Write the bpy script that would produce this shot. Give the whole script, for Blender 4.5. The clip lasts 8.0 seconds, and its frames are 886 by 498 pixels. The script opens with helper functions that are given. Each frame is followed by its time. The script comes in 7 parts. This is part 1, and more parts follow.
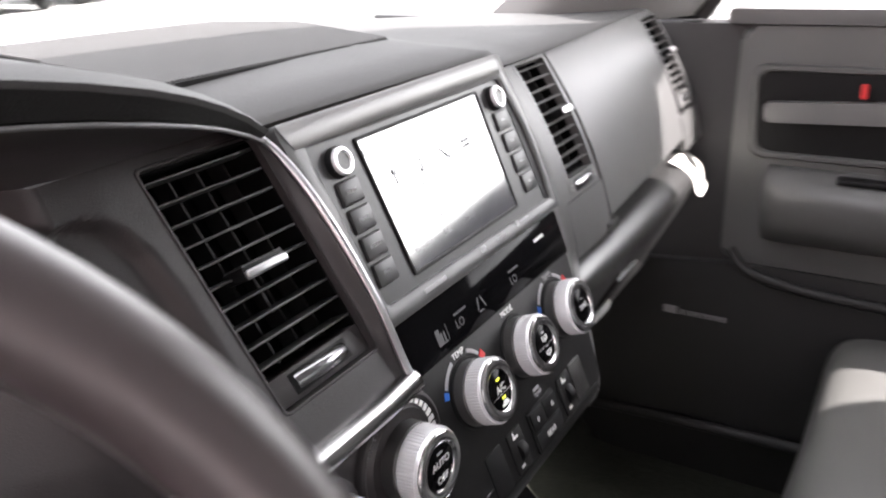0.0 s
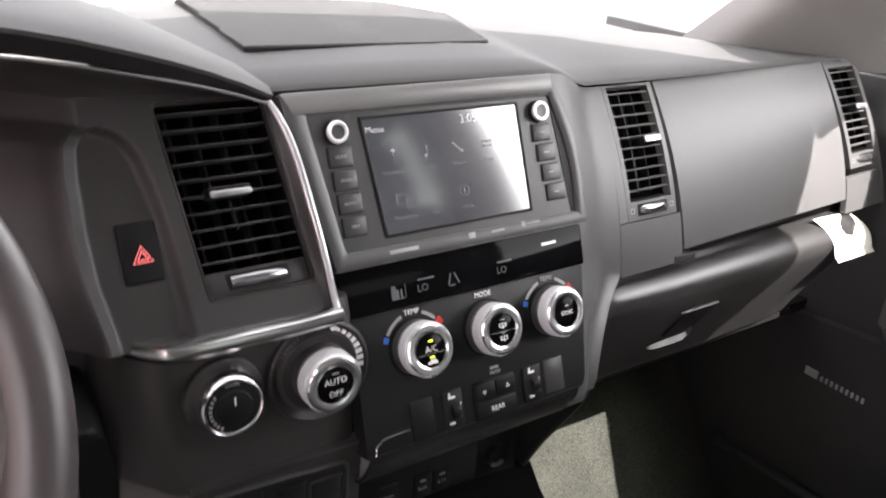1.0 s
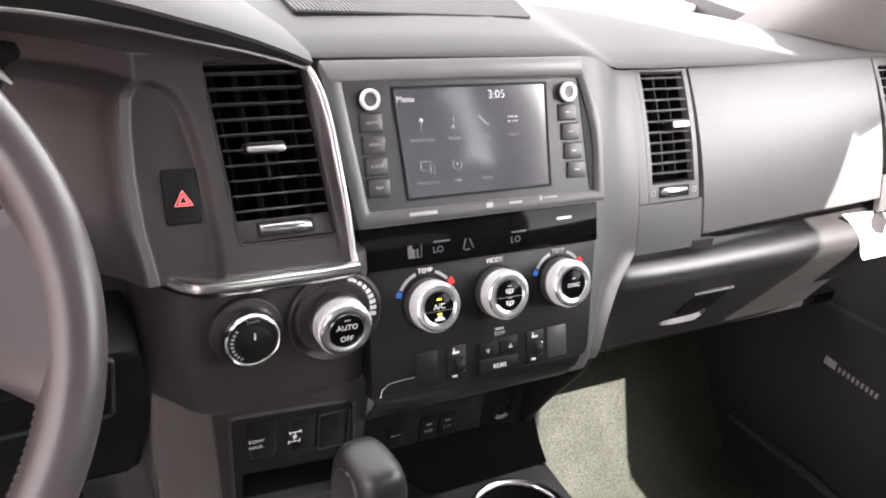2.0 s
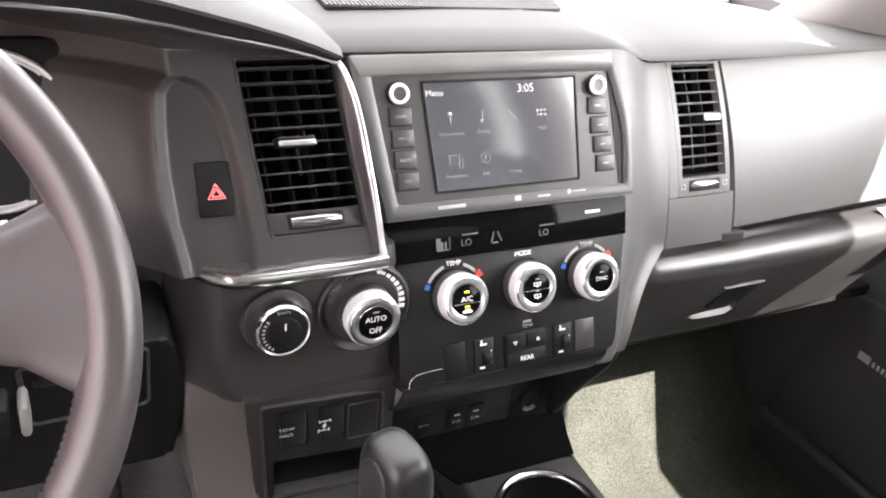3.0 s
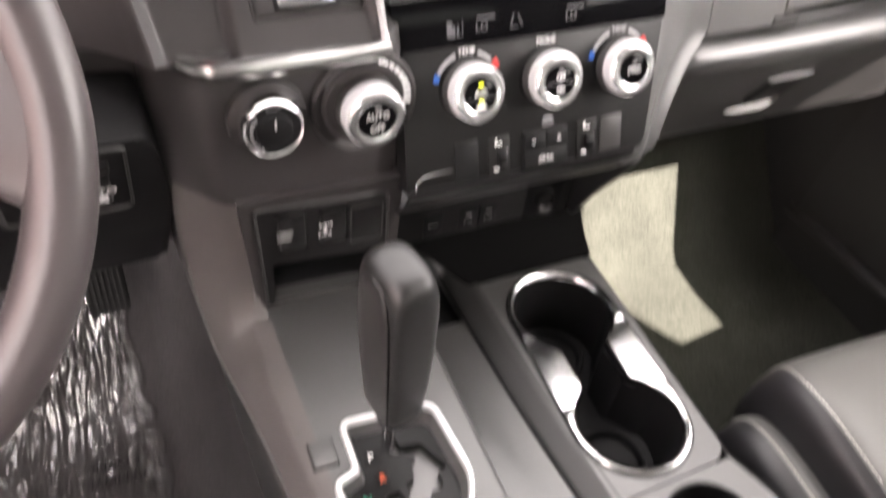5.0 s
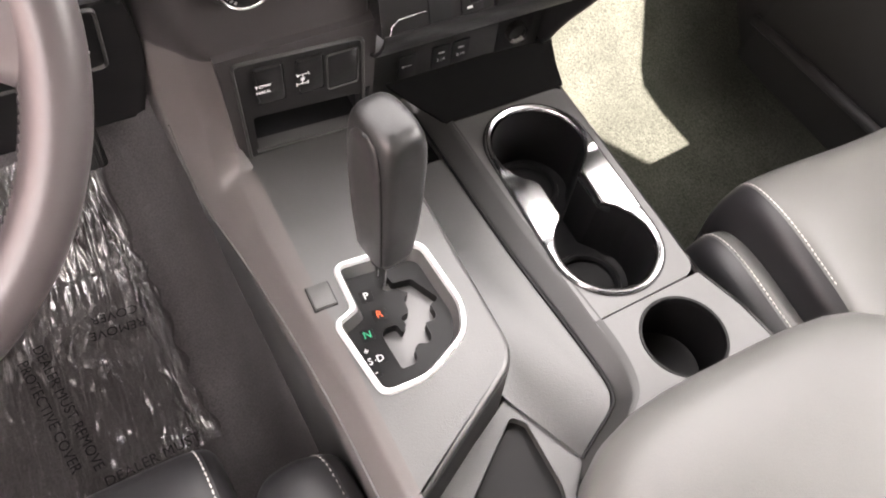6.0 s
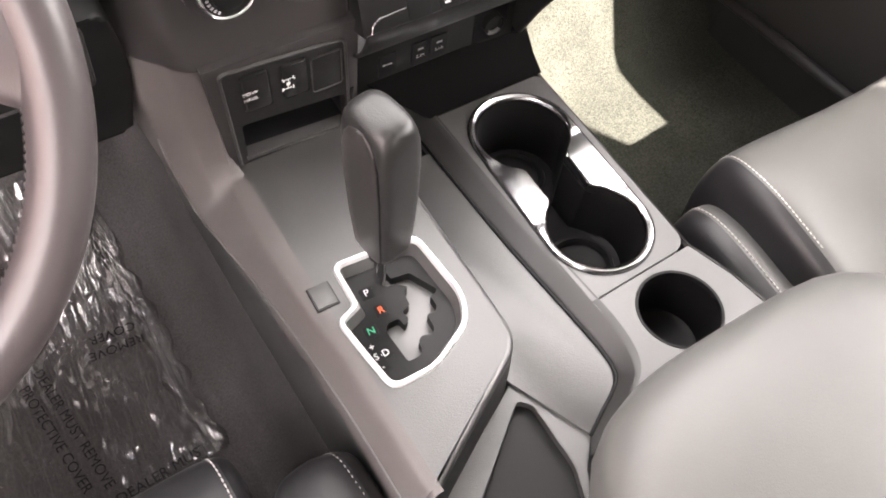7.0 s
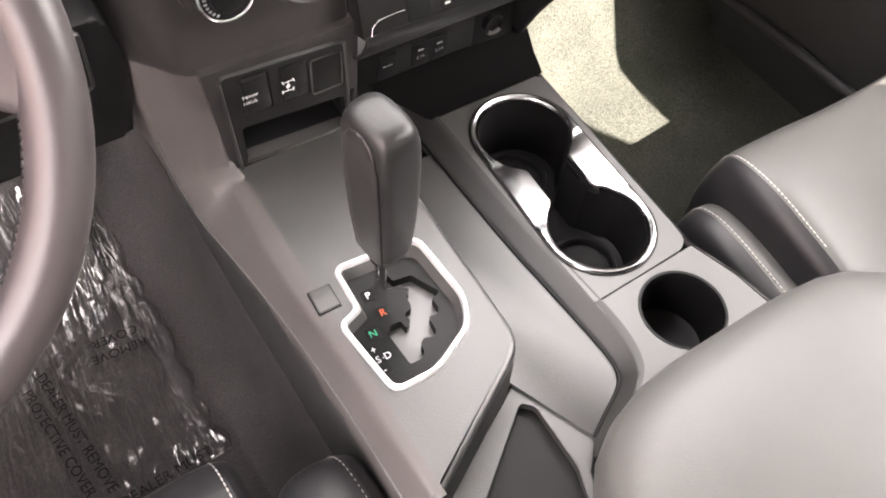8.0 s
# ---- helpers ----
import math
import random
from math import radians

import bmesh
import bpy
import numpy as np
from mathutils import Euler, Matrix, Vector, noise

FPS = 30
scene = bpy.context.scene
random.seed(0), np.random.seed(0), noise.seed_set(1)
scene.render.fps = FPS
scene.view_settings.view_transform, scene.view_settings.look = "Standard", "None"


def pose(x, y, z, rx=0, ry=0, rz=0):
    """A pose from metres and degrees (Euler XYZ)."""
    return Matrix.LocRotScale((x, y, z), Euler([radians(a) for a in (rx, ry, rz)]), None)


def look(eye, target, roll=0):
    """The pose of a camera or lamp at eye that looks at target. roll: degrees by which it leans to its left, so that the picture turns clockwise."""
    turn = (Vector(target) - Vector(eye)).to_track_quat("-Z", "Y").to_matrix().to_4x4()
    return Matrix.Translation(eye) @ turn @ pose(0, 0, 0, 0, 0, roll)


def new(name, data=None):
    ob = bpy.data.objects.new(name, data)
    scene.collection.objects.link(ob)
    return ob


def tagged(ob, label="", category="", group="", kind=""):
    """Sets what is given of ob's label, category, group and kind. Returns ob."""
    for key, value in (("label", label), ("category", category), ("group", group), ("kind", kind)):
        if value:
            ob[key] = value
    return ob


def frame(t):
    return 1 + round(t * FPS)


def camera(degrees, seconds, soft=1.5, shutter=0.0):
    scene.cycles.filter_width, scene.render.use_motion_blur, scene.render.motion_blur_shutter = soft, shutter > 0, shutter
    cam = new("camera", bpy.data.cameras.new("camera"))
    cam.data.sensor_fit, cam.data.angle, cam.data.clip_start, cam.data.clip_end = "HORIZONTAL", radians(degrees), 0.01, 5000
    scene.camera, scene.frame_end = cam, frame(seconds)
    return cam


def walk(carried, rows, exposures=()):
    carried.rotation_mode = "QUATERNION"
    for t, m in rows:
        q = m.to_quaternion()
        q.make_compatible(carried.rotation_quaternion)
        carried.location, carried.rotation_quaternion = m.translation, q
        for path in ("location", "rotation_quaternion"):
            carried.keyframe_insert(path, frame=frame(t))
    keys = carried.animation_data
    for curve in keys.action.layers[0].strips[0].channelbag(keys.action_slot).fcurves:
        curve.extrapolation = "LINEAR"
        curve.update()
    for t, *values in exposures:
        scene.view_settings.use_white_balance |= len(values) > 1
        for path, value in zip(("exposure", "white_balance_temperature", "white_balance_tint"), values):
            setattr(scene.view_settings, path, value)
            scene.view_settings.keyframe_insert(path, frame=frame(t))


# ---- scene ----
cam = camera(56.7, 8.0, soft=1.9, shutter=0.5)
PATH = [
    (0, (-0.475, -0.308, 1.133), (1.096, 0.679, 0.386), -2.7),
    (0.5, (-0.396, -0.437, 1.157), (0.844, 0.936, 0.396), -2.2),
    (1, (-0.379, -0.549, 1.176), (0.677, 0.947, 0.371), 4.2),
    (1.5, (-0.37, -0.589, 1.202), (0.599, 0.917, 0.312), 7.3),
    (3, (-0.37, -0.604, 1.222), (0.471, 0.931, 0.254), 7.1),
    (3.5, (-0.368, -0.601, 1.22), (0.463, 0.932, 0.241), 7.2),
    (4, (-0.36, -0.577, 1.213), (0.473, 0.926, 0.19), 7.5),
    (4.5, (-0.338, -0.56, 1.191), (0.463, 0.923, 0.115), 6.9),
    (4.6, (-0.339, -0.573, 1.19), (0.447, 0.897, 0.085), 6.9),
    (5, (-0.335, -0.548, 1.193), (0.38, 0.697, -0.199), 8.4),
    (5.2, (-0.334, -0.544, 1.196), (0.342, 0.56, -0.328), 9.8),
    (6.3, (-0.361, -0.546, 1.219), (0.323, 0.344, -0.437), 9.0),
    (6.5, (-0.365, -0.547, 1.219), (0.331, 0.341, -0.433), 8.4),
    (7, (-0.368, -0.548, 1.221), (0.338, 0.336, -0.429), 7.4),
    (7.5, (-0.365, -0.546, 1.218), (0.336, 0.342, -0.432), 6.6),
    (8, (-0.365, -0.546, 1.22), (0.334, 0.341, -0.431), 6.7),
]
EXPOSURES = [(0.0, 3.88, 6700, 17), (1.0, 3.86, 6800, 17), (1.4, 4.24, 6800, 18), (1.7, 4.38, 6800, 18), (2.8, 4.9, 6900, 17), (3.2, 4.86, 6900, 17), (3.6, 4.64, 6900, 17), (4.0, 4.62, 6900, 17), (4.5, 4.58, 7000, 18), (5.0, 5.02, 7300, 20), (5.2, 5.17, 7400, 20), (6.3, 5.42, 7250, 19), (8.0, 5.42, 7250, 19)]
walk(cam, [(t, look(eye, target, roll)) for t, eye, target, roll in PATH], EXPOSURES)

# ---- world, sun and exposure ----
world = bpy.data.worlds.new("sky")
scene.world = world
world.use_nodes = True
wn = world.node_tree.nodes
sky = wn.new("ShaderNodeTexSky")
sky.sky_type, sky.sun_disc = "NISHITA", False
SUN = Vector((0.28, -0.80, 1.0)).normalized()
sky.sun_elevation = math.asin(SUN.z)
sky.sun_rotation = math.atan2(SUN.x, SUN.y)
sky.air_density, sky.dust_density, sky.ozone_density = 0.8, 1.5, 0.8
haze = wn.new("ShaderNodeHueSaturation")
haze.inputs["Saturation"].default_value = 0.12
world.node_tree.links.new(sky.outputs[0], haze.inputs["Color"])
world.node_tree.links.new(haze.outputs[0], wn["Background"].inputs[0])
wn["Background"].inputs[1].default_value = 0.145
sun = new("sun", bpy.data.lights.new("sun", "SUN"))
sun.data.energy, sun.data.angle, sun.data.color = 1.65, radians(0.5), (1.0, 0.985, 0.96)
sun.matrix_world = look(SUN * 5, (0, 0, 0))


# ---- materials ----
def material(name, color, rough=0.6, metal=0.0, grain=0.0, scale=900.0, wear=0.12, coat=0.0, spec=0.5, emit=None, speck=0.0):
    m = bpy.data.materials.new(name)
    m.use_nodes = True
    nt = m.node_tree
    b = nt.nodes["Principled BSDF"]
    b.inputs["Roughness"].default_value = rough
    b.inputs["Metallic"].default_value = metal
    b.inputs["Coat Weight"].default_value = coat
    b.inputs["Specular IOR Level"].default_value = spec
    tc = nt.nodes.new("ShaderNodeTexCoord")
    big = nt.nodes.new("ShaderNodeTexNoise")
    big.inputs["Scale"].default_value, big.inputs["Detail"].default_value = 14.0, 5.0
    nt.links.new(tc.outputs["Object"], big.inputs["Vector"])
    ramp = nt.nodes.new("ShaderNodeMix")
    ramp.data_type = "RGBA"
    ramp.inputs[6].default_value = (*[c * (1 - wear) for c in color], 1)
    ramp.inputs[7].default_value = (*[min(1, c * (1 + wear)) for c in color], 1)
    nt.links.new(big.outputs[0], ramp.inputs[0])
    nt.links.new(ramp.outputs[2], b.inputs["Base Color"])
    if speck:
        loop, shade, mul = nt.nodes.new("ShaderNodeTexNoise"), nt.nodes.new("ShaderNodeMapRange"), nt.nodes.new("ShaderNodeMix")
        loop.inputs["Scale"].default_value, loop.inputs["Detail"].default_value = 420.0, 2.0
        nt.links.new(tc.outputs["Object"], loop.inputs["Vector"])
        shade.inputs[1].default_value, shade.inputs[2].default_value = 0.3, 0.7
        shade.inputs[3].default_value, shade.inputs[4].default_value = 1 - speck, 1 + speck
        nt.links.new(loop.outputs[0], shade.inputs[0])
        mul.data_type, mul.blend_type = "RGBA", "MULTIPLY"
        mul.inputs[0].default_value = 1.0
        nt.links.new(ramp.outputs[2], mul.inputs[6])
        nt.links.new(shade.outputs[0], mul.inputs[7])
        nt.links.new(mul.outputs[2], b.inputs["Base Color"])
    rr = nt.nodes.new("ShaderNodeMapRange")
    rr.inputs[3].default_value, rr.inputs[4].default_value = max(0.02, rough - 0.07), min(1, rough + 0.07)
    nt.links.new(big.outputs[0], rr.inputs[0])
    nt.links.new(rr.outputs[0], b.inputs["Roughness"])
    if grain:
        fine = nt.nodes.new("ShaderNodeTexNoise")
        fine.inputs["Scale"].default_value, fine.inputs["Detail"].default_value = scale, 3.0
        nt.links.new(tc.outputs["Object"], fine.inputs["Vector"])
        bump = nt.nodes.new("ShaderNodeBump")
        bump.inputs["Strength"].default_value, bump.inputs["Distance"].default_value = grain, 0.0006
        nt.links.new(fine.outputs[0], bump.inputs["Height"])
        nt.links.new(bump.outputs[0], b.inputs["Normal"])
    if emit:
        b.inputs["Emission Color"].default_value = (*emit[:3], 1)
        b.inputs["Emission Strength"].default_value = emit[3]
    return m


DASH = material("dash_plastic", (0.086, 0.0855, 0.085), 0.42, grain=0.3, scale=1100)
PAD = material("dash_pad", (0.054, 0.0536, 0.0533), 0.66, grain=0.5, scale=700, spec=0.16)
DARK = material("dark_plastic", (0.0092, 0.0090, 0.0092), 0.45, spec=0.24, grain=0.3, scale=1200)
GRAPHITE = material("graphite_plastic", (0.036, 0.0355, 0.035), 0.36, spec=0.5, grain=0.25, scale=1000)
GLOVE = material("glove_box_plastic", (0.024, 0.0238, 0.0235), 0.37, spec=0.9, grain=0.2, scale=1000)
CONSOLE = material("console_plastic", (0.047, 0.0465, 0.0458), 0.38, spec=1.0, grain=0.4, scale=800)
# black leather darkened further for the shade on the grip's rear
LEVER_SHADED = material("shaded_lever_leather", (0.012, 0.0118, 0.0118), 0.40, spec=0.5, grain=0.4, scale=900)
PANEL = material("lever_panel", (0.022, 0.0208, 0.0206), 0.34, spec=0.45, grain=0.2, scale=1000)
# dark grey plastic; its reddish tint stands in for pinkish light from the left
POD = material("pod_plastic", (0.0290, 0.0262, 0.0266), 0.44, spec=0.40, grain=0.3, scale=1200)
# console plastic made lighter and browner: warm doorway light put into the colour
FLANK_LIT = material("lit_flank_plastic", (0.100, 0.090, 0.0875), 0.45, grain=0.3, scale=1000)
FASCIA = material("fascia_plastic", (0.034, 0.034, 0.0345), 0.38, spec=0.5, grain=0.2, scale=1200)
FRAME = material("frame_plastic", (0.058, 0.058, 0.0585), 0.38, spec=0.5, grain=0.2, scale=1200)
SATIN = material("satin_grey", (0.150, 0.149, 0.147), 0.33, metal=0.2)
BLACK = material("black_plastic", (0.006, 0.006, 0.0065), 0.5, spec=0.2)
# blacker than the plastic: shade of deep recesses put into the colour
DEEP_SHADE = material("deep_shade_black", (0.0028, 0.0028, 0.0028), 0.85, spec=0.04)
MATTE = material("matte_black", (0.010, 0.0098, 0.0098), 0.7, spec=0.1, grain=0.6, scale=900)
GRILLE = material("grille_plastic", (0.075, 0.0745, 0.074), 0.7, spec=0.16)
TRIM = material("satin_chrome", (0.42, 0.42, 0.43), 0.34, metal=0.85, wear=0.04)
STRIP = material("brushed_chrome", (0.40, 0.395, 0.39), 0.22, metal=1.0, wear=0.06)
GATE = material("gate_plastic", (0.0065, 0.0064, 0.0066), 0.36, spec=0.22, grain=0.15, scale=1200)
GLOSS = material("gloss_black", (0.0035, 0.0035, 0.004), 0.06, wear=0.02, spec=0.05)
WHEEL_TRIM = material("dark_chrome", (0.30, 0.30, 0.31), 0.22, metal=0.9)
CHROME = material("chrome", (0.82, 0.82, 0.83), 0.17, metal=1.0, wear=0.03)
SILVER = material("satin_silver", (0.78, 0.78, 0.79), 0.32, metal=0.45, wear=0.04)
WHITE = material("white_print", (0.8, 0.8, 0.8), 0.6, wear=0.02)
DIM = material("faded_print", (0.32, 0.32, 0.33), 0.6, wear=0.02)
FAINT = material("faint_print", (0.085, 0.085, 0.09), 0.5, wear=0.02)
RED = material("red_print", (0.6, 0.03, 0.03), 0.5)
BLUE = material("blue_print", (0.03, 0.15, 0.55), 0.5)
ORANGE = material("orange_letter", (0.75, 0.12, 0.04), 0.5)
GREEN = material("green_letter", (0.02, 0.42, 0.22), 0.5)
GLOW_RED = material("lit_red", (0.5, 0.05, 0.05), 0.4, emit=(1.0, 0.22, 0.22, 0.12))
GLOW_YELLOW = material("lit_yellow", (0.5, 0.5, 0.05), 0.4, emit=(0.75, 0.85, 0.05, 0.16))
SCREEN = material("screen_glass", (0.012, 0.014, 0.018), 0.10, wear=0.1, coat=1.0, spec=1.0, emit=(0.06, 0.063, 0.072, 0.06))
SCREEN.node_tree.nodes["Principled BSDF"].inputs["Coat IOR"].default_value = 1.75
SCREEN.node_tree.nodes["Principled BSDF"].inputs["Coat Roughness"].default_value = 0.10
SCREEN_INK = material("screen_ink", (0.05, 0.05, 0.055), 0.12, coat=1.0, spec=1.0, emit=(0.75, 0.78, 0.85, 0.013))
SCREEN_TEXT = material("screen_text", (0.12, 0.12, 0.13), 0.12, coat=1.0, spec=1.0, emit=(0.85, 0.86, 0.9, 0.045))
for _m in (SCREEN_INK, SCREEN_TEXT):
    _m.node_tree.nodes["Principled BSDF"].inputs["Coat IOR"].default_value = 1.75
    _m.node_tree.nodes["Principled BSDF"].inputs["Coat Roughness"].default_value = 0.10
LEATHER = material("seat_leather", (0.100, 0.0995, 0.095), 0.42, grain=0.18, scale=800)
LEATHER_DARK = material("dark_leather", (0.019, 0.0185, 0.020), 0.42, grain=0.2, scale=800)
# grey leather, tinted pink for the light that falls on the wheel
WHEEL = material("wheel_leather", (0.046, 0.0385, 0.0395), 0.36, grain=0.12, scale=900, spec=0.5)
THREAD = material("pale_thread", (0.55, 0.53, 0.5), 0.8)
CARPET = material("grey_carpet", (0.036, 0.0377, 0.031), 0.95, grain=1.0, scale=420, wear=0.4, spec=0.1, speck=0.5)
# lighter than the cabin carpet: light from the open doorway put into the colour
CARPET_LIT = material("lit_carpet", (0.088, 0.082, 0.083), 0.95, grain=1.0, scale=420, wear=0.25, spec=0.1, speck=0.22)
DOOR = material("door_plastic", (0.082, 0.082, 0.081), 0.45, grain=0.3, spec=0.45)
# door plastic darkened for the shade low on the door
DOOR_SHADED = material("shaded_door_plastic", (0.029, 0.029, 0.0295), 0.5, grain=0.3, spec=0.35)
PAPER = material("white_paper", (0.85, 0.84, 0.78), 0.8, wear=0.03)
RUBBER = material("rubber", (0.02, 0.02, 0.02), 0.7)
LINER = material("roof_liner", (0.34, 0.336, 0.332), 0.9, grain=0.5, scale=600, spec=0.2)
PILLAR = material("pillar_trim", (0.24, 0.237, 0.233), 0.7, grain=0.4, scale=700, spec=0.2)
PAINT = material("white_paint", (0.75, 0.75, 0.75), 0.3, coat=0.5)
ASPHALT = material("concrete", (0.20, 0.198, 0.19), 0.9, grain=0.6, scale=60)

# pink picked to warm the light bounced in from the left
BOUNCE_PINK = material("pink_bounce", (0.44, 0.33, 0.32), 0.9, grain=0.6, scale=60, wear=0.1)

GLASS = bpy.data.materials.new("clear_glass")
GLASS.use_nodes = True
_t = GLASS.node_tree
_t.nodes.remove(_t.nodes["Principled BSDF"])
_mix, _clear, _shine = _t.nodes.new("ShaderNodeMixShader"), _t.nodes.new("ShaderNodeBsdfTransparent"), _t.nodes.new("ShaderNodeBsdfGlossy")
_clear.inputs[0].default_value = (0.9, 0.93, 0.92, 1)
_shine.inputs["Roughness"].default_value = 0.02
_mix.inputs[0].default_value = 0.05
_t.links.new(_clear.outputs[0], _mix.inputs[1])
_t.links.new(_shine.outputs[0], _mix.inputs[2])
_t.links.new(_mix.outputs[0], _t.nodes["Material Output"].inputs[0])
TINT = GLASS.copy()
TINT.name = "tinted_glass"
for _n in TINT.node_tree.nodes:
    if _n.type == "BSDF_TRANSPARENT":
        _n.inputs[0].default_value = (0.10, 0.112, 0.106, 1)
FILM = GLASS.copy()
FILM.name = "clear_film"
_f = FILM.node_tree
_co, _sc, _nz, _bp = _f.nodes.new("ShaderNodeTexCoord"), _f.nodes.new("ShaderNodeMapping"), _f.nodes.new("ShaderNodeTexNoise"), _f.nodes.new("ShaderNodeBump")
_sc.vector_type = "TEXTURE"
_sc.inputs["Rotation"].default_value, _sc.inputs["Scale"].default_value = (0, 0, -1.62), (0.10, 0.012, 0.05)
_nz.inputs["Scale"].default_value, _nz.inputs["Detail"].default_value, _nz.inputs["Distortion"].default_value = 1.0, 1.5, 0.3
_bp.inputs["Strength"].default_value, _bp.inputs["Distance"].default_value = 1.0, 0.0035
_f.links.new(_co.outputs["Object"], _sc.inputs["Vector"])
_f.links.new(_sc.outputs[0], _nz.inputs["Vector"])
_mid, _abs, _crest = _f.nodes.new("ShaderNodeMath"), _f.nodes.new("ShaderNodeMath"), _f.nodes.new("ShaderNodeMapRange")
_mid.operation, _mid.inputs[1].default_value, _abs.operation = "SUBTRACT", 0.5, "ABSOLUTE"
_crest.inputs[1].default_value, _crest.inputs[2].default_value, _crest.inputs[3].default_value, _crest.inputs[4].default_value = 0.0, 0.17, 1.0, 0.0
_f.links.new(_nz.outputs[0], _mid.inputs[0])
_f.links.new(_mid.outputs[0], _abs.inputs[0])
_f.links.new(_abs.outputs[0], _crest.inputs[0])
_f.links.new(_crest.outputs[0], _bp.inputs["Height"])
for _n in _f.nodes:
    if _n.type == "BSDF_GLOSSY":
        _n.inputs["Roughness"].default_value = 0.13
        _f.links.new(_bp.outputs[0], _n.inputs["Normal"])
    if _n.type == "BSDF_TRANSPARENT":
        _n.inputs[0].default_value = (0.95, 0.93, 0.93, 1)
    if _n.type == "MIX_SHADER":
        _n.inputs[0].default_value = 0.24

FOLD = FILM.copy()
FOLD.name = "folded_film"
for _n in FOLD.node_tree.nodes:
    if _n.type == "BSDF_TRANSPARENT":
        _n.inputs[0].default_value = (0.80, 0.78, 0.78, 1)
    if _n.type == "MIX_SHADER":
        _n.inputs[0].default_value = 0.30

for _m, _k, _g in ((FILM, 0.018, 0.40), (FOLD, 0.12, 0.55)):
    _f = _m.node_tree
    _haze, _over = _f.nodes.new("ShaderNodeBsdfDiffuse"), _f.nodes.new("ShaderNodeMixShader")
    _haze.inputs[0].default_value, _over.inputs[0].default_value = (_g, _g * 0.98, _g * 0.98, 1), _k
    _first = next(n for n in _f.nodes if n.type == "MIX_SHADER" and n != _over)
    _f.links.new(_first.outputs[0], _over.inputs[1])
    _f.links.new(_haze.outputs[0], _over.inputs[2])
    _f.links.new(_over.outputs[0], _f.nodes["Material Output"].inputs[0])


# ---- builders ----
def thing(name, at, label, category, group="", kind=""):
    ob = new(name)
    ob.location = at
    ob.empty_display_size = 0.02
    return tagged(ob, label, category, group, kind)


def part(name, bm, mat, parent, label="", smooth=40):
    me = bpy.data.meshes.new(name)
    bmesh.ops.recalc_face_normals(bm, faces=bm.faces)
    bm.to_mesh(me)
    bm.free()
    me.materials.append(mat)
    for p in me.polygons:
        p.use_smooth = True
    if smooth:
        me.set_sharp_from_angle(angle=radians(smooth))
    ob = new(name, me)
    if parent:
        ob.parent = parent
        if parent.type == "EMPTY":
            ob.matrix_parent_inverse = Matrix.Translation(-parent.location)
    return tagged(ob, label)


def solo(name, bm, mat, label, category, group="", kind="", smooth=40):
    return tagged(part(name, bm, mat, None, "", smooth), label, category, group, kind)


def plane(o, lean=0.0, shear=0.0):
    """A frame on a face across the car: u to the right, v up the face, n out of it. lean: how far v runs ahead for each metre of rise."""
    v = Vector((0, lean, 1)).normalized()
    u = Vector((1, 0, 0))
    n = u.cross(v)
    v = v + u * shear
    m = Matrix((u, v, n)).transposed().to_4x4()
    m.translation = o
    return m


def bevel(bm, r, seg=2, edges=None):
    if r > 0:
        bmesh.ops.bevel(bm, geom=edges or bm.edges[:], offset=r, segments=seg, profile=0.5, affect="EDGES", clamp_overlap=True)
    return bm


def rbox(m, u0, u1, v0, v1, n0, n1, r=0.002, seg=2):
    bm = bmesh.new()
    bmesh.ops.create_cube(bm, size=1.0)
    for p in bm.verts:
        p.co = Vector(((u0 + u1) / 2 + p.co.x * (u1 - u0), (v0 + v1) / 2 + p.co.y * (v1 - v0), (n0 + n1) / 2 + p.co.z * (n1 - n0)))
    bevel(bm, min(r, 0.49 * min(u1 - u0, v1 - v0, n1 - n0)), seg)
    bm.transform(m)
    return bm


def rounded(poly, r, seg=5):
    """A polygon with its corners rounded; r is one radius or one for each corner."""
    out = []
    n = len(poly)
    for i in range(n):
        a, b, c = (Vector(poly[(i + k) % n]) for k in (-1, 0, 1))
        q = r[i] if isinstance(r, (list, tuple)) else r
        d1, d2 = a - b, c - b
        q = min(q, d1.length * 0.49, d2.length * 0.49)
        p1, p2 = b + d1.normalized() * q, b + d2.normalized() * q
        for k in range(seg + 1):
            t = k / seg
            out.append(tuple((1 - t) ** 2 * p1 + 2 * t * (1 - t) * b + t * t * p2))
    return out


def rect(u0, u1, v0, v1):
    return [(u0, v0), (u1, v0), (u1, v1), (u0, v1)]


def prism(m, poly, n0, n1, r=0.0, seg=2, taper=0.0):
    bm = bmesh.new()
    c = sum((Vector(p) for p in poly), Vector((0, 0))) / len(poly)
    lo = [bm.verts.new((p[0], p[1], n0)) for p in poly]
    hi = [bm.verts.new((c.x + (p[0] - c.x) * (1 - taper), c.y + (p[1] - c.y) * (1 - taper), n1)) for p in poly]
    k = len(poly)
    for i in range(k):
        bm.faces.new((lo[i], lo[(i + 1) % k], hi[(i + 1) % k], hi[i]))
    bm.faces.new(lo[::-1])
    top = bm.faces.new(hi)
    if r:
        bevel(bm, r, seg, list(top.edges))
    bm.transform(m)
    return bm


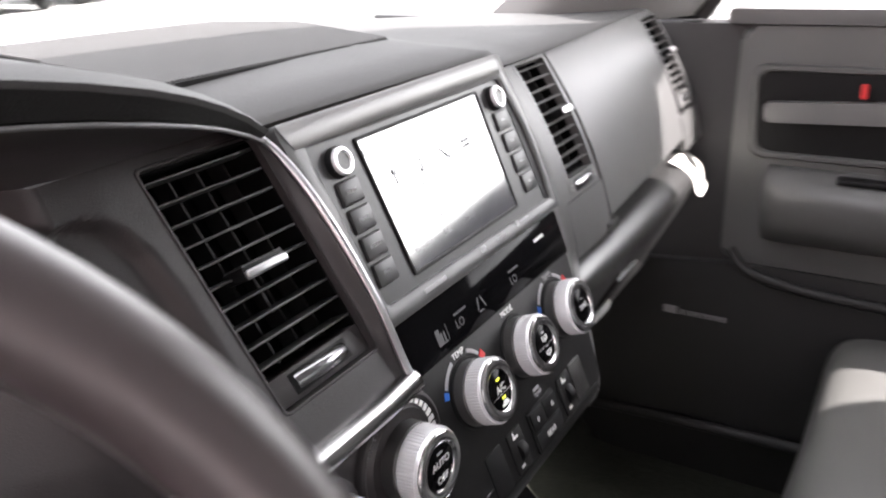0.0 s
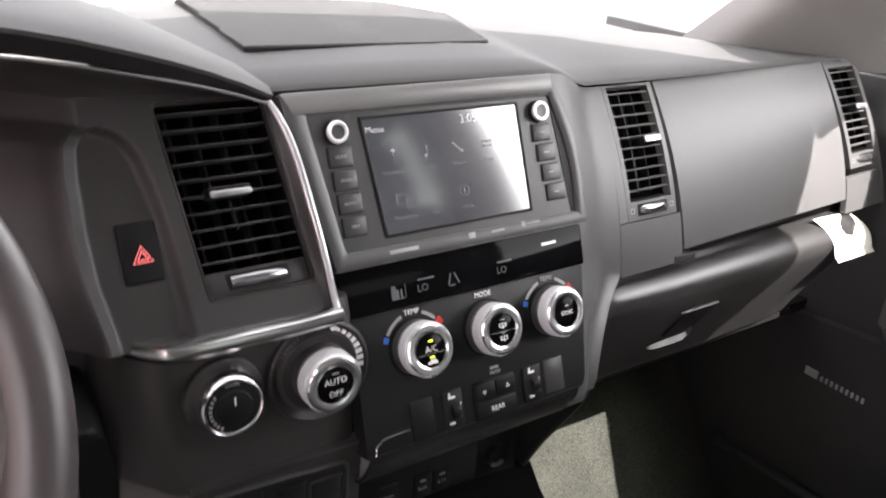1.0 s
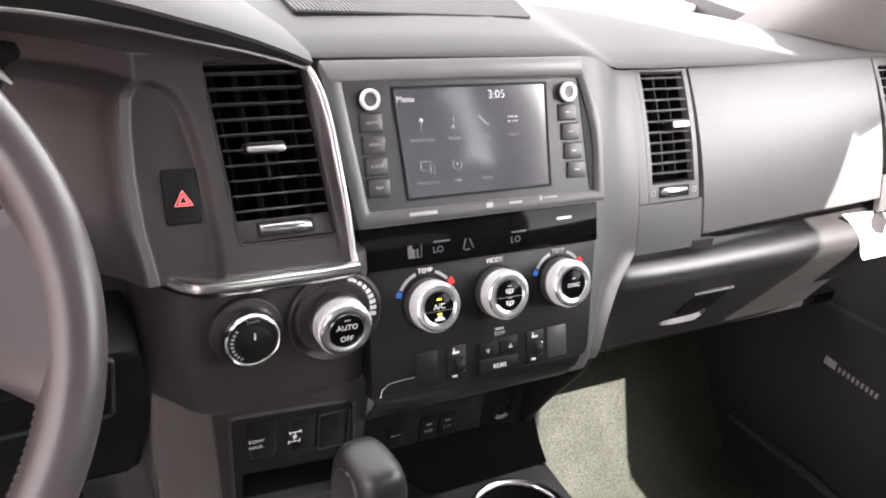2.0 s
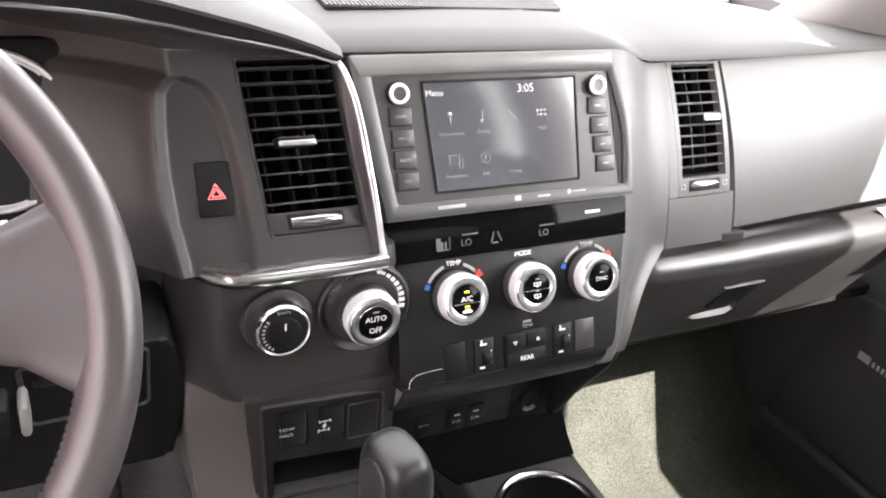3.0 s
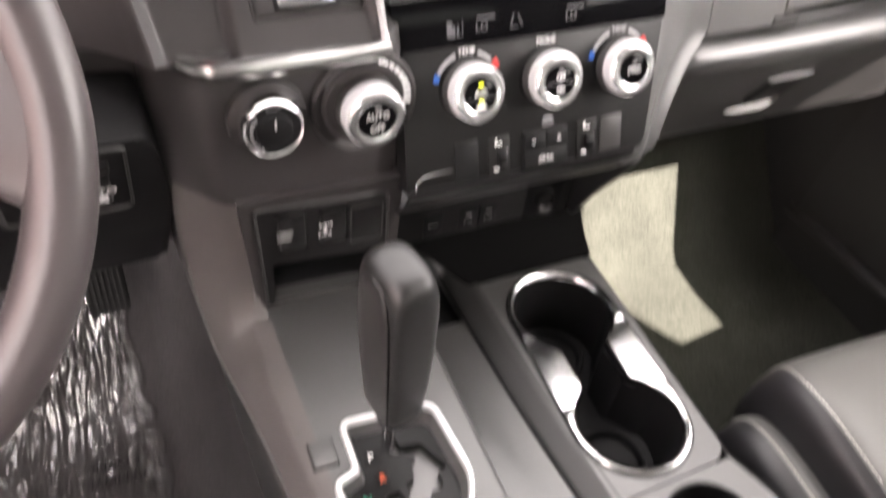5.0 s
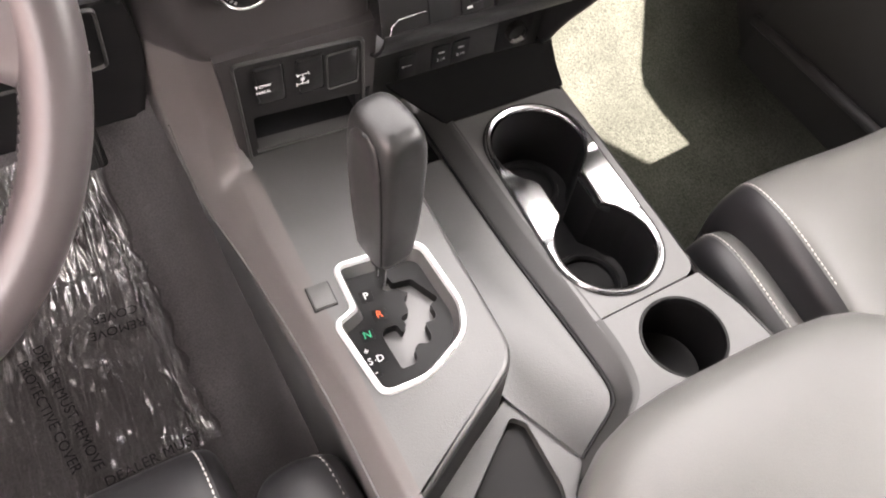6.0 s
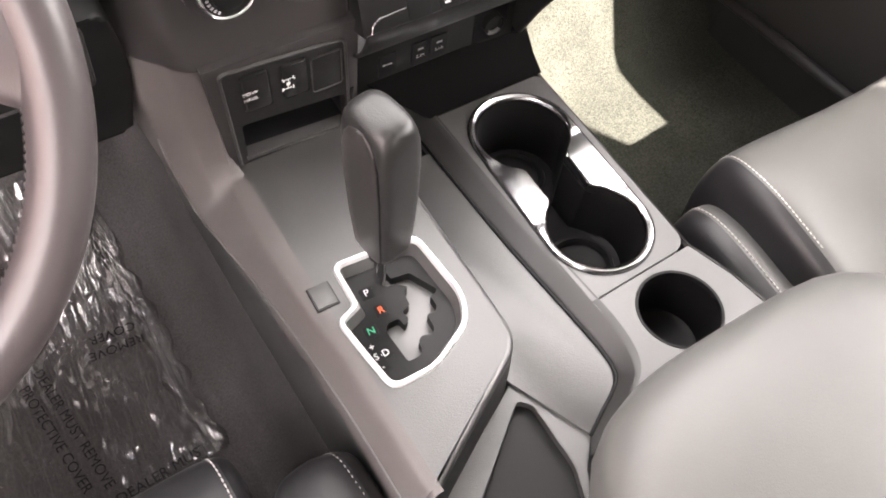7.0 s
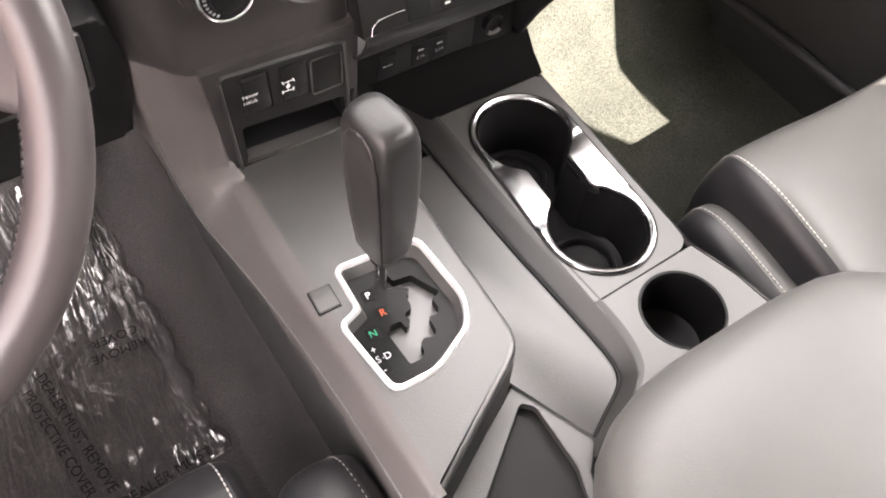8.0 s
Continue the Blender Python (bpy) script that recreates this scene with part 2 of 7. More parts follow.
def ring(m, outer, inner, n0, n1, r=0.0, inset=0.0):
    """A frame between two outlines of equal count; inset lowers the inner edge."""
    bm = bmesh.new()
    k = len(outer)
    rows = []
    mid_o = [tuple(Vector(o) + (Vector(i) - Vector(o)) * 0.25) for o, i in zip(outer, inner)]
    mid_i = [tuple(Vector(o) + (Vector(i) - Vector(o)) * 0.75) for o, i in zip(outer, inner)]
    for pts, h in ((outer, n0), (outer, n1 - r), (mid_o, n1), (mid_i, n1), (inner, n1 - r - inset), (inner, n0)):
        rows.append([bm.verts.new((p[0], p[1], h)) for p in pts])
    for a, b in zip(rows, rows[1:]):
        for i in range(k):
            bm.faces.new((a[i], a[(i + 1) % k], b[(i + 1) % k], b[i]))
    a, b = rows[-1], rows[0]
    for i in range(k):
        bm.faces.new((a[i], a[(i + 1) % k], b[(i + 1) % k], b[i]))
    bm.transform(m)
    return bm


def loft(rows, closed=False, caps=False, thick=0.0):
    bm = bmesh.new()
    vs = [[bm.verts.new(p) for p in r] for r in rows]
    n = len(rows[0])
    for a, b in zip(vs, vs[1:]):
        for i in range(n if closed else n - 1):
            bm.faces.new((a[i], a[(i + 1) % n], b[(i + 1) % n], b[i]))
    if caps:
        bm.faces.new(vs[0][::-1])
        bm.faces.new(vs[-1])
    if thick:
        bmesh.ops.recalc_face_normals(bm, faces=bm.faces)
        bmesh.ops.solidify(bm, geom=bm.faces[:], thickness=thick)
    return bm


def lathe(m, prof, seg=40, loop=False):
    bm = bmesh.new()
    rows = [[bm.verts.new((r * math.cos(2 * math.pi * i / seg), r * math.sin(2 * math.pi * i / seg), h)) for i in range(seg)] for r, h in prof]
    for a, b in zip(rows, rows[1:] + rows[:1] if loop else rows[1:]):
        for i in range(seg):
            bm.faces.new((a[i], a[(i + 1) % seg], b[(i + 1) % seg], b[i]))
    if prof[0][0] > 0 and not loop:
        bm.faces.new(rows[0][::-1])
    if prof[-1][0] > 0 and not loop:
        bm.faces.new(rows[-1])
    bmesh.ops.remove_doubles(bm, verts=bm.verts, dist=1e-6)
    bm.transform(m)
    return bm


def spline(pts, n=8, closed=False):
    """A smooth line through the points."""
    P = [Vector(p) for p in pts]
    k = len(P)
    out = []
    for i in range(k if closed else k - 1):
        if closed:
            a, b, c, d = (P[(i + j) % k] for j in (-1, 0, 1, 2))
        else:
            a, b, c, d = P[max(i - 1, 0)], P[i], P[i + 1], P[min(i + 2, k - 1)]
        for s in range(n):
            t = s / n
            out.append(0.5 * (2 * b + (c - a) * t + (2 * a - 5 * b + 4 * c - d) * t * t + (3 * b - a - 3 * c + d) * t ** 3))
    if not closed:
        out.append(P[-1])
    return out


def tube(pts, r, closed=False, seg=10, flatten=1.0, up=(0, 0, 1)):
    bm = bmesh.new()
    P = [Vector(p) for p in pts]
    k = len(P)
    rows = []
    for i, p in enumerate(P):
        d = (P[(i + 1) % k] - P[i - 1]) if closed else P[min(i + 1, k - 1)] - P[max(i - 1, 0)]
        d.normalize()
        a = d.cross(Vector(up))
        if a.length < 1e-4:
            a = d.cross(Vector((1, 0, 0)))
        a.normalize()
        b = a.cross(d)
        q = r[i] if isinstance(r, (list, tuple)) else r
        rows.append([bm.verts.new(p + (a * math.cos(2 * math.pi * j / seg) + b * math.sin(2 * math.pi * j / seg) * flatten) * q) for j in range(seg)])
    for i in range(k if closed else k - 1):
        a, b = rows[i], rows[(i + 1) % k]
        for j in range(seg):
            bm.faces.new((a[j], a[(j + 1) % seg], b[(j + 1) % seg], b[j]))
    if not closed:
        bm.faces.new(rows[0][::-1])
        bm.faces.new(rows[-1])
    return bm


def join(*bms):
    out = bmesh.new()
    for b in bms:
        me = bpy.data.meshes.new("tmp")
        b.to_mesh(me)
        b.free()
        out.from_mesh(me)
        bpy.data.meshes.remove(me)
    return out


def lettering(name, body, size, m, mat, parent, wide=1.0, n=0.0004):
    """Raised printing on a face, centred on the frame m."""
    c = bpy.data.curves.new(name, "FONT")
    c.body, c.size, c.align_x, c.align_y, c.extrude = body, size, "CENTER", "CENTER", 0.0001
    c.resolution_u = 3
    ob = bpy.data.objects.new(name, c)
    me = bpy.data.meshes.new_from_object(ob)
    bpy.data.objects.remove(ob)
    bm = bmesh.new()
    bm.from_mesh(me)
    bpy.data.meshes.remove(me)
    bm.transform(m @ Matrix.Translation((0, 0, n)) @ Matrix.Diagonal((wide, 1, 1, 1)))
    return part(name, bm, mat, parent, "", 0)


def at(m, u, v, n=0.0):
    return m @ Matrix.Translation((u, v, n))


def shrink(poly, k):
    out = []
    n = len(poly)
    for i in range(n):
        a, b, c = (Vector(poly[(i + j) % n]) for j in (-1, 0, 1))
        d1, d2 = (b - a).normalized(), (c - b).normalized()
        n1, n2 = Vector((-d1.y, d1.x)), Vector((-d2.y, d2.x))
        m = (n1 + n2).normalized()
        out.append(tuple(b + m * (k / max(0.35, m.dot(n1)))))
    return out


def plate_with_hole(m, outer, inner, z0, z1):
    """A plate with one opening, filled between its two outlines."""
    bm = bmesh.new()
    loops = []
    for pts in (outer, inner):
        vs = [bm.verts.new((p[0], p[1], z1)) for p in pts]
        loops.append([bm.edges.new((vs[i], vs[(i + 1) % len(vs)])) for i in range(len(vs))])
    bmesh.ops.triangle_fill(bm, use_beauty=True, edges=loops[0] + loops[1])
    bmesh.ops.dissolve_limit(bm, angle_limit=0.01, verts=bm.verts, edges=bm.edges)
    ext = bmesh.ops.extrude_face_region(bm, geom=bm.faces[:])
    for v in ext["geom"]:
        if isinstance(v, bmesh.types.BMVert):
            v.co.z = z0
    bm.transform(m)
    return bm

# ---- ground outside and the cabin shell ----
WORLD = Matrix.Identity(4)


def sheet(u0, u1, v0, v1, z):
    bm = bmesh.new()
    bm.faces.new([bm.verts.new((x, y, z)) for x, y in rect(u0, u1, v0, v1)])
    return bm


solo("ground", sheet(-400, 400, -400, 400, -0.55), ASPHALT, "pale concrete of a car park in sunlight", "ground", kind="structure")

FLOOR = 0.22
floor_rows = []
for x in (-0.80, -0.25, -0.22, 0.20, 0.24, 0.72, 0.78):
    tunnel = 0.06 if -0.23 < x < 0.22 else 0.0
    floor_rows.append([(x, y, FLOOR + tunnel + dz) for y, dz in ((-2.3, 0), (-0.6, 0), (0.10, 0), (0.155, 0.006), (0.18, 0.025), (0.25, 0.115), (0.36, 0.26), (0.50, 0.42), (0.80, 0.60))])
solo("floor", loft(floor_rows, thick=0.02), CARPET, "grey loop pile carpet on the cabin floor", "floor", kind="structure")

roof_rows = []
for t, drop, edge in ((0.0, 0.12, 0.115), (0.10, 0.05, 0.09), (0.2, 0.015, 0.07), (0.35, 0.0, 0.06), (0.6, 0.0, 0.06), (1.0, 0.03, 0.06)):
    roof_rows.append([(x, (-0.09 - 0.24 * (x / 0.70) ** 2) * (1 - t) - 2.4 * t, 1.60 - edge * abs(x / 0.70) ** 3 - drop) for x in (-0.70, -0.6, -0.4, -0.2, 0, 0.2, 0.4, 0.6, 0.70)])
solo("roof", loft(roof_rows, thick=0.03), LINER, "pale grey fabric roof lining", "ceiling", kind="structure")
for sg, nm in ((1, "trim_roof_rail_right"), (-1, "trim_roof_rail_left")):
    solo(nm, loft([[(sg * 0.68, y, z + 0.01), (sg * 0.697, y, z), (sg * 0.704, y, z + 0.03), (sg * 0.706, y, z + 0.12)] for y, z in ((-0.30, 1.375), (-0.50, 1.46), (-0.70, 1.51), (-0.95, 1.525), (-1.4, 1.525), (-2.42, 1.50))], thick=0.01), LINER, "pale grey trim along the roof edge", "trim", kind="structure")
solo("trim_roof_rear", rbox(WORLD, -0.75, 0.75, -2.44, -2.36, 1.44, 1.60, 0.01), LINER, "pale grey trim over the rear window", "trim", kind="structure")
solo("wall_rear", rbox(WORLD, -0.8, 0.8, -2.42, -2.38, 0.2, 1.0, 0.01), LINER, "grey trim below the rear window", "wall", kind="structure")
solo("wall_front", rbox(WORLD, -0.8, 0.8, 0.56, 0.60, 0.1, 0.94, 0.005), BLACK, "black firewall behind the dashboard", "wall", kind="structure")


def pillar(name, pts, r, label):
    return solo(name, tube(spline(pts, 6), r, seg=12, flatten=0.6), LINER, label, "pillar", kind="structure")


for sg, nm in ((1, "pillar_front_right"), (-1, "pillar_front_left")):
    prow = []
    for t in (0.0, 0.08, 0.3, 0.6, 1.0):
        a0, b0 = Vector((0.60, 0.22, 0.985)).lerp(Vector((0.60, -0.30, 1.42)), t), Vector((0.785, 0.03, 0.985)).lerp(Vector((0.720, -0.36, 1.42)), t)
        prow.append([(sg * p.x, p.y, p.z) for p in (a0 + Vector((0.0, 0.07, 0)), a0, a0.lerp(b0, 0.25) + Vector((-0.006, -0.022, 0)), a0.lerp(b0, 0.6) + Vector((-0.012, -0.030, 0)), a0.lerp(b0, 0.92) + Vector((-0.010, -0.010, 0)), b0, b0 + Vector((0.03, 0.05, 0)))])
    solo(nm, loft([spline(r, 4) for r in prow], thick=0.004), PILLAR, "pale grey windscreen pillar trim", "pillar", kind="structure", smooth=60)
    solo("trim_seal_right" if sg > 0 else "trim_seal_left", tube([(sg * 0.787, 0.016, 0.985), (sg * 0.768, -0.09, 1.13), (sg * 0.722, -0.365, 1.41)], 0.012), RUBBER, "black rubber door seal along the pillar", "trim", kind="structure")
solo("trim_kick_left", rbox(WORLD, -0.84, -0.79, -0.05, 0.79, 0.18, 0.975, 0.012), DOOR, "dark trim between door opening and dashboard", "trim", kind="structure")
solo("wall_left", rbox(WORLD, -0.88, -0.80, -1.0, -0.04, 0.12, 0.29, 0.015), DOOR, "dark sill of the open driver's doorway", "sill", kind="structure")
# out of view; swung to this angle to cut low light from the left
open_door = thing("door_2", (-0.86, -0.02, 0.3), "unseen half-open driver's door with dark inner trim", "door", kind="structure")
DM = Matrix.Translation((-0.865, -0.03, 0.0)) @ Matrix.Rotation(radians(-108), 4, "Z")
part("inner_trim", rbox(DM, 0.0, 0.98, 0.03, 0.10, 0.22, 0.96, 0.03, 3), DOOR, open_door)
part("outer_skin", rbox(DM, 0.0, 1.0, 0.102, 0.125, 0.10, 0.98, 0.01), PAINT, open_door, "white painted outer skin")
part("armrest", rbox(DM, 0.15, 0.85, -0.03, 0.04, 0.66, 0.74, 0.025, 3), DASH, open_door)
part("window_frame", tube([DM @ Vector(p) for p in ((0.05, 0.09, 0.96), (0.42, 0.07, 1.40), (0.92, 0.06, 1.48), (0.98, 0.09, 0.96))], 0.022, flatten=0.7), RUBBER, open_door, "black window frame")
# unseen wall, added to hold off sky light and return a pink tint
solo("wall_light_block", rbox(WORLD, -3.0, -2.8, -6.0, 4.0, -0.55, 2.3, 0.01), BOUNCE_PINK, "unseen pinkish wall added to block and tint light from the left", "wall", kind="structure")
pillar("pillar_middle_right", [(0.79, -0.98, 0.3), (0.78, -1.0, 0.95), (0.71, -1.02, 1.50)], 0.13, "grey trim of the middle door pillar")
pillar("pillar_middle_left", [(-0.82, -0.98, 0.3), (-0.81, -1.0, 0.95), (-0.71, -1.02, 1.50)], 0.13, "grey trim of the middle door pillar")
pillar("pillar_rear_right", [(0.78, -2.36, 0.9), (0.66, -2.36, 1.52)], 0.09, "grey rear pillar trim")
pillar("pillar_rear_left", [(-0.78, -2.36, 0.9), (-0.66, -2.36, 1.52)], 0.09, "grey rear pillar trim")
solo("wall_rear_right", rbox(WORLD, 0.77, 0.81, -2.4, -1.0, 0.2, 0.97, 0.01), DOOR, "dark trim of the closed rear door", "wall", kind="structure")
solo("wall_rear_left", rbox(WORLD, -0.83, -0.79, -2.4, -1.0, 0.2, 0.97, 0.01), DOOR, "dark trim of the closed rear door", "wall", kind="structure")

pane = solo("window_1", loft([[(x, 0.50 - 0.20 * (x / 0.75) ** 2, 1.005) for x in (-0.76, -0.4, 0, 0.4, 0.76)], [(x, -0.08 - 0.05 * (x / 0.75) ** 2, 1.475) for x in (-0.60, -0.35, 0, 0.35, 0.60)]]), GLASS, "clear glass windscreen above the dashboard", "window", kind="structure")
pane.visible_shadow = False

bonnet = thing("truck_bonnet", (0, 1.2, 0.9), "white painted bonnet of the truck beyond the windscreen", "bonnet")
part("panel", loft([[(x, y, z - 0.10 * (x / 0.85) ** 2 - (0.02 if abs(x) < 0.3 else 0)) for x in (-0.85, -0.6, -0.32, -0.28, 0, 0.28, 0.32, 0.6, 0.85)] for y, z in ((0.62, 0.99), (0.9, 1.0), (1.3, 0.98), (1.65, 0.90), (1.75, 0.80))], thick=0.01), PAINT, bonnet)
part("cowl", rbox(WORLD, -0.78, 0.78, 0.52, 0.64, 0.945, 0.962, 0.006), DASH, bonnet, "black plastic cowl strip")


def parked_car(x, y, paint, label):
    """A car parked far off: body, glasshouse and wheels."""
    c = thing("parked_car", (x, y, -0.55), label, "car", "cars parked across the lot")
    m = Matrix.Translation((x, y, -0.55))
    prof = rounded([(-0.9, 0.35), (0.9, 0.35), (0.9, 0.85), (0.78, 0.95), (0.62, 1.45), (-0.62, 1.45), (-0.78, 0.95), (-0.9, 0.85)], 0.08)
    up = Matrix(((1, 0, 0, 0), (0, 0, 1, 0), (0, 1, 0, 0), (0, 0, 0, 1)))
    part("body", prism(m @ up, prof, -2.1, 2.1, 0.05), paint, c)
    part("windscreen", prism(m @ up, [(-0.7, 0.98), (0.7, 0.98), (0.58, 1.38), (-0.58, 1.38)], -2.12, -2.08), GLOSS, c)
    for sx in (-0.72, 0.72):
        part("wheel", lathe(m @ Matrix.Translation((sx - 0.1, -1.75, 0.33)) @ Matrix.Rotation(math.pi / 2, 4, "Y"), [(0, 0), (0.33, 0), (0.33, 0.2), (0, 0.2)], 20), RUBBER, c)


for k in range(6):
    parked_car(1.0 + 2.7 * k, 21.0 + 0.3 * (k % 2), (PAINT, SATIN, DARK)[(k * 2) % 3], "parked car at the far side of the lot" if k % 3 else "white parked car at the far side of the lot")

# ---- passenger door ----
door = thing("door_1", (0.78, -0.5, 0.3), "closed passenger door with dark grey plastic trim", "door", kind="structure")
XD = 0.755


def side(poly, x0, x1, r=0.0, taper=0.0):
    """An outline in y and z raised from x0 to x1 (towards the cabin where x1 is smaller)."""
    m = Matrix(((0, 0, 1, 0), (1, 0, 0, 0), (0, 1, 0, 0), (0, 0, 0, 1)))
    return prism(m, poly, x0, x1, r, 3, taper)


part("upper_trim", side(rounded([(-0.045, 0.62), (-1.0, 0.62), (-1.0, 0.985), (-0.05, 0.975)], 0.02), 0.82, XD, 0.012), DOOR, door)
part("lower_trim", side(rounded([(0.16, 0.20), (-1.0, 0.20), (-1.0, 0.62), (-0.10, 0.62), (0.11, 0.60)], 0.03), 0.82, XD - 0.006, 0.010), DOOR_SHADED, door)
part("sill", side(rounded([(-0.03, 0.978), (-1.0, 0.985), (-1.0, 1.005), (-0.03, 0.998)], 0.006), 0.84, XD - 0.006, 0.004), DASH, door)
part("handle_recess", side(rounded([(-0.085, 0.80), (-0.40, 0.80), (-0.40, 0.915), (-0.08, 0.915)], 0.02), XD + 0.002, XD - 0.002), BLACK, door)
o_ = rounded([(-0.075, 0.79), (-0.41, 0.79), (-0.41, 0.925), (-0.07, 0.925)], 0.02)
i_ = rounded([(-0.085, 0.80), (-0.40, 0.80), (-0.40, 0.915), (-0.08, 0.915)], 0.02)
SIDE_M = Matrix(((0, 0, -1, XD), (1, 0, 0, 0), (0, 1, 0, 0), (0, 0, 0, 1)))
part("recess_rim", ring(SIDE_M, o_, i_, -0.002, 0.008, 0.003), DOOR, door)
part("door_handle", side(rounded([(-0.092, 0.845), (-0.26, 0.852), (-0.26, 0.882), (-0.092, 0.873)], 0.008), XD - 0.004, XD - 0.02, 0.006), SATIN, door, "silver inner door handle")
part("lock_knob", rbox(WORLD, XD - 0.02, XD - 0.008, -0.220, -0.212, 0.885, 0.905, 0.003), RED, door, "red lock tab")
arm_rows = []
for y in (-0.105, -0.13, -0.3, -0.6, -0.95):
    k = 0.35 if y > -0.11 else (0.9 if y > -0.2 else 1.0)
    arm_rows.append([(XD + 0.005, y, 0.775), (XD - 0.02 * k, y, 0.775), (XD - 0.055 * k, y, 0.758), (XD - 0.062 * k, y, 0.735), (XD - 0.05 * k, y, 0.70), (XD - 0.015 * k, y, 0.672), (XD + 0.005, y, 0.665)])
part("armrest", loft([spline(r, 3) for r in arm_rows], thick=-0.004), DASH, door, "", 60)
part("window_switch", rbox(WORLD, XD - 0.045, XD - 0.02, -0.30, -0.20, 0.772, 0.779, 0.002), BLACK, door)
part("pocket_rim", tube(spline([(XD - 0.004, -0.06, 0.64), (XD - 0.012, -0.11, 0.605), (XD - 0.014, -0.3, 0.588), (XD - 0.014, -0.9, 0.58)], 8), 0.008), DOOR_SHADED, door)
part("scuff_rib", tube(spline([(XD, 0.16, 0.30), (XD - 0.012, 0.02, 0.315), (XD - 0.014, -0.3, 0.322), (XD - 0.014, -0.9, 0.33)], 8), 0.010), DOOR_SHADED, door)
TXT = Matrix(((0, 0, -1, XD - 0.006), (-1, 0, 0, 0.0), (0, 1, 0, 0.518), (0, 0, 0, 1)))
part("badge", rbox(at(TXT, -0.024, 0.002), -0.011, 0.011, -0.007, 0.007, 0, 0.0015, 0.001), DIM, door, "small pale speaker badge")
for i in range(9):
    part("badge_bar", rbox(at(TXT, -0.006 + i * 0.0085, 0), -0.0022, 0.0022, -0.0045, 0.0045, 0, 0.0012, 0.0004), DIM, door)
solo("trim_kick_right", rbox(WORLD, 0.766, 0.81, -0.07, 0.60, 0.18, 0.977, 0.004), DOOR_SHADED, "dark trim between door and dashboard", "trim", kind="structure")
side_pane = solo("window_2", loft([[(0.795, -0.02, 1.0), (0.795, -0.98, 1.0)], [(0.735, -0.24, 1.40), (0.715, -0.55, 1.49)][:1] + [(0.70, -1.0, 1.53)]]), GLASS, "clear glass of the passenger door window", "window", kind="structure")
side_pane.visible_shadow = False
for sg, nm in ((1, "window_3"), (-1, "window_4")):
    w_ = solo(nm, loft([[(sg * 0.795, -1.06, 0.97), (sg * 0.795, -2.32, 0.97)], [(sg * 0.705, -1.06, 1.53), (sg * 0.70, -2.3, 1.50)]]), TINT, "dark tinted glass of the rear door", "window", kind="structure")
    w_.visible_shadow = False
w_ = solo("window_5", loft([[(-0.7, -2.40, 1.0), (0.7, -2.40, 1.0)], [(-0.66, -2.38, 1.47), (0.66, -2.38, 1.47)]]), TINT, "dark tinted rear window", "window", kind="structure")
w_.visible_shadow = False
mirror = thing("door_mirror", (0.98, 0.02, 1.0), "dark housing of the passenger door mirror", "mirror")
part("housing", rbox(WORLD, 0.86, 1.12, 0.0, 0.12, 1.0, 1.22, 0.04, 4), BLACK, mirror)
part("arm", rbox(WORLD, 0.80, 0.90, 0.02, 0.10, 0.97, 1.03, 0.01), BLACK, mirror)

# ---- dashboard ----
dash = thing("dashboard", (0, 0.3, 0.9), "dark grey moulded plastic dashboard across the cabin", "dashboard")


def lerp_table(x, table):
    for (a, p), (b, q) in zip(table, table[1:]):
        if x <= b:
            t = max(0, (x - a) / (b - a))
            t = t * t * (3 - 2 * t)
            return [m + (n - m) * t for m, n in zip(p, q)]
    return list(table[-1][1])


SEAM = [(-0.85, (0.03, 1.02)), (-0.15, (0.016, 1.030)), (0.118, (0.016, 1.028)), (0.20, (0.037, 1.0065)), (0.30, (0.038, 1.0065)), (0.64, (0.060, 1.0045)), (0.70, (0.068, 0.998)), (0.76, (0.09, 0.965))]
FAR = [(-0.85, (0.16, 0.99)), (-0.6, (0.27, 1.03)), (0.0, (0.352, 1.050)), (0.25, (0.305, 1.034)), (0.45, (0.235, 1.018)), (0.64, (0.160, 1.003)), (0.76, (0.12, 0.975))]
top_rows = []
for x in (-0.82, -0.6, -0.4, -0.25, -0.16, -0.145, -0.1, 0, 0.08, 0.115, 0.13, 0.145, 0.16, 0.175, 0.19, 0.25, 0.35, 0.5, 0.6, 0.65, 0.69, 0.72, 0.76):
    y, z = lerp_table(x, SEAM)
    e = max(0, (x - 0.6) / 0.16)
    yf, zf = lerp_table(x, FAR)
    line = [(x, y + 0.014, z - (0.012 if x < 0.17 else 0.0)), (x, y, z), (x, y + 0.003, z + 0.004)]
    for k in range(1, 8):
        t = k / 7
        line.append((x, y + 0.003 + (yf - y) * t, z + 0.004 + (zf - z - 0.004) * (1 - (1 - t) ** 2.0)))
    top_rows.append(line + [(x, yf + 0.012, zf - 0.006), (x, yf + 0.03, zf - 0.03)])
part("top_pad", loft(top_rows[3:], thick=0.004), PAD, dash, "", 60)

